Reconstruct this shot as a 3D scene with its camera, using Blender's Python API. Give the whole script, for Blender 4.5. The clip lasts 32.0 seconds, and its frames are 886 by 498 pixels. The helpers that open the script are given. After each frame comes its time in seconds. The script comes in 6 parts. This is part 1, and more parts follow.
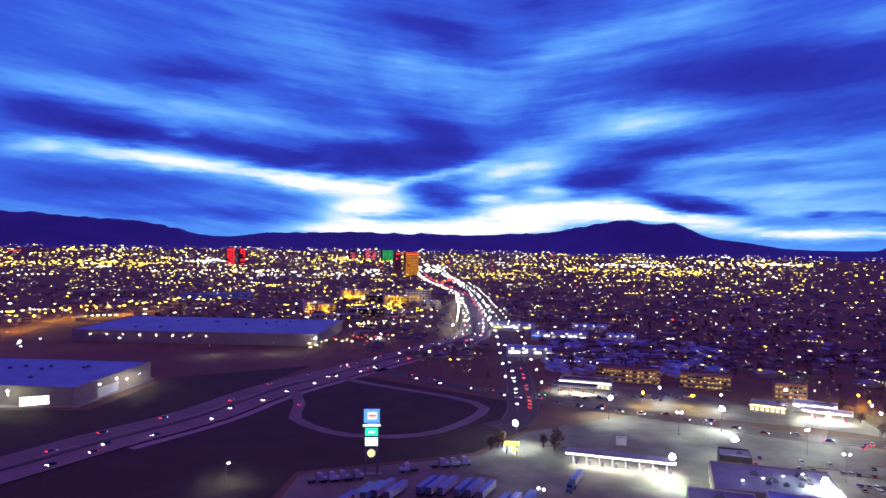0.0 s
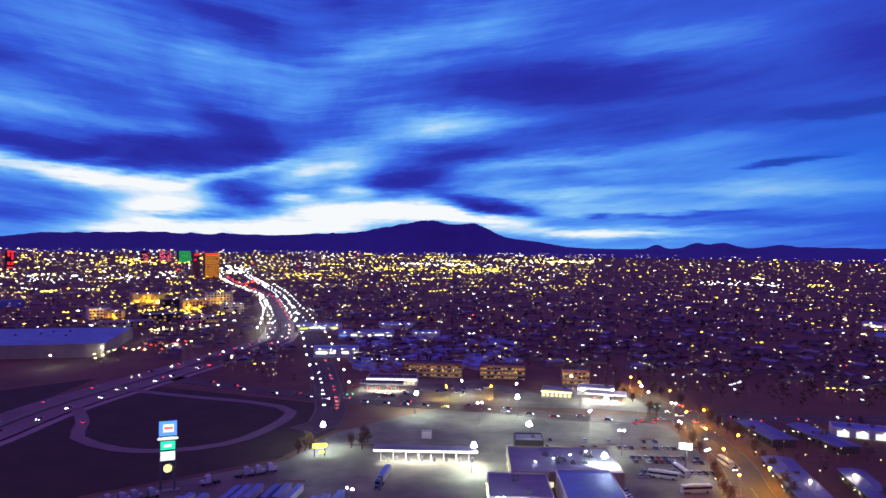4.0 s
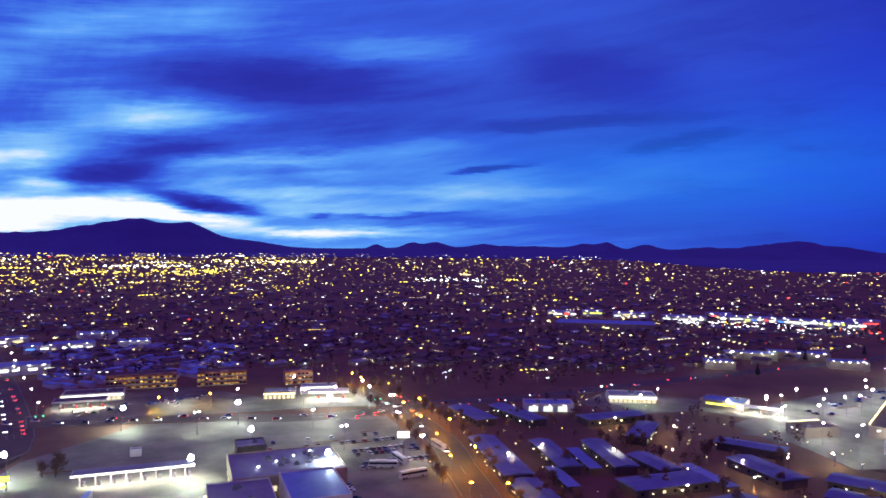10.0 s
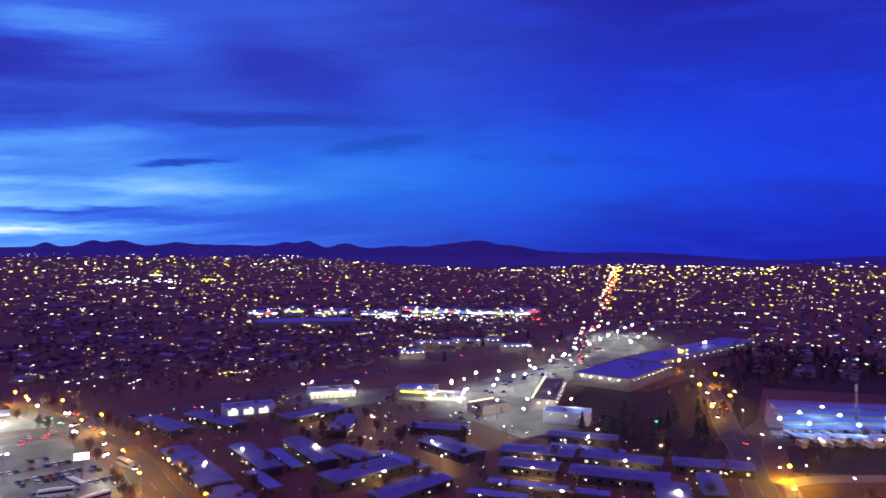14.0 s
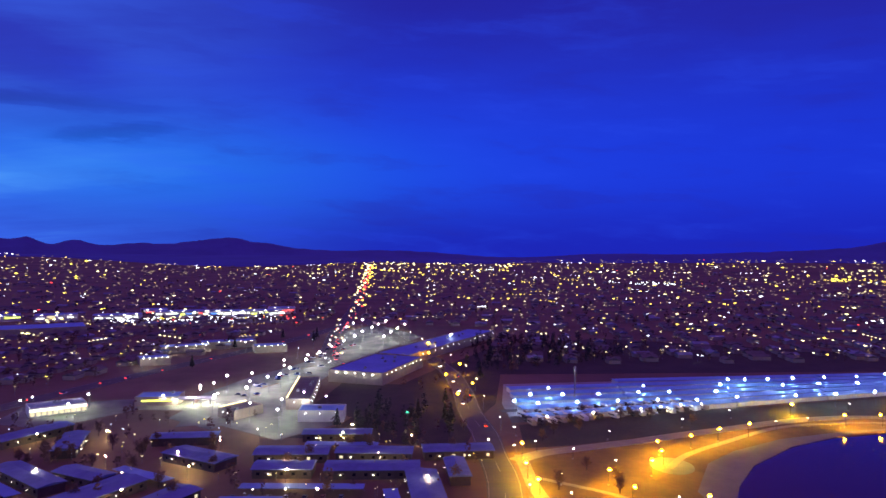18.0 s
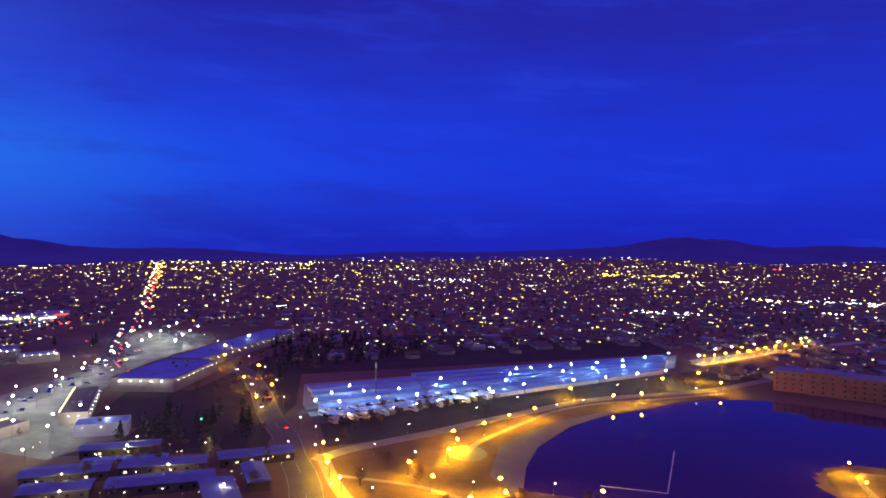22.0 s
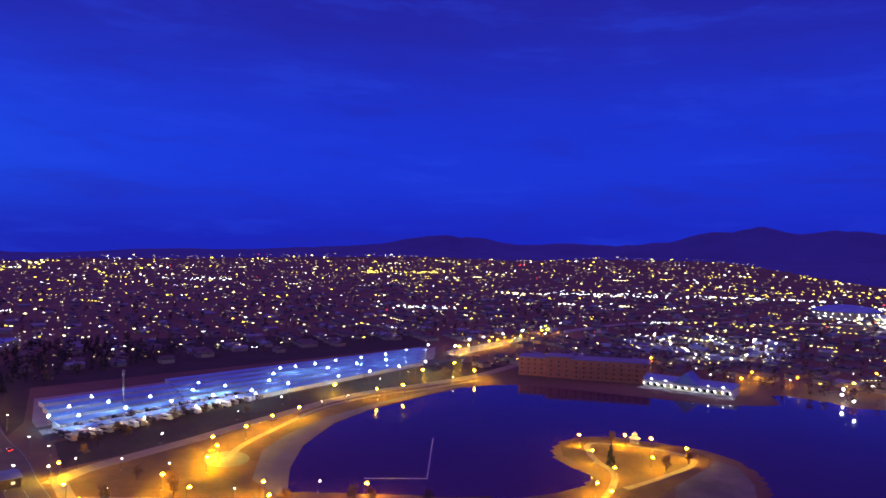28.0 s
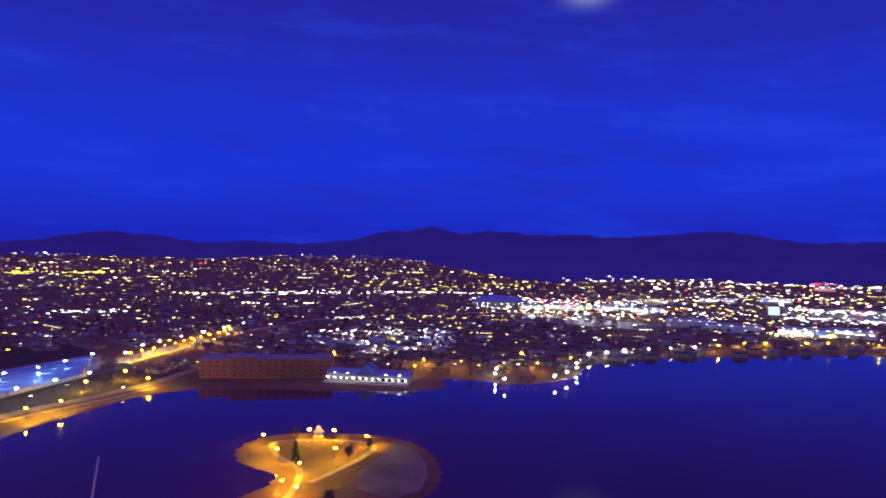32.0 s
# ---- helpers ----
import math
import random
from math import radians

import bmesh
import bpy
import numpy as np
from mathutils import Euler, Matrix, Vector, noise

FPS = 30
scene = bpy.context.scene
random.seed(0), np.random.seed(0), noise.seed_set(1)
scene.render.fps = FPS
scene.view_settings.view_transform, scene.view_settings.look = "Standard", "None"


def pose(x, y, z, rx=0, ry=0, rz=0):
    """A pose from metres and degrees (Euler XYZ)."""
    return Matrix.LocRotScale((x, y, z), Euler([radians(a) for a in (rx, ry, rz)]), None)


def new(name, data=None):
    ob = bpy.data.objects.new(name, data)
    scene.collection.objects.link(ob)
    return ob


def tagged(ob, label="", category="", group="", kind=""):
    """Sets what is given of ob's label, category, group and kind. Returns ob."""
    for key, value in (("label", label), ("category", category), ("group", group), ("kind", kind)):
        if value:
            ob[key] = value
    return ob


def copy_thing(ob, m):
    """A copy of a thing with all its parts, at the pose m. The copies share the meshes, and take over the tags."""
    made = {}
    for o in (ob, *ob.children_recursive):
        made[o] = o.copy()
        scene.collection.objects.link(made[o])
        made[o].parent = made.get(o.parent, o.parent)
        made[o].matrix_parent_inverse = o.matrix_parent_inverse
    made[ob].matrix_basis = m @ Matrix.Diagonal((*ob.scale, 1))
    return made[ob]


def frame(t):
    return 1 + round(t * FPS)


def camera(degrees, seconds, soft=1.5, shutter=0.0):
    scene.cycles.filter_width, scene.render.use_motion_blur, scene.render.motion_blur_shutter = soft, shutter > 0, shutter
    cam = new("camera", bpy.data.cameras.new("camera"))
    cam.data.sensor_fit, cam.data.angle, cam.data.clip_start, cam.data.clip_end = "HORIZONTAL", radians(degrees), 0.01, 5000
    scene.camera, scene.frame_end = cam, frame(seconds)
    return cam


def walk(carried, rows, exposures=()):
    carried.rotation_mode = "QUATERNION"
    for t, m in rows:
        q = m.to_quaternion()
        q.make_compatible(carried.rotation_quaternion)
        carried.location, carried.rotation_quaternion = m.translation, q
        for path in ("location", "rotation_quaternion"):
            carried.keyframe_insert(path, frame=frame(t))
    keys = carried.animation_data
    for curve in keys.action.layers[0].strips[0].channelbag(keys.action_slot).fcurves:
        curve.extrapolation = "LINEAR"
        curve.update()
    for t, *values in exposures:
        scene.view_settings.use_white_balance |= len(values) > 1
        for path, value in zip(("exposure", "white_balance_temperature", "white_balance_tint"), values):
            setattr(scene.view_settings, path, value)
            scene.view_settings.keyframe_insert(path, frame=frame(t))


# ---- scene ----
# A camera hovers 100 m over the town and turns slowly to its right.
EYE = (0.0, 0.0, 100.0)
# seconds, yaw, pitch, roll in degrees
PATH = (
    (0.0, 0.00, -0.40, -0.95),
    (0.5, -2.36, -0.37, -0.91),
    (1.0, -4.92, -0.35, -0.90),
    (1.5, -6.80, -0.31, -0.81),
    (2.0, -9.11, -0.25, -0.74),
    (2.5, -10.96, -0.25, -0.76),
    (3.0, -12.63, -0.21, -0.76),
    (3.5, -14.16, -0.20, -0.72),
    (5.5, -21.32, -0.11, -0.54),
    (6.0, -23.06, -0.06, -0.48),
    (6.5, -24.50, -0.07, -0.37),
    (7.0, -25.88, -0.06, -0.42),
    (7.5, -27.34, -0.07, -0.52),
    (8.0, -29.11, -0.05, -0.52),
    (8.5, -30.92, -0.04, -0.49),
    (9.0, -32.98, -0.02, -0.42),
    (9.5, -35.73, -0.01, -0.37),
    (10.0, -38.37, -0.02, -0.38),
    (10.5, -40.79, -0.03, -0.36),
    (11.0, -43.62, -0.03, -0.32),
    (11.5, -46.99, -0.04, -0.32),
    (12.0, -49.98, -0.03, -0.33),
    (12.5, -53.19, -0.02, -0.34),
    (13.0, -56.13, 0.01, -0.29),
    (13.5, -59.10, 0.02, -0.27),
    (14.0, -62.59, -0.00, -0.30),
    (14.5, -66.29, -0.04, -0.27),
    (15.0, -69.24, -0.04, -0.36),
    (15.5, -71.87, -0.05, -0.44),
    (17.5, -80.69, -0.06, -0.45),
    (18.0, -82.51, -0.04, -0.48),
    (18.5, -84.88, -0.02, -0.42),
    (19.0, -86.94, -0.01, -0.45),
    (19.5, -89.27, -0.03, -0.45),
    (20.0, -91.43, -0.05, -0.47),
    (20.5, -93.32, -0.05, -0.47),
    (21.0, -95.05, -0.07, -0.48),
    (21.5, -96.80, -0.08, -0.51),
    (22.0, -98.73, -0.07, -0.58),
    (22.5, -100.95, -0.07, -0.59),
    (23.0, -103.02, -0.08, -0.64),
    (23.5, -104.80, -0.07, -0.62),
    (24.0, -106.19, -0.07, -0.65),
    (24.5, -107.98, -0.05, -0.67),
    (25.0, -109.55, -0.05, -0.68),
    (25.5, -110.85, -0.07, -0.71),
    (27.5, -116.03, -0.11, -0.68),
    (28.0, -117.90, -0.10, -0.70),
    (28.5, -120.02, -0.10, -0.68),
    (29.0, -122.54, -0.08, -0.69),
    (29.5, -125.46, -0.07, -0.73),
    (30.0, -128.18, -0.06, -0.77),
    (30.5, -131.07, -0.05, -0.76),
    (31.0, -134.42, -0.02, -0.75),
    (31.5, -138.67, 0.01, -0.76),
    (32.0, -143.41, 0.03, -0.79),
)
cam = camera(64.96, 32.0, soft=1.5, shutter=0.5)
walk(cam, [(t, pose(*EYE, 90 + p, r, y)) for t, y, p, r in PATH], [(0, 0.14), (6, -0.04), (9, 0.0), (12, 0.18), (15, 0.16), (20, 0.12), (26, 0.1), (32, 0.1)])

# ---- world: dusk sky with streaks of cloud ----
def lin(r, g, b):
    return tuple(((c / 255 + 0.055) / 1.055) ** 2.4 if c > 10 else c / 255 / 12.92 for c in (r, g, b))


class Nodes:
    """Small helper that chains nodes of one tree."""

    def __init__(self, tree):
        self.tree = tree
        tree.nodes.clear()

    def add(self, kind, **values):
        n = self.tree.nodes.new(kind)
        for k, v in values.items():
            setattr(n, k, v)
        return n

    def put(self, socket, v):
        if isinstance(v, bpy.types.NodeSocket):
            self.tree.links.new(v, socket)
        elif isinstance(v, (tuple, list)) and len(v) == 3 and socket.type == "RGBA":
            socket.default_value = (*v, 1)
        else:
            socket.default_value = v

    def math(self, op, a, b=0.0, c=0.0, clamp=False):
        n = self.add("ShaderNodeMath", operation=op, use_clamp=clamp)
        for i, v in enumerate((a, b, c)):
            self.put(n.inputs[i], v)
        return n.outputs[0]

    def mix(self, f, a, b, blend="MIX"):
        n = self.add("ShaderNodeMix", data_type="RGBA", blend_type=blend)
        self.put(n.inputs[0], f)
        self.put(n.inputs[6], a)
        self.put(n.inputs[7], b)
        return n.outputs[2]

    def noise(self, vector, scale, detail=3.0, rough=0.5):
        n = self.add("ShaderNodeTexNoise")
        self.put(n.inputs["Vector"], vector)
        n.inputs["Scale"].default_value = scale
        n.inputs["Detail"].default_value = detail
        n.inputs["Roughness"].default_value = rough
        return n.outputs["Fac"]

    def xyz(self, x, y, z):
        n = self.add("ShaderNodeCombineXYZ")
        for i, v in enumerate((x, y, z)):
            self.put(n.inputs[i], v)
        return n.outputs[0]

    def step(self, v, lo, hi):
        n = self.add("ShaderNodeMapRange", interpolation_type="SMOOTHSTEP")
        self.put(n.inputs[0], v)
        n.inputs[1].default_value, n.inputs[2].default_value = lo, hi
        return n.outputs[0]


world = bpy.data.worlds.new("dusk_sky")
scene.world = world
world.use_nodes = True
W = Nodes(world.node_tree)
coord = W.add("ShaderNodeTexCoord").outputs["Generated"]
sep = W.add("ShaderNodeSeparateXYZ")
W.put(sep.inputs[0], coord)
sx, sy, sz = sep.outputs
up = W.math("MAXIMUM", sz, 0.0)
az = W.math("ARCTAN2", sx, sy)
el = W.math("ARCSINE", sz)
# wisps that fray the edges of the cloud, stretched along the wind
flat = W.xyz(W.math("MULTIPLY", az, 7.0), W.math("MULTIPLY", el, 34.0), 0.0)
wob = W.math("SUBTRACT", W.noise(flat, 1.0, 5.0, 0.6), 0.5)
fine = W.math("SUBTRACT", W.noise(W.xyz(W.math("MULTIPLY", az, 16.0), W.math("MULTIPLY", el, 110.0), 4.0), 1.0, 4.0, 0.6), 0.5)
elw = W.math("ADD", el, W.math("ADD", W.math("MULTIPLY", wob, 0.030), W.math("MULTIPLY", fine, 0.014)))


def bell(v, mid, width):
    d = W.math("DIVIDE", W.math("SUBTRACT", v, mid), width)
    return W.math("EXPONENT", W.math("MULTIPLY", W.math("MULTIPLY", d, d), -1.0))


def streak(a, e, half, thick, slope, amount):
    """A long thin cloud round azimuth a and elevation e, in degrees; its ends fade."""
    mid = W.math("MULTIPLY_ADD", W.math("SUBTRACT", az, radians(a)), slope, radians(e))
    across = W.math("DIVIDE", W.math("SUBTRACT", elw, mid), radians(thick))
    run = W.math("DIVIDE", W.math("SUBTRACT", az, radians(a)), radians(half))
    run = W.math("POWER", W.math("ABSOLUTE", run), 3.0)
    sum_ = W.math("MULTIPLY_ADD", across, across, run)
    return W.math("MULTIPLY", W.math("EXPONENT", W.math("MULTIPLY", sum_, -1.0)), amount)


def total(items):
    t = items[0]
    for i in items[1:]:
        t = W.math("ADD", t, i)
    return t


# clouds by azimuth, elevation, half length, thickness, slope and how light or dark they stand
GLOWS = [(-30.7, 6.38, 2, 0.56, 0.043, 0.42), (-24.5, 6.23, 5.2, 0.65, -0.066, 0.67), (-16, 5.48, 5.9, 0.74, -0.094, 0.63), (-8.1, 4.71, 5.3, 0.74, -0.049, 0.67),
          (-6.2, 2.91, 3.9, 1.3, 0.085, 0.84), (-5.9, 1.21, 7, 0.56, 0.005, 0.67), (9.1, 2.73, 7.8, 1.02, 0.067, 0.92), (3.5, 3.71, 1.9, 0.37, 0.05, 0.59),
          (8.5, 4.47, 1.9, 0.47, 0.055, 0.59), (3.5, 1.26, 4.9, 0.65, 0.03, 0.84), (18.7, 2.37, 4.6, 0.61, -0.102, 0.76), (26.6, 1.23, 6.2, 0.42, -0.013, 0.42),
          (-0.7, 5.64, 4.4, 0.42, 0.238, 0.59), (6.4, 6.13, 4.1, 0.93, 0.133, 0.63), (6.6, 7.62, 3.4, 0.56, 0.093, 0.34), (16.2, 9.77, 6.7, 1.58, 0.137, 0.42),
          (15.9, 10.07, 2.7, 1.02, 0.22, 0.21), (24.4, 6.89, 8.4, 0.65, 0.093, 0.35), (25.1, 4.34, 7.7, 0.61, 0.025, 0.42), (28.1, 2.85, 4.5, 0.74, 0.006, 0.35),
          (21.4, 5.22, 3.4, 0.47, 0.102, 0.25), (29.4, 5.95, 3.1, 0.42, 0.042, 0.21), (-26.1, 10.58, 6.9, 1.02, -0.092, 0.34),
          (-16.9, 9.8, 4.9, 1.12, -0.047, 0.29), (-6.3, 8.58, 4.3, 0.74, -0.049, 0.25), (-20.9, 8.02, 1.1, 0.28, 0.007, 0.38), (-9.9, 6.28, 1.9, 0.23, 0.011, 0.38),
          (-12.7, 15.31, 5.1, 2.56, -0.013, 0.15), (-1.3, 13.45, 6.8, 1.3, -0.046, 0.25), (9.6, 15.27, 4.7, 1.3, 0.28, 0.29), (4.5, 11.59, 2.2, 0.74, 0.215, 0.18),
          (18.2, 17.21, 4.4, 0.93, 0.163, 0.21), (-29.1, 14.68, 3.7, 2.33, 0.048, 0.07), (37.7, 8.08, 4.5, 0.74, 0.061, 0.18),
          (38.6, 6.24, 7.7, 1.21, -0.024, 0.18), (37.6, 4.69, 6.7, 0.65, 0.013, 0.25), (36.2, 3.13, 6.1, 0.47, 0.022, 0.21), (34.6, 1.19, 3.5, 0.33, 0.005, 0.25),
          (32, 15.98, 8.2, 1.12, 0.012, 0.13), (-9.5, 6.69, 1.1, 0.28, 0.137, 0.25), (45.4, 4.59, 10.9, 1.49, 0.047, 0.27), (57.8, 6.57, 6.9, 1.77, -0.057, 0.25),
          (34.9, 15.76, 7.4, 1.12, 0.045, 0.13), (45.5, 4.53, 6.1, 0.42, 0.023, 0.17), (42.5, 1.72, 6.8, 0.37, 0.042, 0.21), (28.6, 3.48, 6.8, 0.37, 0.053, 0.17),
          (30.1, 1.38, 6.2, 0.33, 0.034, 0.25)]
BANKS = [(-28.1, 8.54, 4.7, 1.02, -0.124, -0.59), (-22, 7.81, 5.6, 0.7, -0.049, -0.45), (-12.5, 6.63, 6, 0.79, -0.082, -0.63),
          (-3.5, 7.31, 7.3, 1.4, 0.001, -0.63), (-0.8, 9.18, 3.4, 1.4, -0.361, -0.45), (-26.4, 3.91, 6.4, 0.93, 0.036, -0.32),
          (-19.2, 2.14, 6.5, 0.74, -0.012, -0.27), (-0.6, 3.93, 3.5, 0.74, -0.198, -0.55), (12.9, 5.5, 3.2, 0.79, 0.097, -0.77),
          (19.4, 3.32, 3.9, 0.51, -0.167, -0.99), (17.6, 7.63, 4.4, 0.84, 0.078, -0.41), (25.8, 9.02, 6.8, 0.84, 0.052, -0.18), (23.2, 12.95, 9.5, 1.96, 0, -0.36),
          (-19.2, 12.78, 5.4, 0.84, 0.032, -0.36), (-1.9, 17.32, 5.4, 1.3, -0.181, -0.36), (-10.9, 10.95, 3.3, 0.84, -0.018, -0.23),
          (9.5, 18.73, 4.7, 0.93, 0.009, -0.23), (28.3, 2.63, 1, 0.19, 0.035, -0.45), (-4.6, 2.14, 3.1, 0.23, 0.043, -0.32), (19.2, 3.2, 1.1, 0.28, -0.065, -0.27),
          (42.3, 6.54, 3, 0.21, 0.095, -0.9), (32.9, 12.57, 11.5, 1.77, -0.016, -0.24), (50.9, 13.26, 7.3, 2.79, -0.226, -0.3),
          (48.4, 9.99, 6.7, 0.47, 0.007, -0.18), (44.7, 1.95, 9.5, 0.65, -0.016, -0.18), (57, 8.31, 3.7, 0.42, 0.116, -0.9), (58.5, 8.66, 2.4, 0.37, 0.005, -0.45),
          (51.9, 10.23, 9.9, 0.47, 0.019, -0.3), (34.3, 10.09, 8.5, 0.93, 0.034, -0.15), (34.3, 2.68, 6.6, 0.28, 0.053, -0.36)]
wide = bell(az, radians(6), radians(48))
near = bell(az, radians(4), radians(30))
deep = W.mix(W.step(sz, 0.0, 0.11), lin(27, 36, 176), lin(28, 60, 218))
deep = W.mix(W.math("MULTIPLY", W.step(az, 1.35, 2.1), 0.45), deep, lin(24, 38, 190))
deep = W.mix(W.step(sz, 0.12, 0.36), deep, lin(35, 36, 157))
# cloud sheets whose lines run towards the glow
plane = W.math("ADD", up, 0.09)
turned = W.math("SUBTRACT", sx, W.math("MULTIPLY", sy, 0.07))
fan = W.xyz(W.math("DIVIDE", turned, plane), W.math("MULTIPLY", W.math("DIVIDE", sy, plane), 0.22), 2.0)
sheet = W.math("SUBTRACT", W.noise(fan, 1.5, 6.0, 0.6), 0.5)
thin = W.math("SUBTRACT", W.noise(W.xyz(W.math("MULTIPLY", az, 5.0), W.math("MULTIPLY", W.math("SUBTRACT", el, W.math("MULTIPLY", W.math("ABSOLUTE", W.math("SUBTRACT", az, 0.07)), 0.12)), 60.0), 7.0), 1.0, 5.0, 0.6), 0.5)
lowlight = W.math("MULTIPLY", W.math("EXPONENT", W.math("MULTIPLY", up, -13.0)), wide)
level = W.math("ADD", W.math("MULTIPLY", lowlight, 0.34), W.math("MULTIPLY", W.step(az, 0.45, 1.05), -0.14))
level = W.math("ADD", level, W.math("MULTIPLY", sheet, W.math("MULTIPLY_ADD", near, 0.55, 0.30)))
level = W.math("ADD", level, W.math("MULTIPLY", thin, W.math("MULTIPLY_ADD", near, 0.45, 0.18)))
level = W.math("ADD", level, total([streak(*q) for q in GLOWS + BANKS]))
tones = W.add("ShaderNodeValToRGB")
W.put(tones.inputs[0], W.math("MULTIPLY_ADD", level, 0.5, 0.5))
ramp = tones.color_ramp
for spot, colour in ((0.10, (38, 36, 146)), (0.34, (44, 56, 178)), (0.50, (55, 94, 220)), (0.64, (84, 149, 243)), (0.78, (138, 198, 248)), (0.95, (246, 249, 252))):
    if spot == 0.10:
        stop = ramp.elements[0]
    elif spot == 0.95:
        stop = ramp.elements[-1]
    else:
        stop = ramp.elements.new(spot)
    stop.position = spot
    stop.color = (*lin(*colour), 1)
sky = W.mix(W.math("MULTIPLY", W.step(az, 1.42, 0.80), W.step(az, -1.3, -0.8)), deep, tones.outputs[0])
clearing = W.math("MULTIPLY", bell(az, radians(58), radians(19)), bell(el, radians(6.0), radians(4.2)))
sky = W.mix(W.math("MULTIPLY", clearing, 0.62), sky, lin(32, 118, 232))
# thin veils over the rest of the sky
veil = W.noise(W.xyz(W.math("MULTIPLY", az, 3.2), W.math("MULTIPLY", W.math("ADD", elw, W.math("MULTIPLY", az, 0.05)), 17.0), 11.0), 1.0, 5.0, 0.58)
rest = W.step(az, 0.6, 1.3)
sky = W.mix(W.math("MULTIPLY", W.step(veil, 0.50, 0.68), W.math("MULTIPLY", rest, 0.30)), sky, lin(36, 34, 150))
sky = W.mix(W.math("MULTIPLY", W.step(veil, 0.50, 0.32), W.math("MULTIPLY", rest, 0.22)), sky, lin(40, 76, 240))
# overhead and out of view, a purple tint is added to warm the ground
sky = W.mix(W.math("MULTIPLY", W.step(sz, 0.36, 0.80), 0.9), sky, lin(151, 87, 177))
# the moon behind thin cloud
moon = W.math("MULTIPLY", bell(az, radians(154.9), radians(1.7)), bell(el, radians(19.9), radians(0.8)))
sky = W.mix(W.math("MULTIPLY", moon, 0.34), sky, lin(190, 205, 235))
# below the horizon the air stays dim
sky = W.mix(W.step(sz, -0.02, -0.10), sky, lin(20, 16, 60))
bg = W.add("ShaderNodeBackground")
W.put(bg.inputs[0], sky)
bg.inputs[1].default_value = 1.0
W.tree.links.new(bg.outputs[0], W.add("ShaderNodeOutputWorld").inputs[0])


# ---- materials ----
def paint(name, a, b=None, rough=0.8, scale=0.5, metal=0.0, bump=0.0, fine=6.0):
    """A surface whose colour wanders from a to b at two scales."""
    m = bpy.data.materials.new(name)
    m.use_nodes = True
    N = Nodes(m.node_tree)
    b = b or tuple(c * 0.7 for c in a)
    place = N.add("ShaderNodeNewGeometry").outputs["Position"]
    large = N.step(N.noise(place, scale, 4.0, 0.6), 0.3, 0.7)
    small = N.noise(place, scale * fine, 3.0, 0.6)
    rnd = N.add("ShaderNodeObjectInfo").outputs["Random"]
    col = N.mix(large, a, b)
    col = N.mix(N.math("MULTIPLY", small, 0.5), col, tuple(c * 0.6 for c in a))
    col = N.mix(N.math("MULTIPLY", rnd, 0.18), col, tuple(min(1, c * 1.35) for c in a))
    s = N.add("ShaderNodeBsdfPrincipled")
    N.put(s.inputs["Base Color"], col)
    N.put(s.inputs["Roughness"], N.math("ADD", N.math("MULTIPLY", small, 0.2), rough - 0.1, clamp=True))
    s.inputs["Metallic"].default_value = metal
    if bump:
        bn = N.add("ShaderNodeBump")
        bn.inputs["Strength"].default_value = bump
        N.put(bn.inputs["Height"], small)
        N.put(s.inputs["Normal"], bn.outputs[0])
    N.tree.links.new(s.outputs[0], N.add("ShaderNodeOutputMaterial").inputs[0])
    return m


def glow(name, colour, strength, cast=True):
    """A lamp's surface. Far small ones need no light sampling."""
    m = bpy.data.materials.new(name)
    m.use_nodes = True
    N = Nodes(m.node_tree)
    e = N.add("ShaderNodeEmission")
    N.put(e.inputs[0], colour)
    e.inputs[1].default_value = strength
    N.tree.links.new(e.outputs[0], N.add("ShaderNodeOutputMaterial").inputs[0])
    if not cast:
        m.cycles.emission_sampling = "NONE"
    return m


EARTH = paint("dry_earth", (0.19, 0.11, 0.06), (0.085, 0.05, 0.032), 0.95, 0.012, fine=9, bump=0.2)
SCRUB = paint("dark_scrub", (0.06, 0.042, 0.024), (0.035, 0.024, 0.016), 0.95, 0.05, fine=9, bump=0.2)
GRASS = paint("winter_grass", (0.17, 0.095, 0.034), (0.075, 0.042, 0.018), 0.95, 0.05, fine=9, bump=0.2)
# blue of the distant haze is put into this base colour
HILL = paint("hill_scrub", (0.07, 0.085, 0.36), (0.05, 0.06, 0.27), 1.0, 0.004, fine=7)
ASPHALT = paint("asphalt", (0.115, 0.095, 0.075), (0.08, 0.066, 0.052), 0.85, 0.06, fine=12)
LOT = paint("lot_asphalt", (0.21, 0.20, 0.155), (0.065, 0.062, 0.052), 0.85, 0.045, fine=14)
CONCRETE = paint("concrete", (0.34, 0.31, 0.28), (0.24, 0.22, 0.20), 0.85, 0.08, fine=10)
PATHWAY = paint("park_path", (0.28, 0.225, 0.15), (0.19, 0.15, 0.10), 0.85, 0.12, fine=10)
SAND = paint("beach_sand", (0.17, 0.15, 0.17), (0.12, 0.105, 0.12), 0.95, 0.04, fine=12)
STRIPE = paint("road_paint", (0.36, 0.34, 0.30), (0.24, 0.22, 0.20), 0.7, 0.4)
ROOF = paint("grey_membrane_roof", (0.24, 0.26, 0.33), (0.15, 0.17, 0.23), 0.8, 0.10, fine=8)
ROOFD = paint("dark_shingle_roof", (0.14, 0.11, 0.11), (0.09, 0.07, 0.075), 0.9, 0.2, fine=8)
# blue of the dusk sky and yard lamps is put into these roof colours
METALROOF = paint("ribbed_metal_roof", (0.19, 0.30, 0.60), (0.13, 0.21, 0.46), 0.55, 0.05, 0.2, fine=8)
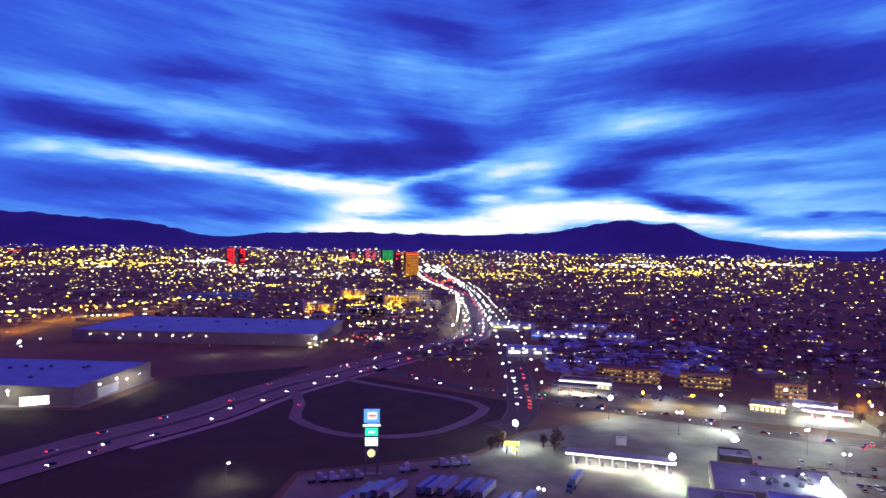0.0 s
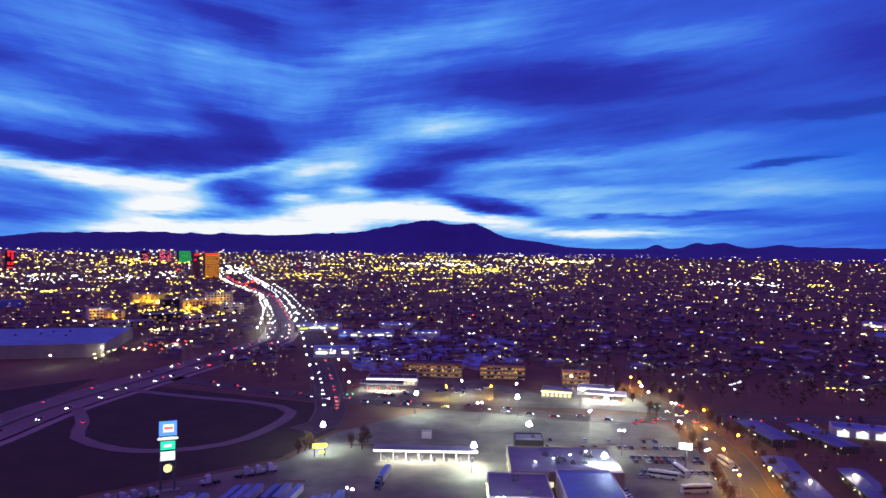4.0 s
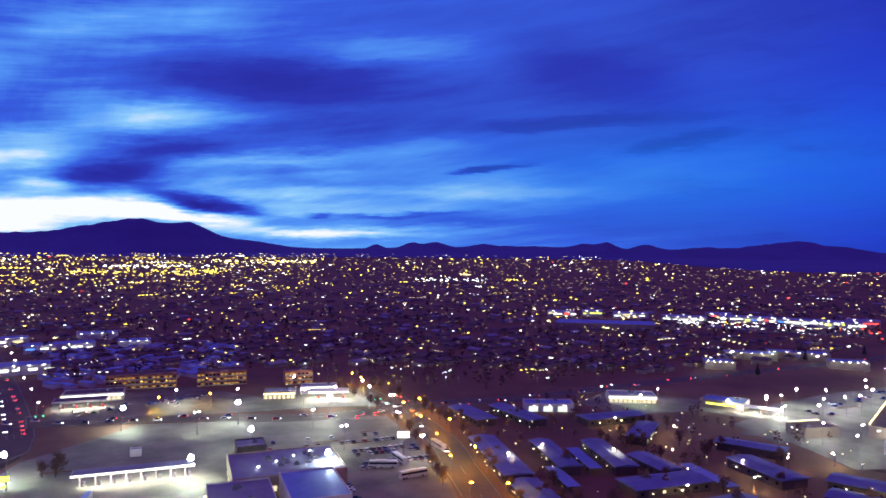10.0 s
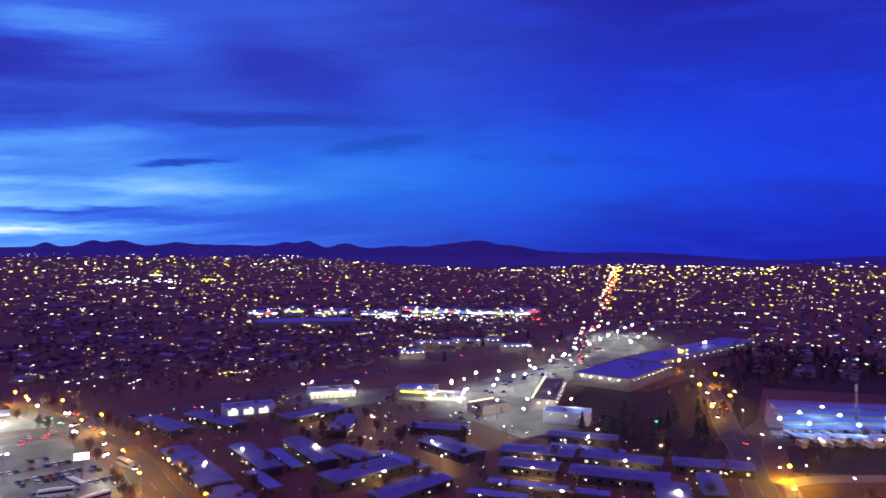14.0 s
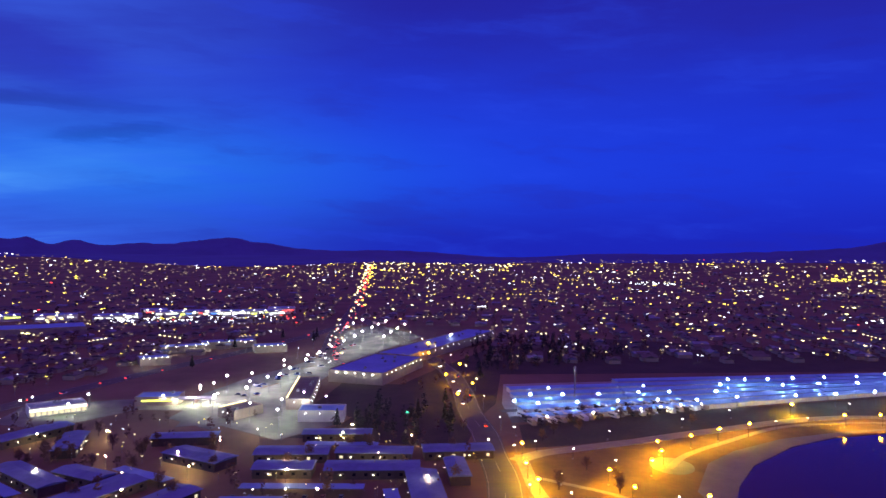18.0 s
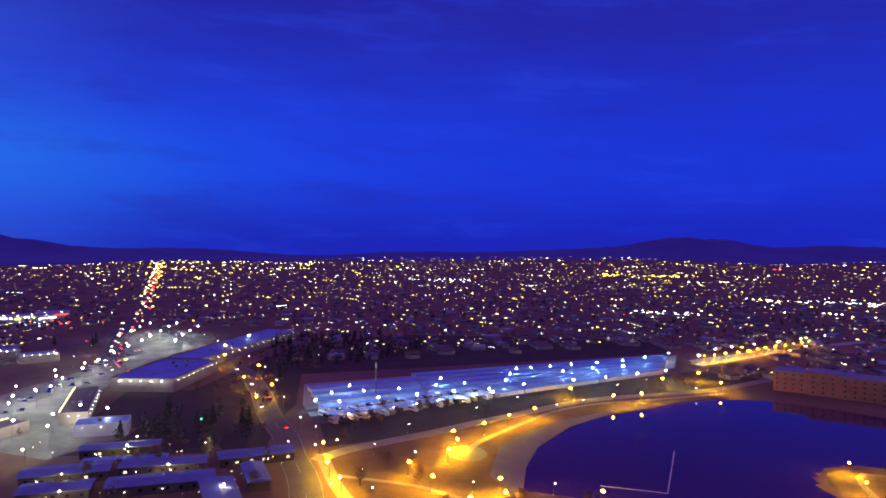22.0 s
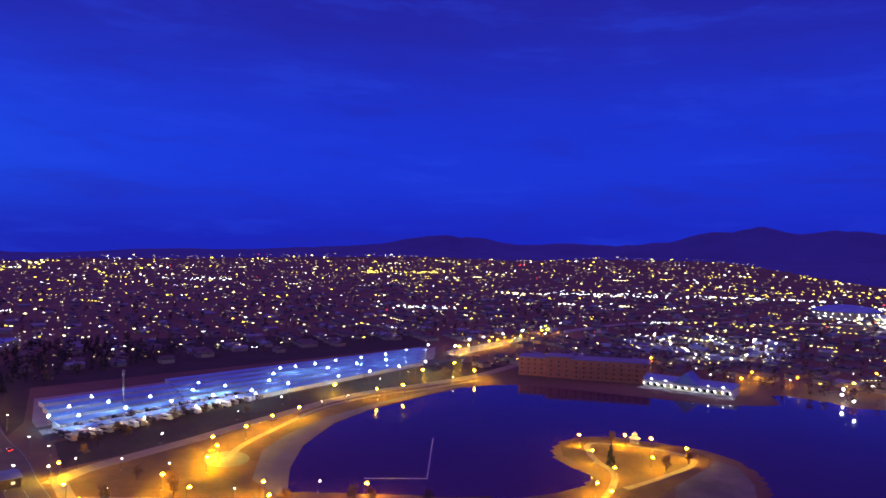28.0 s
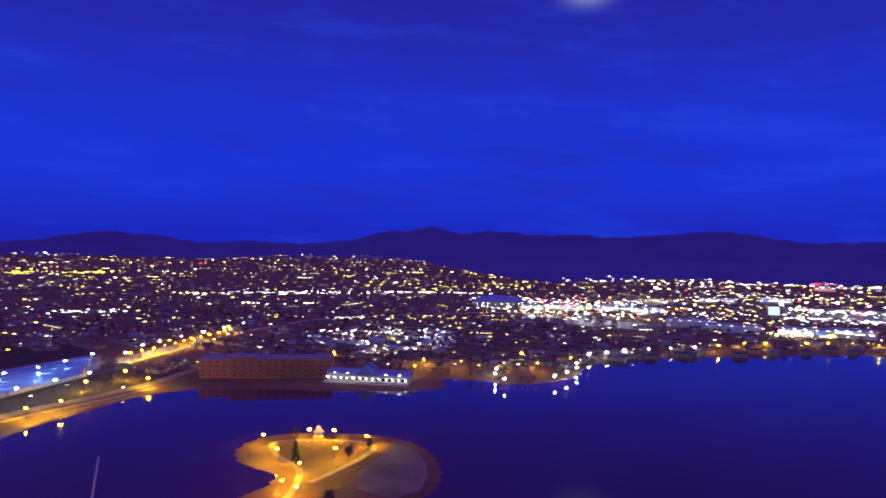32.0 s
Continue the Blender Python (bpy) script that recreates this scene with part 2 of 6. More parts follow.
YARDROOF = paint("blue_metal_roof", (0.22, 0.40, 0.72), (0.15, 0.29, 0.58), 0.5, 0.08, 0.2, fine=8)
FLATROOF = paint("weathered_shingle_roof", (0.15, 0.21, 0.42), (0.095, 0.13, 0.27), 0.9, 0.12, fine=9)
STUCCO = paint("tan_stucco", (0.42, 0.33, 0.24), (0.32, 0.25, 0.19), 0.9, 0.2)
FREEWAYTOP = paint("freeway_concrete", (0.23, 0.20, 0.175), (0.16, 0.14, 0.125), 0.85, 0.03, fine=12)
BRICK = paint("brown_brick", (0.42, 0.18, 0.12), (0.32, 0.13, 0.09), 0.9, 0.3)
WHITEWALL = paint("white_panel_wall", (0.70, 0.67, 0.60), (0.58, 0.55, 0.50), 0.7, 0.1)
DARKWALL = paint("dark_wall", (0.10, 0.078, 0.07), (0.065, 0.052, 0.048), 0.9, 0.2)
STEEL = paint("galvanised_steel", (0.26, 0.26, 0.28), (0.19, 0.19, 0.20), 0.45, 1.5, 0.7)
DARKSTEEL = paint("dark_painted_steel", (0.06, 0.06, 0.065), (0.04, 0.04, 0.045), 0.5, 1.5, 0.3)
TRAILER = paint("white_trailer_side", (0.66, 0.66, 0.68), (0.52, 0.52, 0.55), 0.45, 0.5)
RUBBER = paint("tyre_rubber", (0.025, 0.025, 0.025), (0.018, 0.018, 0.018), 0.9, 2.0)
BARK = paint("bark", (0.10, 0.07, 0.05), (0.06, 0.045, 0.035), 0.95, 1.0)
LEAF = paint("dark_conifer_leaf", (0.055, 0.06, 0.04), (0.035, 0.04, 0.028), 0.9, 0.4)
TWIG = paint("bare_winter_twigs", (0.17, 0.10, 0.07), (0.11, 0.065, 0.05), 0.95, 0.4)
GLASS = paint("dark_window_glass", (0.02, 0.022, 0.03), (0.015, 0.016, 0.02), 0.12, 0.5)
BLUEPANEL = paint("blue_cladding", (0.05, 0.09, 0.40), (0.04, 0.07, 0.32), 0.5, 0.5)
REDPAINT = paint("red_paint", (0.40, 0.03, 0.03), (0.3, 0.03, 0.03), 0.4, 1.0)
PAINTS = [paint("car_paint_" + n, c, None, 0.3, 1.0, 0.3) for n, c in
          (("white", (0.62, 0.62, 0.62)), ("silver", (0.38, 0.38, 0.40)), ("black", (0.03, 0.03, 0.035)), ("red", (0.32, 0.03, 0.03)), ("blue", (0.05, 0.08, 0.24)), ("tan", (0.28, 0.22, 0.15)))]

FLOOD = glow("floodlight_white", (0.86, 1.0, 0.93), 620)
FLOODSOFT = glow("area_lamp_white", (0.92, 1.0, 0.95), 1500)
SODIUM = glow("sodium_lamp", (1.0, 0.50, 0.0008), 1500)
PARKSODIUM = glow("park_sodium_lamp", (1.0, 0.55, 0.001), 2500)
YARDLED = glow("yard_led", (0.38, 0.68, 1.0), 260)
PACK = glow("wall_pack_lamp", (0.95, 1.0, 0.9), 10)
WALLFLOOD = glow("wall_floodlight", (0.92, 1.0, 0.95), 34)
LENS = {FLOOD: glow("floodlight_lens", (0.88, 1.0, 0.95), 12, False), FLOODSOFT: glow("area_lamp_lens", (0.92, 1.0, 0.96), 9, False), SODIUM: glow("sodium_lens", (1.0, 0.60, 0.035), 5, False), YARDLED: glow("yard_lens", (0.66, 0.88, 1.0), 15, False)}
STREETSODIUM = glow("street_sodium", (1.0, 0.42, 0.0008), 2200)
PATHLED = glow("path_led", (0.85, 0.95, 1.0), 330)
LENS[PARKSODIUM], LENS[STREETSODIUM], LENS[PATHLED] = LENS[SODIUM], glow("street_sodium_lens", (1.0, 0.60, 0.06), 1.6, False), glow("path_lens", (0.85, 0.95, 1.0), 12, False)
PORCH = glow("porch_lamp", (1.0, 0.86, 0.6), 14, False)
FARWARM = glow("far_sodium_light", (1.0, 0.74, 0.09), 4.6, False)
FARPALE = glow("far_warm_light", (1.0, 0.86, 0.38), 4.8, False)
FARWHITE = glow("far_white_light", (0.9, 0.97, 1.0), 5.2, False)
DIMFILL = glow("dim_window_light", (1.0, 0.72, 0.42), 0.75, False)
FARRED = glow("far_red_light", (1.0, 0.06, 0.05), 3.6, False)
FARGREEN = glow("far_green_light", (0.1, 1.0, 0.5), 2.5, False)
HEADLIGHT = glow("headlight", (1.0, 0.95, 0.85), 25, False)
TAILLIGHT = glow("tail_light", (1.0, 0.03, 0.02), 9, False)
SIGNWHITE = glow("lit_sign_white", (0.95, 1.0, 0.9), 2.6)
SIGNICE = glow("lit_board_ice", (0.6, 0.88, 1.0), 1.3)
SIGNSOFT = glow("lit_panel_soft", (0.9, 1.0, 0.92), 1.15)
SIGNBUTTER = glow("lit_panel_butter", (1.0, 0.93, 0.42), 1.2)
SIGNPALE = glow("lit_line_warm", (1.0, 0.86, 0.42), 3.0)
SIGNYELLOW = glow("lit_sign_yellow", (0.9, 1.0, 0.12), 2.6)
SIGNBLUE = glow("lit_sign_blue", (0.10, 0.28, 1.0), 1.6)
SIGNGREEN = glow("lit_sign_green", (0.02, 0.75, 0.40), 1.6)
SIGNRED = glow("lit_sign_red", (1.0, 0.05, 0.04), 4)
CANOPYLIGHT = glow("canopy_underlight", (1.0, 0.98, 0.85), 70)
WINDOWWARM = glow("lit_window_warm", (1.0, 0.66, 0.22), 0.22, False)
COURT = glow("courtyard_lamp", (1.0, 0.74, 0.42), 1500)
LENS[COURT] = glow("courtyard_lens", (1.0, 0.82, 0.55), 5, False)
HOTELGLOW = glow("hotel_window_glow", (1.0, 0.58, 0.12), 0.5, False)
AMBER = glow("amber_wall_lamp", (1.0, 0.6, 0.15), 16)
WINDOWPALE = glow("lit_window_pale", (1.0, 0.85, 0.55), 1.0, False)


# ---- mesh helpers ----
class Mesh:
    """Collects boxes, prisms, tubes and clumps into one mesh."""

    def __init__(self):
        self.v, self.f = [], []

    def add(self, verts, faces):
        n = len(self.v)
        self.v += verts
        self.f += [tuple(n + i for i in f) for f in faces]
        return self

    def box(self, x, y, z, sx, sy, sz, turn=0.0, taper=1.0):
        """A box with its base's middle at x, y, z; taper narrows the top."""
        c, s = math.cos(turn), math.sin(turn)
        out = []
        for k in (0, 1):
            t = taper if k else 1
            for a, b in ((-1, -1), (1, -1), (1, 1), (-1, 1)):
                px, py = a * sx / 2 * t, b * sy / 2 * t
                out.append((x + px * c - py * s, y + px * s + py * c, z + k * sz))
        return self.add(out, [(3, 2, 1, 0), (4, 5, 6, 7), (0, 1, 5, 4), (1, 2, 6, 5), (2, 3, 7, 6), (3, 0, 4, 7)])

    def prism(self, poly, z0, z1):
        if area(poly) < 0:
            poly = poly[::-1]
        n = len(poly)
        return self.add([(x, y, z0) for x, y in poly] + [(x, y, z1) for x, y in poly],
                        [tuple(range(n - 1, -1, -1)), tuple(range(n, 2 * n))] + [(i, (i + 1) % n, n + (i + 1) % n, n + i) for i in range(n)])

    def tube(self, a, b, r0, r1, sides=8):
        a, b = Vector(a), Vector(b)
        d = (b - a).normalized()
        u = d.orthogonal().normalized()
        w = d.cross(u)
        out = []
        for p, r in ((a, r0), (b, r1)):
            for i in range(sides):
                t = 2 * math.pi * i / sides
                out.append(tuple(p + r * (math.cos(t) * u + math.sin(t) * w)))
        n = sides
        return self.add(out, [(i, (i + 1) % n, n + (i + 1) % n, n + i) for i in range(n)] + [tuple(range(n - 1, -1, -1)), tuple(range(n, 2 * n))])

    def ball(self, x, y, z, r, rz=None, rings=4, sides=8):
        rz = rz or r
        out = [(x, y, z - rz)]
        for i in range(1, rings):
            t = math.pi * i / rings
            out += [(x + r * math.sin(t) * math.cos(2 * math.pi * j / sides), y + r * math.sin(t) * math.sin(2 * math.pi * j / sides), z - rz * math.cos(t)) for j in range(sides)]
        out.append((x, y, z + rz))
        top, f = len(out) - 1, []
        for j in range(sides):
            k = (j + 1) % sides
            f.append((0, 1 + k, 1 + j))
            for i in range(rings - 2):
                p = 1 + i * sides
                f.append((p + j, p + k, p + sides + k, p + sides + j))
            p = 1 + (rings - 2) * sides
            f.append((p + j, p + k, top))
        return self.add(out, f)

    def gem(self, x, y, z, r, rz):
        return self.add([(x + r, y, z), (x, y + r, z), (x - r, y, z), (x, y - r, z), (x, y, z + rz), (x, y, z - rz)],
                        [(0, 1, 4), (1, 2, 4), (2, 3, 4), (3, 0, 4), (1, 0, 5), (2, 1, 5), (3, 2, 5), (0, 3, 5)])

    def dash(self, x, y, z, half, rz):
        """A flat lamp head laid across the camera's line of sight to fit its view."""
        d = math.hypot(x, y)
        tx, ty, k = y / d * half, -x / d * half, rz / d
        return self.add([(x + tx, y + ty, z), (x + x * k, y + y * k, z), (x - tx, y - ty, z), (x - x * k, y - y * k, z), (x, y, z + rz), (x, y, z - rz)],
                        [(0, 1, 4), (1, 2, 4), (2, 3, 4), (3, 0, 4), (1, 0, 5), (2, 1, 5), (3, 2, 5), (0, 3, 5)])

    def gable(self, x, y, z, sx, sy, h, turn=0.0, over=0.4):
        """A gable roof along the box's x axis, with eaves."""
        c, s = math.cos(turn), math.sin(turn)
        hx, hy, t = sx / 2 + over, sy / 2 + over, 0.25
        raw = [(-hx, -hy, 0), (hx, -hy, 0), (hx, hy, 0), (-hx, hy, 0), (-hx, -hy, t), (hx, -hy, t), (hx, hy, t), (-hx, hy, t), (-hx, 0, h), (hx, 0, h)]
        return self.add([(x + a * c - b * s, y + a * s + b * c, z + q) for a, b, q in raw],
                        [(3, 2, 1, 0), (0, 1, 5, 4), (2, 3, 7, 6), (4, 5, 9, 8), (6, 7, 8, 9), (1, 2, 6, 9, 5), (3, 0, 4, 8, 7)])

    def make(self, name, material, smooth=False):
        me = bpy.data.meshes.new(name)
        me.from_pydata(self.v, [], self.f)
        me.materials.append(material)
        if smooth:
            me.polygons.foreach_set("use_smooth", [True] * len(me.polygons))
        me.update()
        return me


def area(poly):
    return sum(a[0] * b[1] - b[0] * a[1] for a, b in zip(poly, poly[1:] + poly[:1])) / 2


def inside(x, y, poly):
    hit = False
    for (x0, y0), (x1, y1) in zip(poly, poly[1:] + poly[:1]):
        if (y0 > y) != (y1 > y) and x < (x1 - x0) * (y - y0) / (y1 - y0) + x0:
            hit = not hit
    return hit


def part(name, mesh, material, parent, label=""):
    me = mesh.make(name, material) if isinstance(mesh, Mesh) else mesh
    ob = new(name, me)
    ob.parent = parent
    return tagged(ob, label)


def thing(name, label, category, group="", m=None, kind=""):
    ob = new(name)
    ob.empty_display_size = 0.5
    if m is not None:
        ob.matrix_basis = m
    return tagged(ob, label, category, group, kind)


def setting(name, mesh, material, label, category, kind="structure"):
    me = mesh.make(name, material) if isinstance(mesh, Mesh) else mesh
    return tagged(new(name, me), label, category, "", kind)


def curve(points, step=12.0):
    """Points along a smooth line through the given ones."""
    p = [Vector((*q, 0)) for q in points]
    p = [2 * p[0] - p[1]] + p + [2 * p[-1] - p[-2]]
    out = []
    for a, b, c, d in zip(p, p[1:], p[2:], p[3:]):
        n = max(2, int((c - b).length / step))
        for i in range(n):
            t = i / n
            out.append(0.5 * (2 * b + (c - a) * t + (2 * a - 5 * b + 4 * c - d) * t * t + (3 * b - a - 3 * c + d) * t ** 3))
    out.append(p[-2])
    return [(v.x, v.y) for v in out]


def shifted(line, off):
    out = []
    for i, (x, y) in enumerate(line):
        (x0, y0), (x1, y1) = line[max(0, i - 1)], line[min(len(line) - 1, i + 1)]
        d = math.hypot(x1 - x0, y1 - y0) or 1
        out.append((x + off * (y1 - y0) / d, y - off * (x1 - x0) / d))
    return out


def ribbon(line, width, z, thick=0.12, off=0.0, dash=None, mesh=None):
    """A strip along a line; dash = (on, off) counts of its steps."""
    m = mesh or Mesh()
    a, b = shifted(line, off - width / 2), shifted(line, off + width / 2)
    for i in range(len(line) - 1):
        if dash and i % sum(dash) >= dash[0]:
            continue
        q = [a[i], b[i], b[i + 1], a[i + 1]]
        zs = [z + rise(*p) for p in q]
        m.add([(x, y, h - thick) for (x, y), h in zip(q, zs)] + [(x, y, h) for (x, y), h in zip(q, zs)],
              [(7, 6, 5, 4), (0, 1, 5, 4), (1, 2, 6, 5), (2, 3, 7, 6), (3, 0, 4, 7)])
    return m


def polar(a, r):
    return r * math.sin(radians(a)), r * math.cos(radians(a))


# ---- ground, lake, hills ----
def wave(d, w):
    d = (d + 180) % 360 - 180
    return math.exp(-(d / w) ** 2)


def brim(a):
    """Height in metres of the plain's far edge, by azimuth."""
    return 74 - 34 * wave(a - 92, 16) - 10 * wave(a - 60, 20) - 16 * wave(a - 160, 30)


def rise(x, y):
    r = math.hypot(x, y)
    if r < 1900:
        return 0.0
    t = min(1.0, (r - 1900) / 2700)
    return brim(math.degrees(math.atan2(x, y))) * t ** 1.3


SHORE = [(281, -74), (318, -80), (343, -94), (365, -113), (390, -137), (410, -168), (429, -211), (434, -250), (427, -288), (393, -319), (364, -337),
         (312, -379), (300, -410), (322, -432), (290, -447), (271, -446), (250, -477), (246, -512), (258, -560), (255, -605), (212, -662),
         (132, -757), (62, -829), (-60, -935), (-220, -900), (-260, -600), (-180, -300), (-60, -190), (90, -168), (165, -196), (172, -225),
         (182, -246), (196, -262), (219, -278), (248, -279), (273, -263), (284, -256), (294, -237), (286, -217), (272, -206), (256, -202), (240, -203), (232, -190),
         (229, -172), (236, -148), (255, -118)]
LAKE = curve(SHORE + SHORE[:1], 8.0)[:-1]
lake_np = np.array(LAKE)


def shore_distance(x, y):
    """Metres to the shore line, negative on the water."""
    a, b = lake_np, np.roll(lake_np, -1, 0)
    d = b - a
    t = np.clip(((x - a[:, 0]) * d[:, 0] + (y - a[:, 1]) * d[:, 1]) / (d ** 2).sum(1), 0, 1)
    q = np.hypot(a[:, 0] + t * d[:, 0] - x, a[:, 1] + t * d[:, 1] - y).min()
    return -q if inside(x, y, LAKE) else q


def ticks(lo, hi, step):
    inner = list(np.arange(lo, hi + 1, step))
    out, g, v = [], step, lo
    while v > -4900:
        g = min(g * 1.35, 120)
        v -= g
        out.append(max(v, -4900))
    low = out[::-1]
    out, g, v = [], step, inner[-1]
    while v < 4900:
        g = min(g * 1.35, 120)
        v += g
        out.append(min(v, 4900))
    return low + inner + out


gx, gy = ticks(-300, 480, 5.0), ticks(-960, 100, 5.0)
verts = []
for y in gy:
    for x in gx:
        z = rise(x, y)
        if -290 < x < 470 and -970 < y < -40:
            z += -1.6 * min(1.0, max(0.0, -shore_distance(x, y) / 12))
        verts.append((x, y, z))
nx = len(gx)
ground = Mesh().add(verts, [(j * nx + i, j * nx + i + 1, (j + 1) * nx + i + 1, (j + 1) * nx + i) for j in range(len(gy) - 1) for i in range(nx - 1)])
setting("ground", ground.make("ground", EARTH, True), EARTH, "dark bare winter plain under the town", "ground")

WATER = bpy.data.materials.new("lake_water")
WATER.use_nodes = True
N = Nodes(WATER.node_tree)
s = N.add("ShaderNodeBsdfPrincipled")
place = N.add("ShaderNodeNewGeometry").outputs["Position"]
N.put(s.inputs["Base Color"], N.mix(N.noise(place, 0.012, 3), (0.05, 0.014, 0.06), (0.075, 0.02, 0.075)))
s.inputs["Roughness"].default_value = 0.07
s.inputs["IOR"].default_value = 1.33
bn = N.add("ShaderNodeBump")
bn.inputs["Strength"].default_value = 0.04
bn.inputs["Distance"].default_value = 0.3
N.put(bn.inputs["Height"], N.noise(place, 0.35, 3))
N.put(s.inputs["Normal"], bn.outputs[0])
N.tree.links.new(s.outputs[0], N.add("ShaderNodeOutputMaterial").inputs[0])
bm = bmesh.new()
bm.faces.new([bm.verts.new((x, y, -0.14)) for x, y in shifted(LAKE, 6.0 if area(LAKE) > 0 else -6.0)])
bmesh.ops.recalc_face_normals(bm, faces=bm.faces)
bmesh.ops.triangulate(bm, faces=bm.faces)
for f in bm.faces:
    if f.normal.z < 0:
        f.normal_flip()
me = bpy.data.meshes.new("water")
bm.to_mesh(me)
bm.free()
me.materials.append(WATER)
setting("water", me, WATER, "still dark blue lake mirroring the shore lamps", "lake")

# hills round the plain: azimuth, elevation of the crest in degrees, width
PEAKS = [(-46, 1.13, 10), (-31, 1.75, 8), (-23, 0.76, 4), (-14, 0.53, 3), (-8, 0.86, 5), (0, 0.77, 5), (7, 0.91, 4), (11.3, 1.1, 2.6), (15, 2.03, 2.8), (18.6, 1.39, 1.9), (22, 0.68, 3.2),
         (32.9, 0.37, 0.7), (35.8, 0.51, 1.0), (37.8, 0.59, 1.2), (41.6, 0.37, 2), (46, 0.3, 3), (50, 0.48, 1.2), (51.7, 0.55, 0.9), (54.6, 0.49, 1.2), (59, 0.27, 2), (62.5, 0.36, 1.4), (65.2, 0.75, 1.8),
         (68, 0.3, 2), (74, -0.21, 4), (88, -0.66, 7), (101, -0.26, 5), (111.8, 0.18, 3), (114.8, 0.4, 2), (117.6, 0.96, 2.4), (121, 0.7, 2.2), (128, 0.52, 5), (136, 0.59, 3), (138.6, 0.98, 1.8),
         (142.2, 1.87, 2.6), (146.5, 0.91, 2.6), (150, 1.29, 4), (154.5, 0.67, 2.5), (160, 1.26, 5), (166, 1.29, 4), (174, 0.73, 6), (190, 1.46, 12), (215, 0.98, 14), (245, 0.82, 20), (280, 1.05, 20), (305, 0.84, 10)]


def crest(a):
    """Elevation in degrees of the skyline towards azimuth a."""
    e = sum(h * wave(a - c, w) for c, h, w in PEAKS)
    jag = noise.fractal(Vector((a * 0.9, 3.0, 0.0)), 0.8, 2.1, 5)
    return e + 0.07 * jag * (0.5 + max(0.0, min(1.0, e)))


def ridge(a0, a1, r_foot, r_top, r_end, lift, name, label):
    m, rings, n = Mesh(), 18, int((a1 - a0) * 5)
    out = []
    for k in range(rings + 1):
        for i in range(n + 1):
            a = a0 + (a1 - a0) * i / n
            t = k / rings
            if t < 0.7:
                r, g = r_foot + (r_top - r_foot) * t / 0.7, (t / 0.7)
            else:
                r, g = r_top + (r_end - r_top) * (t - 0.7) / 0.3, 1 - 0.8 * (t - 0.7) / 0.3
            p = polar(a, r)
            base = rise(*p) - 6
            top = 100 + r_top * math.tan(radians(crest(a) + lift))
            fold = noise.fractal(Vector((p[0] / 420, p[1] / 420, 1.3)), 1.0, 2.0, 5)
            small = noise.fractal(Vector((p[0] / 90, p[1] / 90, 4.0)), 1.0, 2.0, 3)
            h = max(0.0, top - base) * g ** 1.35
            z = base + h * (1 + 0.16 * fold * (1 - g * 0.75)) + small * 3.0 * g
            out.append((*p, z))
    w = n + 1
    m.add(out, [(k * w + i, k * w + i + 1, (k + 1) * w + i + 1, (k + 1) * w + i) for k in range(rings) for i in range(n)])
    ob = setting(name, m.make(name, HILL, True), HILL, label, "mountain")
    return ob


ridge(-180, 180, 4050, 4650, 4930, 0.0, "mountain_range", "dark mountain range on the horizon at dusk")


# ---- roads, lots, paths ----
def road(name, points, width, label, lanes=(), z=0.12, material=None, edge=True, step=12.0):
    line = curve(points, step)
    ob = setting(name, ribbon(line, width, z), material or ASPHALT, label, "road")
    for off in lanes:
        part("lane_marking", ribbon(line, 0.22, z + 0.02, 0.01, off, (1, 2)), STRIPE, ob)
    if edge:
        for off in (-width / 2 + 0.8, width / 2 - 0.8):
            part("edge_line", ribbon(line, 0.2, z + 0.02, 0.01, off), STRIPE, ob)
    return line


FREEWAY = [(-330, 60), (-240, 200), (-188, 296), (-167, 340), (-137, 394), (-112, 468), (-72, 546), (16, 719), (38, 822), (44, 1045), (39, 1367), (16, 1550), (-32, 1867), (-69, 2181)]
WEST = road("freeway_westbound", [(x - 9, y + 5) for x, y in FREEWAY], 15, "four-lane freeway carriageway sweeping to the town", (-3.7, 0, 3.7), 0.5, FREEWAYTOP)
EAST = road("freeway_eastbound", [(x + 9, y - 5) for x, y in FREEWAY], 15, "freeway carriageway with oncoming headlights", (-3.7, 0, 3.7), 0.5, FREEWAYTOP)
MEDIAN = setting("median_barrier", ribbon(curve(FREEWAY), 0.6, 1.4, 1.3), CONCRETE, "grey concrete median barrier of the freeway", "barrier")
road("shoulder_verge", [(x + 20, y - 9) for x, y in FREEWAY[3:9]], 5, "pale gravel shoulder beside the freeway", (), 0.16, CONCRETE, False)
LOOP = road("loop_ramp", [(-99, 470), (-86, 425), (-82, 393), (-59, 366), (-36, 358), (-10, 363), (10, 384), (27, 424), (9, 452), (-32, 480), (-66, 505), (-90, 530)], 7, "pale loop ramp round a dark grassed bowl", (), 0.25, FREEWAYTOP, False)
FRONTAGE = road("frontage_avenue", [(30, 380), (50, 420), (65, 639), (69, 790), (68, 1023), (62, 1436), (39, 1833), (3, 2200)], 20, "long avenue lined with white street lamps", (-3.5, 0, 3.5))
CROSS = road("cross_street", [(-60, 560), (0, 500), (62, 450), (110, 424), (154, 398), (190, 371), (235, 359), (281, 353), (332, 333), (420, 318), (520, 300), (700, 262), (900, 236)], 16, "town street with queuing cars", (0,), 0.16)
ORANGE = road("sodium_lit_street", [(262, 430), (250, 362), (240, 325), (223, 278), (205, 245), (188, 212), (160, 160), (140, 120)], 17, "street bathed in orange sodium light", (0,), 0.20)
AVENUE = road("park_avenue", [(230, 8), (297, 12), (340, 20), (377, 26), (423, 38), (498, 52), (583, 76), (760, 150), (1000, 260)], 15, "avenue between flats and the lakeside park", (0,), 0.16)
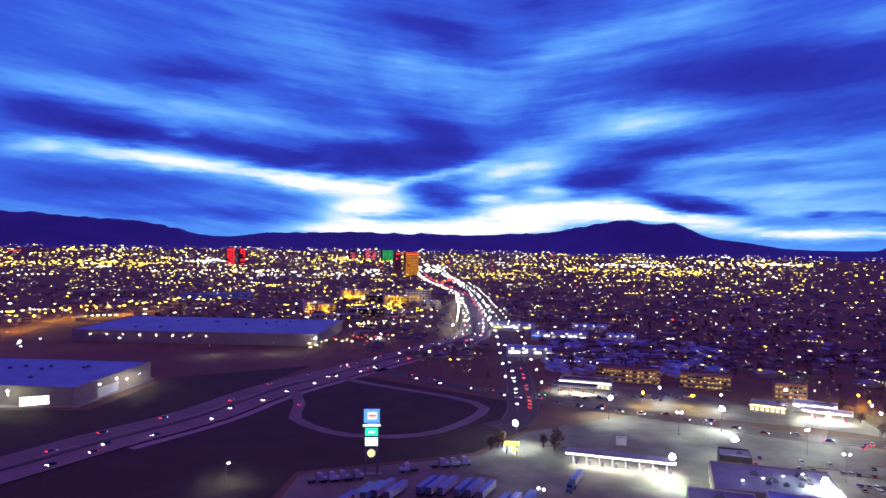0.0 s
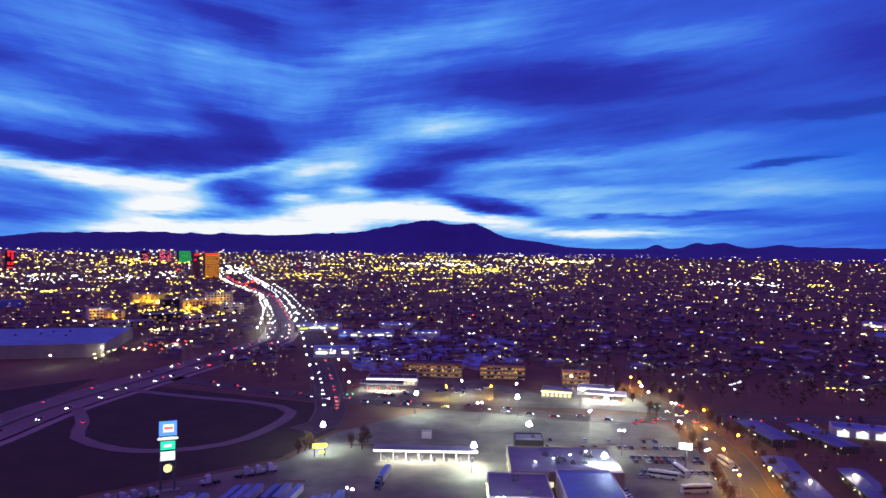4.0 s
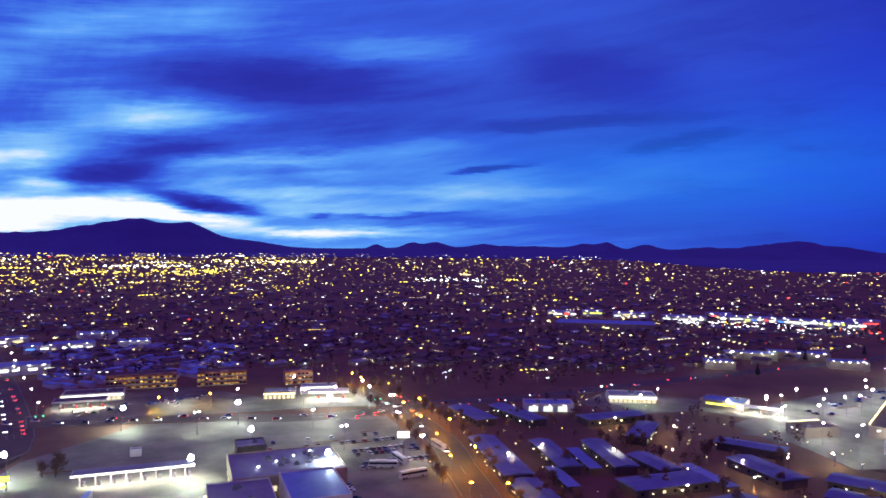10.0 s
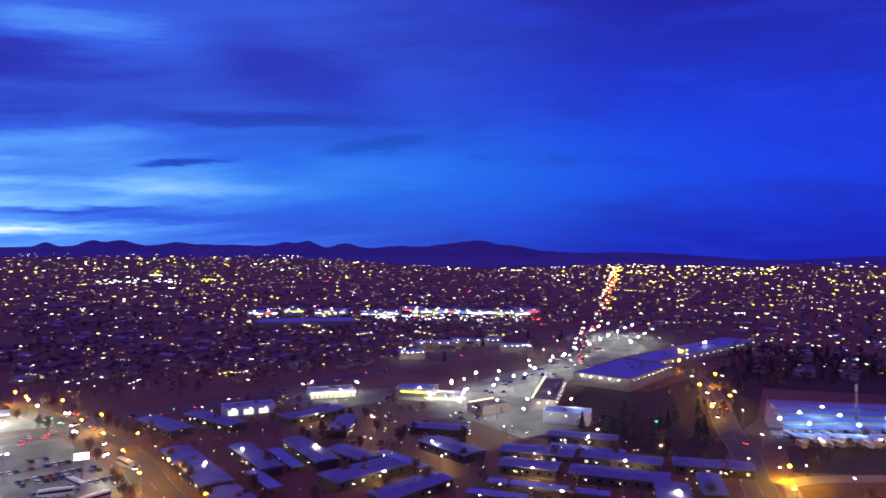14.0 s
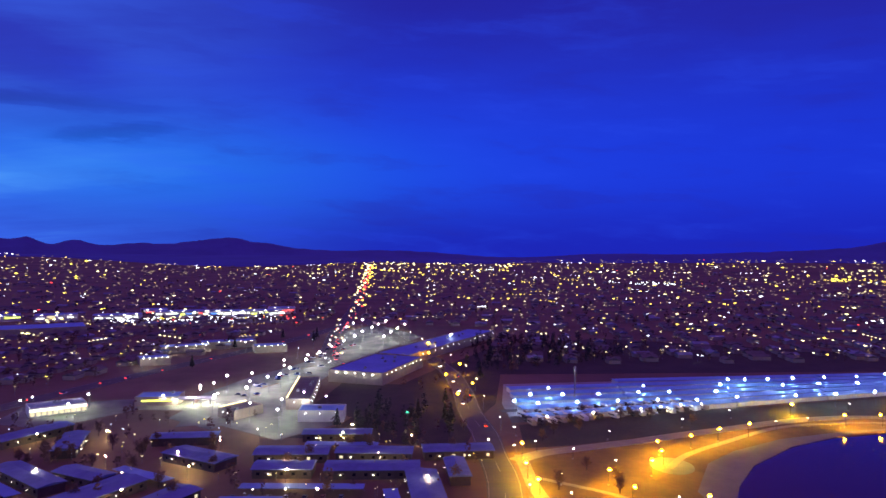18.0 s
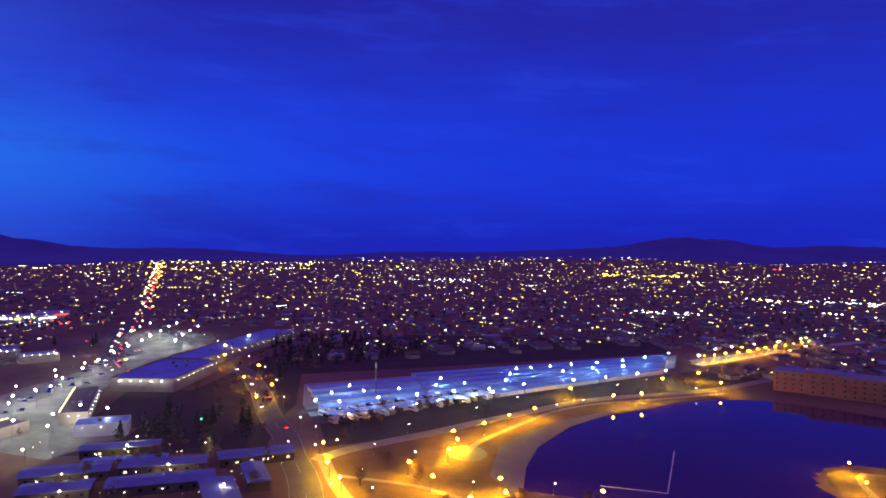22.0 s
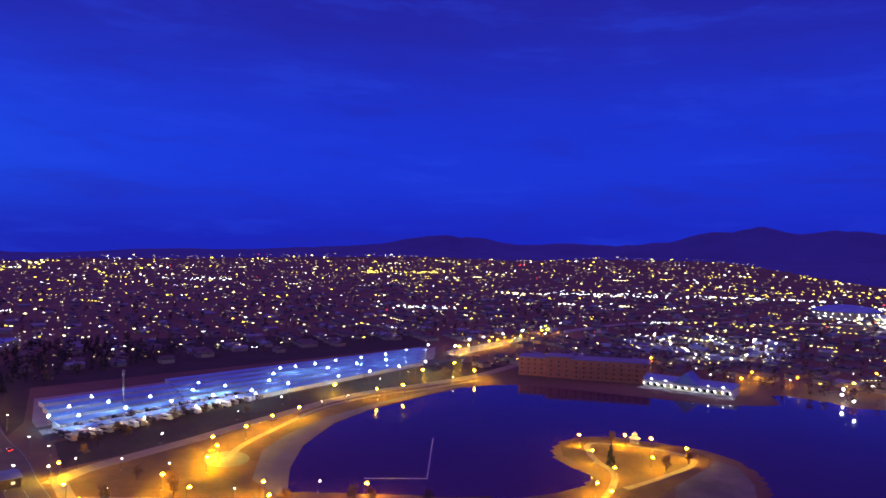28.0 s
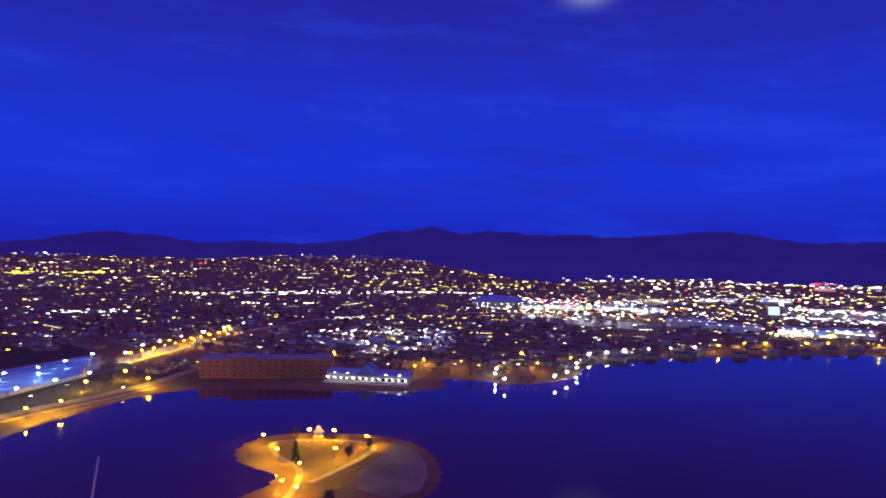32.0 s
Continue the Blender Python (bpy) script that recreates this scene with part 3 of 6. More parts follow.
REDAVE = road("shopping_avenue", [(520, 120), (600, 178), (700, 206), (793, 228), (1185, 308), (2255, 551), (3300, 790)], 20, "straight avenue with red tail lights running to the hills", (-3.5, 0, 3.5))
PARKROAD = road("lakeside_road", [(330, 8), (344, -4), (356, -24), (374, -55), (392, -82), (406, -106), (432, -148), (447, -185), (453, -222), (468, -278), (500, -340)], 9, "lakeside road under sodium lamps", (0,), 0.20, PATHWAY)
road("lakeside_path", [(330, -62), (352, -74), (378, -98), (415, -137), (432, -175), (440, -222), (452, -272)], 3.6, "pale curved lakeside path", (), 0.14, PATHWAY, False, 5)
road("park_path", [(308, 0), (298, -20), (290, -34), (278, -46), (262, -58), (250, -70)], 3.2, "pale park path under sodium lamps", (), 0.14, PATHWAY, False, 5)
road("park_drive", [(340, 6), (312, 2), (290, -2), (268, -10), (250, -30), (240, -60)], 6, "sodium-lit park drive", (), 0.24, PATHWAY, False, 5)
road("yard_road", [(430, 20), (470, -96), (500, -190), (548, -300), (640, -420)], 7, "service road beside the storage yard", (), 0.1, ASPHALT, False)
road("lot_road", [(569, -313), (612, -392), (660, -480), (715, -704), (622, -910), (547, -987)], 14, "yellow-lit road beyond the lake", (), 0.14, CONCRETE, False)
road("far_shore_road", [(310, -470), (290, -560), (300, -620), (262, -690), (150, -800), (60, -890), (-80, -1010)], 8, "road along the far shore", (), 0.14)


def lot(name, poly, material, label, z=0.08, category="parking lot"):
    return setting(name, Mesh().prism(poly, z - 0.3, z), material, label, category)


lot("truck_stop_lot", [(-62, 262), (-60, 298), (20, 330), (46, 372), (110, 412), (160, 386), (232, 346), (214, 290), (190, 235), (170, 200), (20, 215), (-40, 245)], LOT, "wide floodlit grey asphalt lot of the truck stop")
# dark sheets over the earth; missing light is put into their colour
lot("dark_field", [(348, 34), (352, 128), (380, 108), (400, 106), (422, 138), (500, 140), (502, 96), (570, 80), (700, 44), (800, -70), (730, -340), (634, -324), (556, 26), (450, 24), (420, 30)], SCRUB, "scrub land beside the storage yard, lack of light put into its colour", 0.03, "field")
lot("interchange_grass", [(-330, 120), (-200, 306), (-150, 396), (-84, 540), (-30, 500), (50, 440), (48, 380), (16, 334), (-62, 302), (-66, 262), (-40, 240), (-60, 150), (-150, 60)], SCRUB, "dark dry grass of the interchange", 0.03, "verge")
lot("freeway_field", [(-420, 0), (-520, 390), (-370, 394), (-204, 404), (-195, 505), (-104, 562), (-148, 398), (-200, 306), (-340, 60)], SCRUB, "dry field beside the freeway, darkened in its colour", 0.035, "field")
lot("station_lot", [(70, 448), (84, 520), (170, 500), (214, 388), (160, 408), (110, 434)], LOT, "lit forecourt of a filling station")
lot("plaza_lot", [(545, 205), (640, 188), (800, 225), (890, 205), (780, 125), (600, 160), (470, 158), (420, 160), (360, 175), (380, 210), (440, 215)], LOT, "pale lit car park of the shopping plaza", 0.07)
lot("mall_lot", [(346, 132), (372, 178), (362, 196), (400, 206), (448, 222), (520, 214), (560, 200), (582, 180), (520, 166), (498, 168), (420, 142), (398, 108), (380, 112)], LOT, "pale worn lot between the strip of shops and the plaza", 0.09)
lot("corner_lot", [(346, 262), (352, 300), (392, 312), (420, 268), (436, 226), (402, 200), (396, 240), (370, 252)], LOT, "lit forecourt round the corner store", 0.085)
lot("yard_apron", [(402, 12), (450, -92), (484, -168), (543, -290), (555, -286), (498, -164), (464, -88), (416, 14)], ASPHALT, "worn asphalt apron with parked campers", 0.07)
lot("yard_lot", [(417, 14), (465, -88), (499, -164), (556, -286), (622, -322), (516, 22), (450, 20)], CONCRETE, "white-lit concrete storage yard")
# verge colour is darkened to counter spill from the yard lamps
lot("verge_lawn", [(398, 8), (448, -94), (482, -170), (541, -292), (500, -330), (474, -280), (458, -222), (452, -185), (437, -146), (411, -104), (397, -80), (380, -54), (362, -22), (352, 4)], SCRUB, "grass verge between the yard and the lakeside road, darkened against lamp spill", 0.04, "verge")
lot("sodium_lot", [(569, -313), (592, -318), (632, -402), (602, -388)], CONCRETE, "narrow lot under yellow lamps", 0.15)
lot("park_circle", [(334 + 13 * math.cos(t * math.pi / 12), -64 + 10 * math.sin(t * math.pi / 12)) for t in range(24)], LOT, "round paved park plaza", 0.1, "plaza")
lot("park_lawn", [(250, -118), (238, -150), (222, -120), (225, 0), (322, 4), (352, -16), (378, -62), (398, -98), (430, -150), (445, -195), (448, -262), (436, -250), (422, -212), (398, -160), (378, -128), (350, -98), (322, -80), (300, -72), (276, -66)], GRASS, "brown winter lawn of the lakeside park", 0.05, "lawn")
lot("beach_sand", [(277, -72), (300, -68), (341, -82), (364, -100), (391, -131), (412, -170), (430, -214), (440, -250), (436, -252), (431, -220), (408, -173), (376, -131), (340, -102), (309, -87), (281, -78)], SAND, "pale curved sand beach", 0.09, "beach")
lot("peninsula_lawn", [(190, -172), (226, -165), (228, -190), (240, -208), (270, -210), (288, -222), (289, -238), (279, -254), (264, -263), (244, -274), (234, -272), (226, -258), (212, -222)], GRASS, "sodium-lit lawn on the peninsula", 0.05, "lawn")
lot("peninsula_beach", [(214, -226), (226, -260), (232, -272), (219, -272), (199, -257), (187, -243), (178, -226), (180, -212), (200, -212)], LOT, "grey sand spit on the peninsula", 0.1, "beach")
road("peninsula_path", [(205, -170), (214, -186), (224, -200), (238, -214), (255, -219), (270, -226), (281, -236), (270, -250), (256, -260), (240, -264), (231, -254), (224, -226), (221, -205)], 3, "pale lit path round the peninsula", (), 0.13, PATHWAY, False, 5)

# ---- lamps ----
LAMPS = {}


def street_lamp(kind, height, bulb, radius, arms=1, material=None, label=""):
    """One lamp post: base, pole, arms with a cap and a bulb each."""
    ob = thing("street_lamp", label, "street lamp", kind)
    ob["height"] = height
    material = material or STEEL
    if not any(w in kind for w in ("far", "retail", "depot", "plaza", "frontage", "camper", "shore", "dock", "avenue", "yard")):
        part("base", Mesh().tube((0, 0, 0), (0, 0, 0.7), 0.32, 0.28, 8), CONCRETE, ob)
    part("pole", Mesh().tube((0, 0, 0), (0, 0, height), 0.10, 0.06, 8), material, ob)
    for k in range(arms):
        t = 2 * math.pi * k / arms
        c, s = math.cos(t), math.sin(t)
        reach = 1.2 if arms > 1 else 0.9
        arm = part("arm", Mesh().tube((0, 0, height - 0.2), (c * reach, s * reach, height), 0.06, 0.05, 6), material, ob)
        x, y, r, lens = c * reach, s * reach, radius, LENS.get(bulb)
        if lens is None:
            part("cap", Mesh().tube((x, y, height + r * 0.75), (x, y, height + r * 0.95), r * 0.9, r * 0.5, 8), material, arm)
            part("bulb", Mesh().ball(x, y, height, r), bulb, arm, "glowing lamp bulb")
            continue
        top = height + 0.05
        # oversized ball stands in for the glare round the lamp head
        part("lens", Mesh().ball(x, y, top + r * 0.5, r * 0.66, r * 0.56, 6, 12), lens, arm, "glowing ball sized to show glare")
        part("light_panel", Mesh().tube((x, y, top - 0.05 - r * 0.4), (x, y, top - 0.04), r * 0.35, r * 0.85, 10), bulb, arm, "bright lamp bowl facing down")
    return ob


def lamps(kind, places, height, bulb, radius, arms=1, material=None, label=""):
    first = None
    for i, (x, y) in enumerate(places):
        m = pose(x, y, rise(x, y), 0, 0, (i * 67) % 360)
        if first is None:
            first = street_lamp(kind, height, bulb, radius, arms, material, label)
            first.matrix_basis = m
        else:
            copy_thing(first, m)


def along(line, gap, off=0.0, start=0.0, end=1e9):
    """Evenly spaced places beside a line."""
    side, out, run, want = shifted(line, off), [], 0.0, start
    for (x0, y0), (x1, y1) in zip(side, side[1:]):
        d = math.hypot(x1 - x0, y1 - y0)
        while d and want <= run + d and want < end:
            t = (want - run) / d
            out.append((x0 + t * (x1 - x0), y0 + t * (y1 - y0)))
            want += gap
        run += d
    return out


lamps("truck stop floodlights", [(98, 404), (154, 380), (137, 320), (38, 343), (147, 265), (97, 292), (203, 364)], 12, FLOOD, 1.6, 1, None, "tall steel floodlight mast glaring white over the lot")
# the first two masts are added to brighten the shop front
lamps("twin lot lamps", [(87, 229), (104, 222), (37, 251), (196, 262), (214, 308), (176, 300), (180, 340), (236, 346), (128, 372)], 12, FLOODSOFT, 0.4, 2, None, "twin-armed white lot lamp on a steel pole")
lamps("verge lamps", [(-88, 287)], 8, FLOODSOFT, 0.36, 1, None, "single white street lamp on the grass verge")
lamps("park sodium lamps", [(335, 5), (305, 2), (285, -3), (302, -32), (281, -39), (317, -52), (333, -60), (350, -61), (364, -79), (380, -96), (393, -115), (274, -67), (259, -66), (256, -51), (256, -102), (447, -155), (422, -176), (427, -198), (456, -270), (476, -235), (493, -272)], 7, PARKSODIUM, 0.8, 1, DARKSTEEL, "dark park lamp with a sodium bulb on the lawn")
lamps("courtyard lamps", [(222, 232), (246, 232), (268, 206), (290, 190), (250, 158), (280, 146), (320, 150), (344, 140), (306, 110), (284, 104), (262, 84), (312, 70), (284, 42), (346, 60), (244, 44), (232, 98), (344, 96), (328, 214), (300, 160), (216, 134), (318, 246), (360, 96)], 6, COURT, 0.34, 1, DARKSTEEL, "warm lamp in the yard between the flats")
lamps("small park lamps", [(299, -12), (276, -16), (323, -38), (279, -56), (272, -88), (337, -19), (347, -2), (374, 9), (348, 22), (374, -39), (406, -83), (410, -135), (434, -117), (422, -156), (466, -196), (448, -246)], 5, PORCH, 0.4, 1, DARKSTEEL, "small pale park lamp on a dark pole")
lamps("peninsula lamps", [(278, -227), (254, -216), (231, -208), (219, -187), (208, -185), (268, -248), (257, -256), (238, -259), (235, -233)], 6, PARKSODIUM, 0.62, 1, DARKSTEEL, "sodium lamp on the peninsula path")
lamps("yard lamps", [(466, -10), (444, 1), (449, -19), (454, -41), (486, -73), (462, -67), (427, -27), (435, -52), (420, -3), (442, -75), (423, 12), (467, -88), (446, -101), (476, -119), (500, -127), (520, -137), (458, -127), (522, -151), (528, -168), (506, -170), (535, -186), (470, -166), (515, -198), (542, -212), (480, -194), (550, -236), (523, -225), (490, -223), (564, -264), (501, -251), (586, -295), (570, -315), (603, -351), (616, -376), (633, -410), (650, -446), (668, -484), (690, -530)], 8, YARDLED, 0.9, 1, None, "cool white yard lamp on a tall steel pole")
lamps("shore lamps", [(293, -469), (282, -450), (267, -437), (244, -470), (245, -493), (247, -517), (256, -537), (271, -592), (264, -613), (257, -639), (241, -663), (226, -683), (211, -708)], 6, PATHLED, 0.8, 1, DARKSTEEL, "white lamp on the far shore path")
lamps("far shore sodium lamps", [(300, -492), (317, -549), (280, -510), (273, -556), (347, -431), (361, -462), (332, -476), (447, -442), (195, -729), (178, -767), (161, -783), (127, -814), (109, -830), (90, -848), (67, -851)], 7, SODIUM, 0.6, 1, DARKSTEEL, "sodium street lamp near the far shore")
lamps("sodium street lamps", along(ORANGE, 36, 6.5, 96, 290) + along(ORANGE, 52, -7, 40, 250), 9, STREETSODIUM, 0.5, 1, None, "sodium lamp over the orange street")
lamps("sodium lot lamps", along([(572, -322), (606, -390), (664, -500)], 17), 7, STREETSODIUM, 0.6, 1, None, "yellow lamp over the narrow lot")
lamps("avenue sodium lamps", [(432, 47), (470, 40), (500, 62), (548, 58), (600, 92), (660, 100)], 9, SODIUM, 0.7, 1, None, "sodium lamp beside the park avenue")
lamps("avenue lamps", along(AVENUE, 55, 9, 40, 560), 9, PORCH, 0.4, 1, None, "pale street lamp beside the park avenue")
lamps("frontage lamps", along(FRONTAGE, 46, 12, 100, 1300), 9, PACK, 0.7, 1, None, "white street lamp along the frontage avenue")
lamps("freeway lamps", along(WEST, 44, -11, 790, 1300) + along(EAST, 70, 11, 830, 1250), 11, FLOODSOFT, 0.55, 1, None, "white lamp over the freeway bend")
lamps("frontage side lamps", along(FRONTAGE, 52, -12, 100, 700), 9, PACK, 0.7, 1, None, "white street lamp on the avenue kerb")
PLAZA = [(545, 205), (640, 188), (800, 225), (890, 205), (780, 125), (600, 160), (470, 158), (420, 160), (360, 175), (380, 210), (440, 215)]
lamps("plaza grid lamps", [(x, y) for x in range(420, 900, 38) for y in range(150, 230, 30) if inside(x, y, PLAZA)], 11, FLOODSOFT, 0.65, 1, None, "white car park lamp in a row at the plaza")
lamps("plaza lamps", [(378, 160), (366, 138), (404, 122), (392, 146), (395, 190), (412, 140), (430, 206), (470, 196), (505, 186), (528, 196), (556, 186), (440, 186), (412, 206), (470, 176)], 11, FLOODSOFT, 0.5, 1, None, "white car park lamp at the plaza")


# ---- buildings ----
def facade(ob, x0, y0, x1, y1, z, storeys, height, gap, w, h, lit, plain=False, glow_mat=None):
    """Windows along one wall line; the outside is on the right of the way from start to end."""
    d = math.hypot(x1 - x0, y1 - y0)
    n = max(1, int(d / gap))
    turn = math.atan2(y1 - y0, x1 - x0)
    nx_, ny_ = math.sin(turn), -math.cos(turn)
    for s in range(storeys):
        for i in range(n):
            t = (i + 0.5) / n
            x, y = x0 + (x1 - x0) * t, y0 + (y1 - y0) * t
            on = random.random() < lit
            zz = z + s * height + (height - h) * 0.55
            if plain:
                part("window", Mesh().box(x + nx_ * 0.05, y + ny_ * 0.05, zz, w, 0.16, h, turn), (glow_mat or WINDOWWARM) if on else GLASS, ob)
                continue
            win = part("window", Mesh().box(x + nx_ * 0.03, y + ny_ * 0.03, zz, w + 0.24, 0.14, h + 0.2, turn), WHITEWALL, ob)
            part("pane", Mesh().box(x + nx_ * 0.09, y + ny_ * 0.09, zz + 0.1, w, 0.08, h, turn), (glow_mat or WINDOWWARM) if on else GLASS, win)


def block(name, label, category, x, y, sx, sy, h, turn, wall, roof, group="", parapet=0.7, units=3):
    """A flat-roofed building in its own axes: walls, roof, parapets and roof units."""
    ob = thing(name, label, category, group, pose(x, y, rise(x, y), 0, 0, turn))
    part("wall", Mesh().box(0, 0, -0.5, sx, sy, h + 0.5), wall, ob)
    part("roof", Mesh().box(0, 0, h, sx - 0.5, sy - 0.5, 0.15), roof, ob)
    for a, b, c, d in ((0, sy / 2 - 0.15, sx, 0.3), (0, -sy / 2 + 0.15, sx, 0.3), (sx / 2 - 0.15, 0, 0.3, sy - 0.6), (-sx / 2 + 0.15, 0, 0.3, sy - 0.6)):
        part("parapet", Mesh().box(a, b, h + 0.004, c, d, parapet), wall, ob)
    for k in range(units):
        ux, uy = (random.random() - 0.5) * sx * 0.7, (random.random() - 0.5) * sy * 0.6
        unit = part("roof_unit", Mesh().box(ux, uy, h + 0.15, 2.2, 1.6, 1.2).box(ux, uy, h + 1.35, 1.6, 1.2, 0.2), STEEL, ob)
        part("fan_cowl", Mesh().tube((ux, uy, h + 1.55), (ux, uy, h + 1.75), 0.5, 0.5, 10), DARKSTEEL, unit)
    return ob


def wall_packs(ob, x0, y0, x1, y1, z, n, material=None, r=0.35):
    for i in range(n):
        t = (i + 0.5) / n
        x, y = x0 + (x1 - x0) * t, y0 + (y1 - y0) * t
        box = part("wall_lamp", Mesh().box(x, y, z, 0.6, 0.6, 0.3), DARKSTEEL, ob)
        part("lens", Mesh().ball(x, y, z - 0.15, r, r * 0.7), material or PACK, box)


# truck stop, turned with the street
TS = -17.6


def ts(u, v):
    return 0.953 * u + 0.303 * v, -0.303 * u + 0.953 * v


hall = block("truck_stop_hall", "flat-roofed truck stop hall with roof units beside the lot", "building", *ts(43, 303), 46, 36, 8, TS, STUCCO, ROOF, units=12)
wall_packs(hall, -23.3, -17, 23.3, -18.3, 6.5, 2, WALLFLOOD, 0.4)
wall_packs(hall, -16, -10, 16, 12, 9.6, 4, WALLFLOOD, 0.45)
facade(hall, -22, -18, -5, -18, 0, 1, 6, 4, 2.6, 2.2, 0.8, glow_mat=WINDOWPALE)
facade(hall, -23, 18, -23, -18, 0, 1, 6, 4, 2.6, 2.2, 0.8, glow_mat=WINDOWPALE)
shop = block("truck_stop_shop", "pale lit shop wing with a blue corner and glowing sign", "shop", *ts(22, 271), 24, 28, 7.4, TS, WHITEWALL, ROOF, units=3)
facade(shop, -12, -14, 12, -14, 0, 1, 5, 3.4, 2.4, 2.6, 1.0, glow_mat=WINDOWPALE)
facade(shop, -12, 14, -12, -14, 0, 1, 5, 3.4, 2.4, 2.6, 1.0, glow_mat=WINDOWPALE)
part("lit_sign", Mesh().box(-4, -14.3, 4.9, 6.5, 0.4, 1.6), SIGNWHITE, shop, "glowing white shop sign")
part("blue_corner", Mesh().box(-10.8, -14.4, 4.4, 2.6, 1.2, 2.2), BLUEPANEL, shop, "blue clad corner panel")
part("yellow_sign", Mesh().box(-12.3, 2, 4.8, 0.4, 7, 1.8), SIGNYELLOW, shop, "yellow glowing sign board")
wall_packs(shop, -12.4, 8, -12.4, -12, 6.6, 3, WALLFLOOD, 0.35)
wing = block("warehouse_wing", "plain hall wing with a flat blue-grey roof", "building", *ts(49, 268), 22, 34, 9, TS, WHITEWALL, METALROOF, units=0)
wall_packs(wing, -11.3, -10, 11.3, -17.3, 7.5, 2, WALLFLOOD, 0.4)
tower = block("lit_tower_block", "square block with a glowing cornice under a floodlight", "building", *ts(31, 330), 13, 13, 10, TS, DARKWALL, ROOF, units=1)
for a, b, c, d in ((0, -6.7, 13.4, 0.3), (-6.7, 0, 0.3, 13.4)):
    part("lit_cornice", Mesh().box(a, b, 3.2, c, d, 1.0), SIGNWHITE, tower, "glowing white cornice")

canopy = thing("fuel_canopy", "long lit fuel canopy with pumps beneath it", "fuel canopy", "", pose(81, 313, 0, 0, 0, TS))
part("deck", Mesh().box(0, 0, 5.4, 47, 8, 0.9), WHITEWALL, canopy)
part("roof_skin", Mesh().box(0, 0, 6.304, 46.4, 7.4, 0.05), ROOF, canopy)
part("lit_fascia", Mesh().box(0, -4.1, 5.45, 47.2, 0.16, 0.8), SIGNWHITE, canopy, "glowing white fascia")
for i in range(8):
    x = -20.5 + i * 5.86
    part("column", Mesh().box(x, 0, 0, 0.5, 0.5, 5.4), WHITEWALL, canopy)
    pump = part("fuel_pump", Mesh().box(x + 1.6, 0, 0.1, 1.0, 0.7, 2.0).box(x + 1.6, 0, 2.1, 1.2, 0.8, 0.3), STEEL, canopy)
    part("island", Mesh().box(x + 0.8, 0, 0, 4.0, 1.4, 0.15), CONCRETE, canopy)
    part("light_panel", Mesh().box(x + 2.4, -1.2, 5.33, 2.6, 2.6, 0.06), CANOPYLIGHT, canopy, "glowing canopy light panel")
small = block("fuel_kiosk", "small pale kiosk on the open lot", "kiosk", 92, 352, 5, 4, 3, TS, WHITEWALL, ROOF, units=0)

# tall roadside sign
sign = thing("highway_sign", "tall two-post roadside sign with lit coloured panels", "sign", "", pose(-29.5, 300, 0, 0, 0, 6))
for x in (-2.6, 2.6):
    part("post", Mesh().box(x, 0, 0, 0.9, 0.9, 28), STEEL, sign)
for z, w, h, mat, lab in ((22.4, 7.0, 6.2, SIGNBLUE, "lit blue top panel"), (16.8, 5.8, 3.7, SIGNGREEN, "lit green panel"), (12.4, 5.8, 4.0, SIGNSOFT, "lit white panel")):
    p_ = part("sign_panel", Mesh().box(0, 0, z, w, 1.3, h), DARKSTEEL, sign)
    part("lit_face", Mesh().box(0, -0.68, z + 0.15, w - 0.3, 0.1, h - 0.3), mat, p_, lab)
crown = part("curved_band", Mesh().box(0, -0.2, 21.0, 7.8, 1.8, 0.45).box(0, -0.2, 21.45, 6.8, 1.6, 0.35), SIGNSOFT, sign, "glowing curved band")
part("emblem", Mesh().box(0.2, -0.80, 24.0, 4.0, 0.1, 3.2), SIGNSOFT, sign, "plain white emblem shape")
part("emblem_stroke", Mesh().box(0.2, -0.88, 25.2, 3.2, 0.08, 0.9, 0), SIGNRED, sign, "plain red stroke")
part("green_bar", Mesh().box(0, -0.80, 18.0, 3.0, 0.1, 1.1), SIGNSOFT, sign, "pale bar")
part("round_sign", Mesh().tube((0, 0.5, 9.4), (0, -0.9, 9.4), 1.7, 1.7, 20), SIGNBUTTER, sign, "glowing round sign")
part("round_rim", Mesh().tube((0, 0.6, 9.4), (0, -0.6, 9.4), 2.0, 2.0, 20), DARKSTEEL, sign)
part("footing", Mesh().box(0, 0, 0, 9, 3.5, 0.5), CONCRETE, sign)

# painted stalls and kerb islands on the lots
stalls = Mesh()
for v in (298, 316, 334):
    for u in range(78, 124, 3):
        x, y = ts(u + 1.5, v + 4)
        if inside(x, y, [(165, 268), (166, 352), (232, 346), (200, 262)]):
            stalls.box(x, y, 0.08, 0.14, 5.2, 0.02, radians(TS))
for i in range(16):
    stalls.box(-34 + i * 4.6, 270 + i * 0.3, 0.08, 0.16, 17, 0.02, radians(-24))
for i in range(40):
    for y in (180, 195):
        stalls.box(446 + i * 6.4, y, 0.08, 0.16, 5.4, 0.02)
setting("parking_lines", stalls, STRIPE, "pale painted stall lines on the lots", "parking lines", "stuff")
for x, y, w in ((176, 318, 14), (190, 306, 12), (204, 322, 10), (60, 345, 20), (20, 300, 12), (480, 188, 20), (560, 186, 20)):
    kb = thing("kerb_island", "raised concrete kerb island on the lot", "kerb island", "kerb islands", pose(x, y, 0.08, 0, 0, TS))
    part("kerb", Mesh().box(0, 0, 0, w, 2.2, 0.16, 0, 0.98), CONCRETE, kb)
    part("bed", Mesh().box(0, 0, 0.16, w - 0.6, 1.6, 0.06), GRASS, kb)

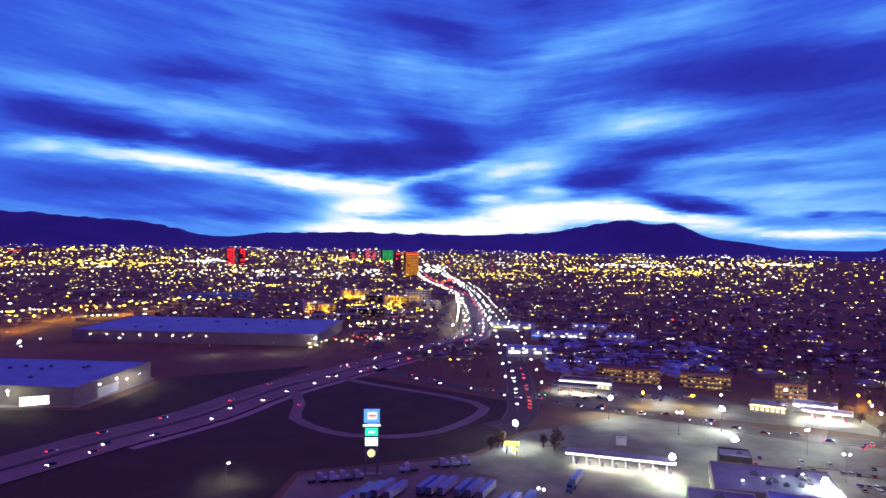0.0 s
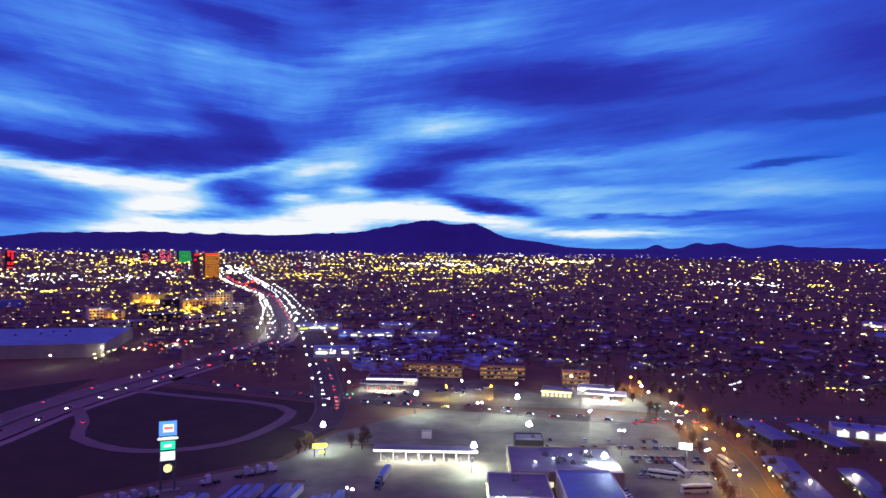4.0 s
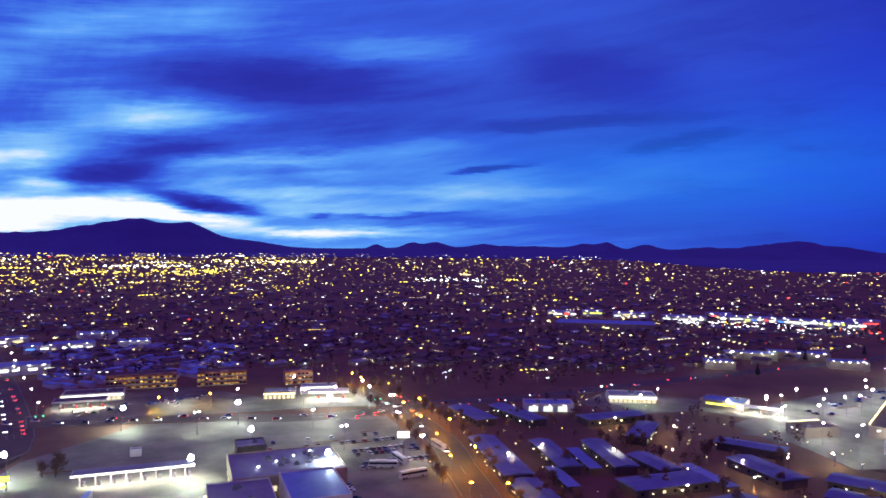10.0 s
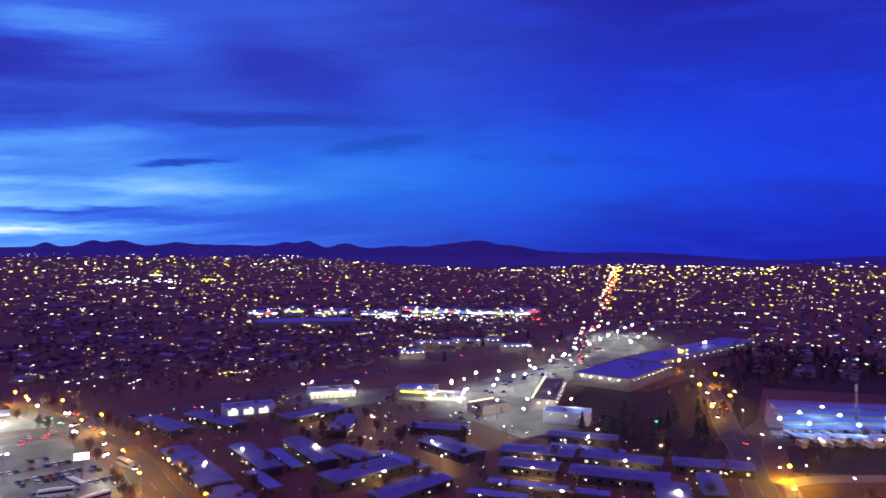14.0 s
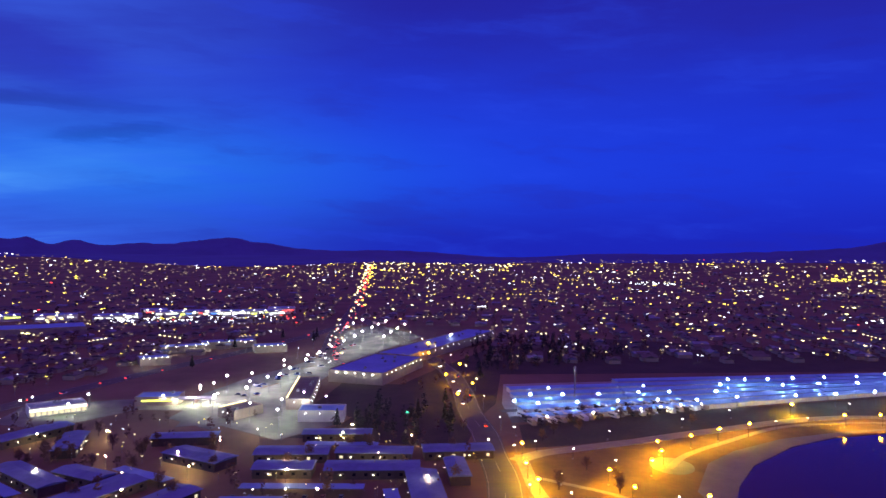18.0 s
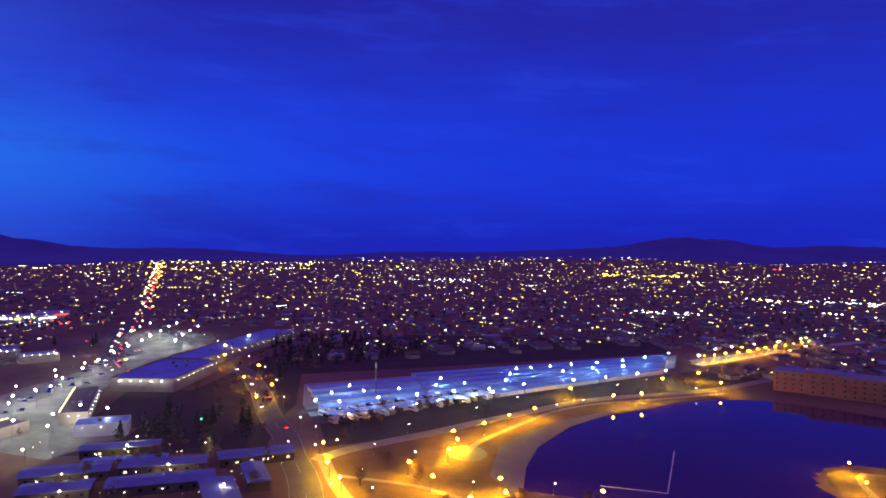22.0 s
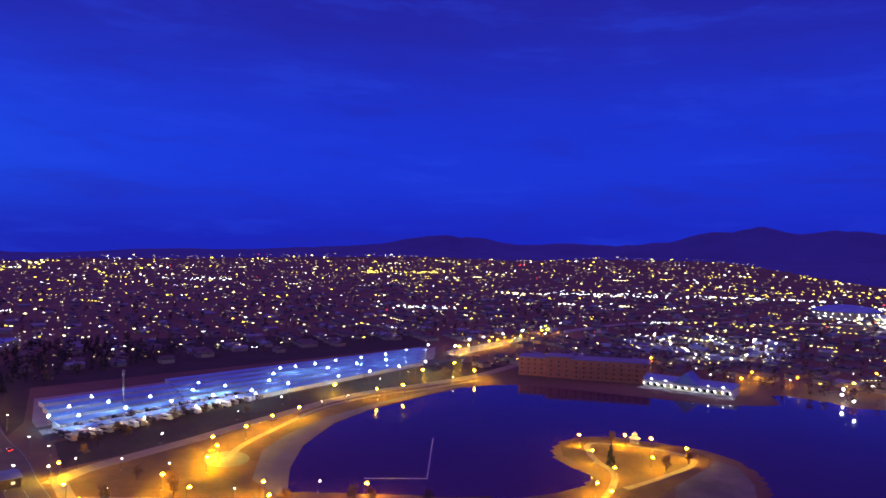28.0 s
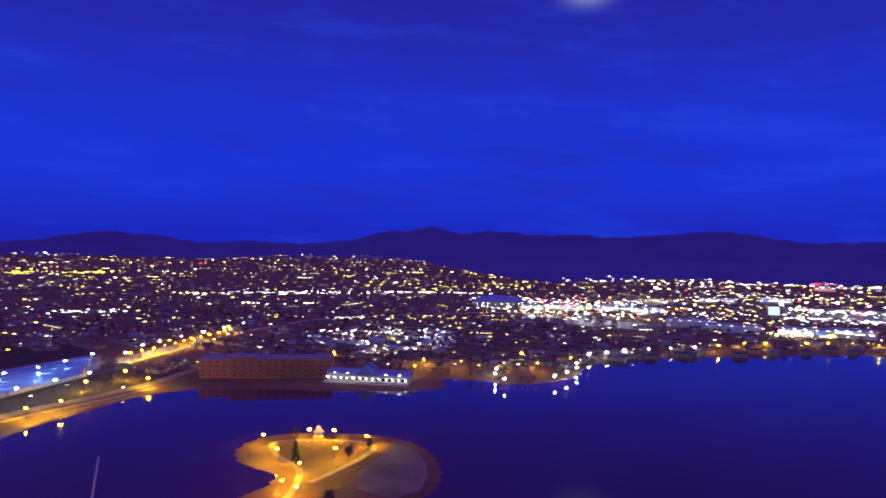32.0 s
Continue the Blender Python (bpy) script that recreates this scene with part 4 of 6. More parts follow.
# signals at the crossing
for k, (x, y, t) in enumerate(((232, 366, 0), (254, 348, 180), (236, 346, 90), (252, 368, 270), (58, 440, 0), (78, 462, 180))):
    tl = thing("traffic_signal", "traffic signal on a mast arm over the crossing", "traffic signal", "traffic signals", pose(x, y, 0, 0, 0, t))
    part("mast", Mesh().tube((0, 0, 0), (0, 0, 6.5), 0.15, 0.12, 8), STEEL, tl)
    part("arm", Mesh().tube((0, 0, 6.3), (9, 0, 6.6), 0.1, 0.07, 6), STEEL, tl)
    for q in (4.5, 8.2):
        head = part("signal_head", Mesh().box(q, 0, 5.6, 0.5, 0.4, 1.3), DARKSTEEL, tl)
        part("lit_lamp", Mesh().ball(q, -0.25, 6.5 if k % 2 else 5.85, 0.42), FARRED if k % 2 else FARGREEN, head, "lit signal lamp")

pylon = thing("price_sign", "low yellow lit sign beside the lot entrance", "sign", "", pose(34.5, 332, 0, 0, 0, 0))
for x in (-2.4, 2.4):
    part("post", Mesh().box(x, 0, 0, 0.4, 0.4, 4), STEEL, pylon)
part("cabinet", Mesh().box(0, 0, 4, 7.2, 0.8, 2.6), DARKSTEEL, pylon)
part("lit_face", Mesh().box(0, -0.44, 4.2, 6.8, 0.1, 2.2), SIGNYELLOW, pylon, "yellow glowing face")
part("lower_face", Mesh().box(1.0, -0.3, 1.6, 2.4, 0.3, 1.1), SIGNYELLOW, pylon, "small yellow face")

oval = thing("oval_sign", "white glowing sign on a post by the street", "sign", "", pose(192, 272, 0, 0, 0, -35))
part("post", Mesh().box(0, 0, 0, 0.6, 0.6, 9.5), STEEL, oval)
part("cabinet", Mesh().box(0, 0, 9.5, 6, 0.8, 3.4), DARKSTEEL, oval)
part("lit_face", Mesh().box(0, -0.45, 9.7, 5.6, 0.1, 3.0), SIGNWHITE, oval, "white glowing face")

# filling station on the cross street
fs = block("filling_station", "bright filling station shop with a dark roof", "shop", 104, 497, 36, 16, 5, -18, WHITEWALL, ROOFD, units=3)
part("lit_fascia", Mesh().box(0, -8.25, 3.6, 36, 0.3, 1.1), SIGNWHITE, fs, "glowing white fascia")
part("yellow_fascia", Mesh().box(-18.3, 0, 3.4, 0.3, 16, 1.2), SIGNYELLOW, fs, "glowing yellow side fascia")
facade(fs, -17, -8, 17, -8, 0, 1, 3.6, 3, 2.4, 2.4, 1.0, glow_mat=WINDOWPALE)
fc = thing("station_canopy", "flat fuel canopy lit from beneath at the station", "fuel canopy", "", pose(92, 476, 0, 0, 0, -18))
part("deck", Mesh().box(0, 0, 5, 30, 11, 0.8), WHITEWALL, fc)
part("roof_skin", Mesh().box(0, 0, 5.804, 29.4, 10.4, 0.05), ROOFD, fc)
for a in (-11, -4, 4, 11):
    part("column", Mesh().box(a, 0, 0, 0.5, 0.5, 5), STEEL, fc)
    part("light_panel", Mesh().box(a, -2.6, 4.93, 3.2, 3.2, 0.06), CANOPYLIGHT, fc, "glowing canopy light panel")
    part("fuel_pump", Mesh().box(a + 1.5, 0, 0, 0.9, 0.7, 1.9), REDPAINT, fc)
ff = block("fast_food_restaurant", "small restaurant with a brightly lit front", "restaurant", 203, 430, 20, 13, 5, -30, STUCCO, ROOF, units=2)
part("lit_fascia", Mesh().box(0, -6.7, 3.6, 20, 0.3, 0.9), SIGNPALE, ff, "warm glowing fascia")
facade(ff, -10, -6.5, 10, -6.5, 0, 1, 3.6, 2.6, 2.0, 2.2, 1.0, glow_mat=WINDOWPALE)
fg = block("roadside_shop", "white roadside shop under a glaring lamp", "shop", 232, 430, 24, 12, 5, -32, WHITEWALL, ROOF, units=2)
part("lit_fascia", Mesh().box(0, -6.2, 3.6, 24, 0.3, 1.0), SIGNWHITE, fg, "glowing white fascia")
rc = thing("fuel_canopy", "white fuel canopy glaring beside the roadside shop", "fuel canopy", "", pose(228, 409, 0, 0, 0, -32))
part("deck", Mesh().box(0, 0, 5, 26, 12, 0.9), WHITEWALL, rc)
part("lit_fascia", Mesh().box(0, -6.1, 5.1, 26, 0.2, 0.7), SIGNWHITE, rc, "glowing white edge")
for a in (-8, 0, 8):
    part("column", Mesh().box(a, 0, 0, 0.5, 0.5, 5), STEEL, rc)
    part("light_panel", Mesh().box(a, -2.5, 4.93, 4.5, 4.5, 0.06), CANOPYLIGHT, rc, "glowing canopy light panel")
    part("fuel_pump", Mesh().box(a + 1.5, 0, 0, 0.9, 0.7, 1.9), REDPAINT, rc)
lamps("roadside lot lamps", [(206, 402), (244, 384), (252, 404), (222, 446), (226, 398), (172, 428), (140, 446)], 10, FLOODSOFT, 0.7, 1, None, "glaring white lamp over the roadside lot")
lamps("roadside sodium lamps", [(261, 424), (266, 442), (158, 433), (129, 441)], 8, SODIUM, 0.6, 1, None, "yellow lamp beside the roadside lot")
lot("roadside_lot", [(196, 400), (243, 370), (262, 404), (228, 452), (196, 446)], LOT, "lit car park of the roadside station", 0.09)
wall_packs(fg, -11, -6.5, 11, -6.5, 5, 3, WALLFLOOD, 0.4)

# hotel blocks behind the station
for x, y, n in ((140, 520, 46), (190, 500, 34), (236, 470, 20)):
    h_ = block("hotel", "three-storey hotel with warm lit balconies", "hotel", x, y, n, 14, 10, -20, BRICK, ROOFD, "hotels behind the station", units=2)
    facade(h_, -n / 2, -7, n / 2, -7, 0, 3, 3.2, 2.6, 1.5, 1.1, 0.5, True, HOTELGLOW)
    for k in range(3):
        part("balcony", Mesh().box(0, -7.7, k * 3.2 + 0.2, n, 1.4, 0.2).box(0, -8.35, k * 3.2 + 0.4, n, 0.08, 0.9), STUCCO, h_)
    wall_packs(h_, -n / 2 + 2, -7.4, n / 2 - 2, -7.4, 6.0, max(2, int(n / 9)), AMBER, 0.22)

# flats: long low blocks with shallow roofs
def flats(x0, y0, x1, y1, depth, h=4.0, storeys=1, roof=None, lit=0.12):
    """A row of flats whose long front runs from one corner to the other."""
    d = math.hypot(x1 - x0, y1 - y0)
    turn = math.degrees(math.atan2(y1 - y0, x1 - x0))
    ob = thing("apartment_block", "long low flats with a shallow dusk-tinted roof and porch lamps", "apartment block", "flats by the avenue", pose((x0 + x1) / 2, (y0 + y1) / 2, 0, 0, 0, turn))
    depth += 0.5
    part("wall", Mesh().box(0, 0, -0.3, d, depth, h + 0.3), DARKWALL, ob)
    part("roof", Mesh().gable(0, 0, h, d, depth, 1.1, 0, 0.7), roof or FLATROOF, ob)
    facade(ob, -d / 2, -depth / 2, d / 2, -depth / 2, 0, storeys, h / storeys, 5, 1.4, 1.2, lit, True, WINDOWPALE)
    for i in range(int(d / 14)):
        x = -d / 2 + 7 + i * 14
        porch = part("porch", Mesh().box(x, -depth / 2 - 0.8, 2.6, 2.6, 1.6, 0.2), ROOFD, ob)
        part("porch_lamp", Mesh().ball(x, -depth / 2 - 0.9, 2.3, 0.28), PORCH, porch, "lit porch lamp")
        if i % 2:
            part("vent", Mesh().tube((x, 1.5, h + 0.6), (x, 1.5, h + 1.8), 0.2, 0.2, 8), STEEL, ob)
    return ob


for a in ((237, 267, 210, 212, 12), (206, 206, 186, 160, 12), (277, 228, 256, 191, 10), (256, 244, 236, 206, 9), (236, 176, 270, 164, 14), (228, 146, 262, 136, 12), (310, 168, 298, 137, 13), (276, 200, 268, 176, 10),
          (314, 129, 320, 96, 13), (293, 121, 297, 96, 12), (322, 92, 326, 57, 11), (297, 90, 304, 50, 13), (330, 52, 338, 20, 12), (297, 48, 260, 38, 12), (317, 36, 292, 30, 8), (222, 112, 240, 70, 11),
          (272, 328, 264, 292, 12), (294, 316, 286, 274, 11), (310, 262, 346, 250, 12), (338, 160, 330, 190, 10), (350, 118, 356, 84, 10), (258, 28, 226, 22, 11), (300, 218, 330, 232, 10), (196, 140, 208, 108, 11), (206, 60, 214, 30, 11)):
    flats(*a)


def carport(x0, y0, x1, y1, depth=6.0):
    d = math.hypot(x1 - x0, y1 - y0)
    ob = thing("carport", "long low carport with a pale roof and lamps beneath", "carport", "carports among the flats", pose((x0 + x1) / 2, (y0 + y1) / 2, 0, 0, 0, math.degrees(math.atan2(y1 - y0, x1 - x0))))
    part("roof", Mesh().box(0, 0, 2.7, d, depth, 0.25), METALROOF, ob)
    for i in range(int(d / 6) + 1):
        part("post", Mesh().box(-d / 2 + 0.3 + i * (d - 0.6) / int(d / 6), depth / 2 - 0.4, 0, 0.18, 0.18, 2.7), STEEL, ob)
    for i in range(max(1, int(d / 13))):
        part("lamp", Mesh().ball(-d / 2 + 6 + i * 13, -depth / 2 + 0.2, 2.45, 0.3), PORCH, ob, "lit carport lamp")


for a in ((270, 118, 277, 68), (254, 120, 258, 96), (246, 200, 262, 228), (284, 180, 272, 150), (240, 60, 246, 92), (276, 57, 260, 52), (334, 112, 338, 76), (220, 190, 232, 214)):
    carport(*a)

pr = block("print_shop", "low white shop with bright bays behind the flats", "shop", 322, 300, 30, 14, 4.5, -38, WHITEWALL, METALROOF, units=2)
for x in (-10, -1, 8):
    part("lit_bay", Mesh().box(x, -7.15, 0.4, 5.5, 0.3, 3.0), SIGNSOFT, pr, "bright open bay")
wall_packs(pr, -14, -7.6, 14, -7.6, 4.2, 3, WALLFLOOD, 0.3)
# shops by the plaza
gs = block("corner_store", "brightly lit corner store with a pale canopy", "shop", 383, 283, 30, 16, 5, -45, WHITEWALL, ROOF, units=2)
part("lit_fascia", Mesh().box(0, -8.25, 3.4, 30, 0.3, 1.3), SIGNWHITE, gs, "glowing fascia")
part("red_band", Mesh().box(15.2, 0, 3.4, 0.3, 16, 0.9), SIGNRED, gs, "red glowing band")
facade(gs, -15, -8, 15, -8, 0, 1, 3.6, 2.8, 2.4, 2.4, 1.0, glow_mat=WINDOWPALE)
lamps("store lamps", [(372, 268), (398, 272), (386, 300)], 8, FLOODSOFT, 0.42, 1, None, "white lamp over the corner store")
bt = block("tyre_shop", "long shop with a blue-grey roof and a yellow glow", "shop", 417, 236, 26, 18, 5, -75, STUCCO, METALROOF, units=1)
part("lit_fascia", Mesh().box(0, -9.2, 2.9, 18, 0.3, 0.9), SIGNYELLOW, bt, "yellow glowing fascia")
wc = thing("wash_canopy", "white glowing canopy beside the tyre shop", "canopy", "", pose(414, 212, 0, 0, 0, -75))
part("deck", Mesh().box(0, 0, 4.4, 24, 7, 0.6), WHITEWALL, wc)
for x in (-10, 0, 10):
    part("column", Mesh().box(x, 0, 0, 0.4, 0.4, 4.4), STEEL, wc)
    part("light_panel", Mesh().box(x, 0, 4.33, 5, 3, 0.06), CANOPYLIGHT, wc, "glowing panel")
lamps("wash lamps", [(419, 199), (408, 228)], 7, FLOODSOFT, 0.4, 1, None, "glaring white lamp by the canopy")
st = block("strip_mall", "long dark-roofed strip of shops with a glowing line along its roof", "shops", 450, 152, 76, 15, 6, 13, STUCCO, ROOFD, units=4)
part("light_line", Mesh().box(0, 7.2, 6.75, 72, 0.5, 0.5), SIGNPALE, st, "pale glowing roof line")
wall_packs(st, -37, -7.8, 37, -7.8, 4.6, 7)
wall_packs(st, -38.5, -5, -38.5, 5, 5.0, 2, WALLFLOOD, 0.4)
sm = block("small_hall", "pale hall with a bright end wall", "building", 394, 172, 22, 14, 5, -25, STUCCO, ROOFD, units=1)
part("light_line", Mesh().box(0, 6.9, 5.8, 20, 0.4, 0.4), SIGNPALE, sm, "pale glowing roof line")
wall_packs(sm, -11.4, -4, -11.4, 4, 4.2, 2, WALLFLOOD, 0.3)
gy_ = block("garage_hall", "blue-roofed hall with a white lit front", "building", 394, 122, 26, 16, 6, -80, WHITEWALL, METALROOF, units=1)
wall_packs(gy_, -13, -8.4, 13, -8.4, 5.2, 3, WALLFLOOD, 0.3)
pz = block("plaza_anchor_store", "large flat-roofed store with a pale lit end wall", "store", 541, 122, 84, 44, 8.5, -11, STUCCO, METALROOF, units=5)
wall_packs(pz, -43.4, -18, -43.4, 18, 7.8, 5, WALLFLOOD, 0.55)
wall_packs(pz, -40, -22.6, 40, -22.6, 7.6, 9, None, 0.38)
pl = block("plaza_row", "long row of plaza shops with lamps on its rear wall", "store", 689, 90, 205, 32, 8, -17.4, STUCCO, METALROOF, units=6)
wall_packs(pl, -100, -17.8, 100, -17.8, 7.0, 15, None, 0.38)
wall_packs(pl, -100, 17.4, 100, 17.4, 6.0, 16)
part("yellow_porch", Mesh().box(-98, -19, 3.2, 10, 4, 0.5), SIGNYELLOW, pl, "yellow lit loading porch")
for x in (22, 26):
    mast_ = part("roof_post", Mesh().tube((x, 2, 8.15), (x, 2, 11), 0.1, 0.1, 6), STEEL, pl)
    part("roof_lamp", Mesh().ball(x, 2, 11.4, 0.8), WALLFLOOD, mast_, "white roof floodlight")
lamps("green lamp", [(384, 70)], 8, FARGREEN, 0.6, 1, None, "single greenish lamp in a dark field")

# covered storage yard
for k in range(6):
    for j in range(4):
        if k == 5 and j == 0:
            continue
        u = 0.10 + 0.245 * j
        a0, a1 = (411 + 19.5 * k, 2 + 3 * k), (538 + 13.5 * k, -270 - 8 * k)
        x = a0[0] + (a1[0] - a0[0]) * (u + 0.01)
        y = a0[1] + (a1[1] - a0[1]) * (u + 0.01)
        d = math.hypot(a1[0] - a0[0], a1[1] - a0[1]) * 0.24
        tn = math.degrees(math.atan2(a1[1] - a0[1], a1[0] - a0[0]))
        sh = thing("storage_shed", "long low metal storage shed in the lit yard", "storage shed", "storage sheds", pose(x, y, 0, 0, 0, tn))
        part("wall", Mesh().box(0, 0, 0, d, 9.6, 2.8), WHITEWALL, sh)
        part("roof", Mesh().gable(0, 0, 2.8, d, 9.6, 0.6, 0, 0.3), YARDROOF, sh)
        for i in range(int(d / 9)):
            part("roller_door", Mesh().box(-d / 2 + 4.5 + i * 9, -4.83, 0, 3.4, 0.12, 2.6), TRAILER, sh)
mast = thing("radio_mast", "slim pale mast standing in the storage yard", "mast", "", pose(463, -27, 0))
part("pole", Mesh().tube((0, 0, 0), (0, 0, 24), 0.5, 0.35, 10), STEEL, mast)
part("cabinet", Mesh().box(2, 0, 0, 2.4, 1.6, 2), STEEL, mast)
part("antenna", Mesh().box(0, 0.5, 20, 0.5, 0.3, 3.4).box(0, -0.5, 20, 0.5, 0.3, 3.4), WHITEWALL, mast)

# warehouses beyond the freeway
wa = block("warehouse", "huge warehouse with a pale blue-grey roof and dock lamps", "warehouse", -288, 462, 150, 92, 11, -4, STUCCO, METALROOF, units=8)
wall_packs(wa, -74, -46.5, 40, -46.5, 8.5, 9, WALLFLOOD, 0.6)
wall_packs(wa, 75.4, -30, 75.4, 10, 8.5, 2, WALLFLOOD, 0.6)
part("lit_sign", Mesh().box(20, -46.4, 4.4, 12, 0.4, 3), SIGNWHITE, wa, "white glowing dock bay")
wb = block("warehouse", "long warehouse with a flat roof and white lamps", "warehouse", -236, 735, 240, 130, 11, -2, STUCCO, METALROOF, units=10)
wall_packs(wb, -118, 65.5, 60, 65.5, 10.5, 7, WALLFLOOD, 0.7)
wall_packs(wb, -110, -65.5, 20, -65.5, 8, 8, PORCH, 0.6)
# white panel stands in for lamp light on the end wall
part("end_doors", Mesh().box(75.3, -10, 0, 0.4, 24, 6), WHITEWALL, wa, "white panel for the lit end wall")
bb = thing("billboard", "white lit billboard beside the freeway", "billboard", "", pose(-232, 397, 0, 0, 0, 28))
for x in (-5, 5):
    part("post", Mesh().box(x, 0.5, 0, 0.6, 0.6, 5), STEEL, bb)
part("panel", Mesh().box(0, 0, 4, 15, 0.7, 5.4), DARKSTEEL, bb)
part("lit_face", Mesh().box(0, -0.4, 4.2, 14.6, 0.1, 5.0), SIGNWHITE, bb, "glowing white face")
lot("dock_apron", [(-362, 398), (-214, 410), (-205, 500), (-212, 505), (-222, 418), (-362, 408)], CONCRETE, "pale lit loading apron", 0.09)
lamps("dock lamps", [(-205, 452), (-204, 470), (-250, 402), (-270, 400), (-290, 399), (-315, 398)], 9, FLOODSOFT, 0.38, 1, None, "white lamp over the loading apron")
lamps("verge sodium lamps", [(-150, 620), (-120, 660), (-200, 600), (-60, 700), (-100, 760)], 9, FLOODSOFT, 0.4, 1, None, "white lamp on a side street")


# ---- lakeside buildings ----
cd = thing("condominium", "four-storey brown brick condominium along the shore", "apartment building", "", pose(430, -352, 0, 0, 0, -134))
for x, y, sx, sy, h in ((-38, 4, 22, 20, 14), (-17, 0, 20, 18, 16), (22, -2, 58, 20, 15)):
    part("wing", Mesh().box(x, y, -0.5, sx, sy, h + 0.5), BRICK, cd)
    part("roof", Mesh().box(x, y, h, sx + 0.8, sy + 0.8, 0.5), ROOF, cd)
facade(cd, -49, -6, -28, -6, 0.6, 4, 3.4, 5.2, 1.3, 1.3, 1.0, True, DARKWALL)
facade(cd, -26, -9, -8, -9, 0.6, 4, 3.4, 5.2, 1.3, 1.3, 1.0, True, DARKWALL)
facade(cd, -6, -12, 50, -12, 0.6, 4, 3.4, 5.2, 1.3, 1.3, 1.0, True, DARKWALL)
for s_ in range(3):
    part("balcony", Mesh().box(22, -12.8, 3.6 + s_ * 3.5, 54, 1.6, 0.25), BRICK, cd)

pv = thing("lakeside_pavilion", "long white pavilion with a pointed centre and rows of lamps", "pavilion", "", pose(354, -385, 0, 0, 0, -155))
part("hall", Mesh().box(0, 6, -0.5, 62, 16, 6.5), WHITEWALL, pv)
part("roof", Mesh().gable(0, 6, 6, 62, 16, 3, 0, 0.8), METALROOF, pv)
part("centre_roof", Mesh().gable(0, 2, 6, 14, 16, 8, math.pi / 2, 0.5), METALROOF, pv, "steep pointed centre roof")
part("terrace", Mesh().box(0, -6, -0.6, 66, 8, 1.2), CONCRETE, pv)
for i in range(13):
    x = -30 + i * 5
    post = part("column", Mesh().box(x, -4.6, 0.6, 0.4, 0.4, 3.6), WHITEWALL, pv)
    part("column_lamp", Mesh().ball(x, -5.0, 3.6, 0.4), WALLFLOOD, post, "white column lamp")
    if i % 2:
        part("upper_lamp", Mesh().ball(x, -2.8, 6.6, 0.36), WALLFLOOD, pv, "white eaves lamp")
part("veranda_roof", Mesh().box(0, -3.4, 4.2, 64, 3.4, 0.3), WHITEWALL, pv)
facade(pv, -30, -2, 30, -2, 0.6, 1, 4, 5, 2.6, 2.4, 0.3)

gz = thing("gazebo", "small tiered white gazebo at the tip of the peninsula", "gazebo", "", pose(271, -257, 0))
for i in range(6):
    t = i * math.pi / 3
    part("post", Mesh().tube((2.2 * math.cos(t), 2.2 * math.sin(t), 0), (2.2 * math.cos(t), 2.2 * math.sin(t), 2.8), 0.12, 0.12, 6), WHITEWALL, gz)
part("lower_roof", Mesh().tube((0, 0, 2.8), (0, 0, 4.0), 3.2, 1.2, 6), WHITEWALL, gz)
part("lantern", Mesh().tube((0, 0, 4.0), (0, 0, 4.8), 1.0, 1.0, 6), WHITEWALL, gz)
part("upper_roof", Mesh().tube((0, 0, 4.8), (0, 0, 6.2), 1.6, 0.1, 6), WHITEWALL, gz)
part("floor", Mesh().tube((0, 0, 0), (0, 0, 0.3), 3.0, 3.0, 6), CONCRETE, gz)

buoys = tagged(new("buoy_line"), "thin pale rope of floats round the swimming area", "buoy line")
bl = Mesh()
for a, b in (((281, -112), (269, -136)), ((269, -136), (324, -167))):
    bl.tube((*a, -0.1), (*b, -0.1), 0.22, 0.22, 6)
part("rope", bl, WHITEWALL, buoys)
for i in range(22):
    t = i / 21
    x, y = (281 - 12 * t * 3, -112 - 24 * t * 3) if t < 1 / 3 else (269 + 55 * (t - 1 / 3) * 1.5, -136 - 31 * (t - 1 / 3) * 1.5)
    part("float", Mesh().ball(x, y, -0.05, 0.35), WHITEWALL, buoys)

# ---- vehicles ----
def car(paint_, label, lit=False, group="parked cars", far=False):
    name, category = "car", "car"
    ob = thing(name, label, category, group)
    part("body", Mesh().box(0, 0, 0.35, 4.5, 1.8, 0.55, 0, 0.97), paint_, ob)
    part("cabin", Mesh().box(-0.25, 0, 0.9, 2.5, 1.6, 0.55, 0, 0.78), GLASS, ob)
    if not far:
        part("roof", Mesh().box(-0.25, 0, 1.452, 1.9, 1.24, 0.05), paint_, ob)
    for x in () if far else (-1.4, 1.4):
        for y in (-0.85, 0.85):
            part("wheel", Mesh().tube((x, y - 0.1, 0.33), (x, y + 0.1, 0.33), 0.33, 0.33, 10), RUBBER, ob)
    r = 1.35 if lit else 1.0
    for y in (-0.62, 0.62):
        part("headlight", Mesh().box(2.22, y, 0.55, 0.12, 0.38 * r, 0.2 * r), HEADLIGHT if lit else GLASS, ob)
        part("tail_light", Mesh().box(-2.22, y, 0.6, 0.12, 0.36 * r, 0.18 * r), TAILLIGHT if lit else REDPAINT, ob)
    return ob


def place_all(kinds, places):
    """Copies of the given things at x, y, heading."""
    used = set()
    for i, (x, y, turn) in enumerate(places):
        k = kinds[(i * 7 + i // 3) % len(kinds)]
        m = pose(x, y, rise(x, y) + 0.1, 0, 0, turn)
        if k.name in used:
            copy_thing(k, m)
        else:
            used.add(k.name)
            k.matrix_basis = m
    for k in kinds:
        if k.name not in used:
            for o in (*k.children_recursive, k):
                bpy.data.objects.remove(o)


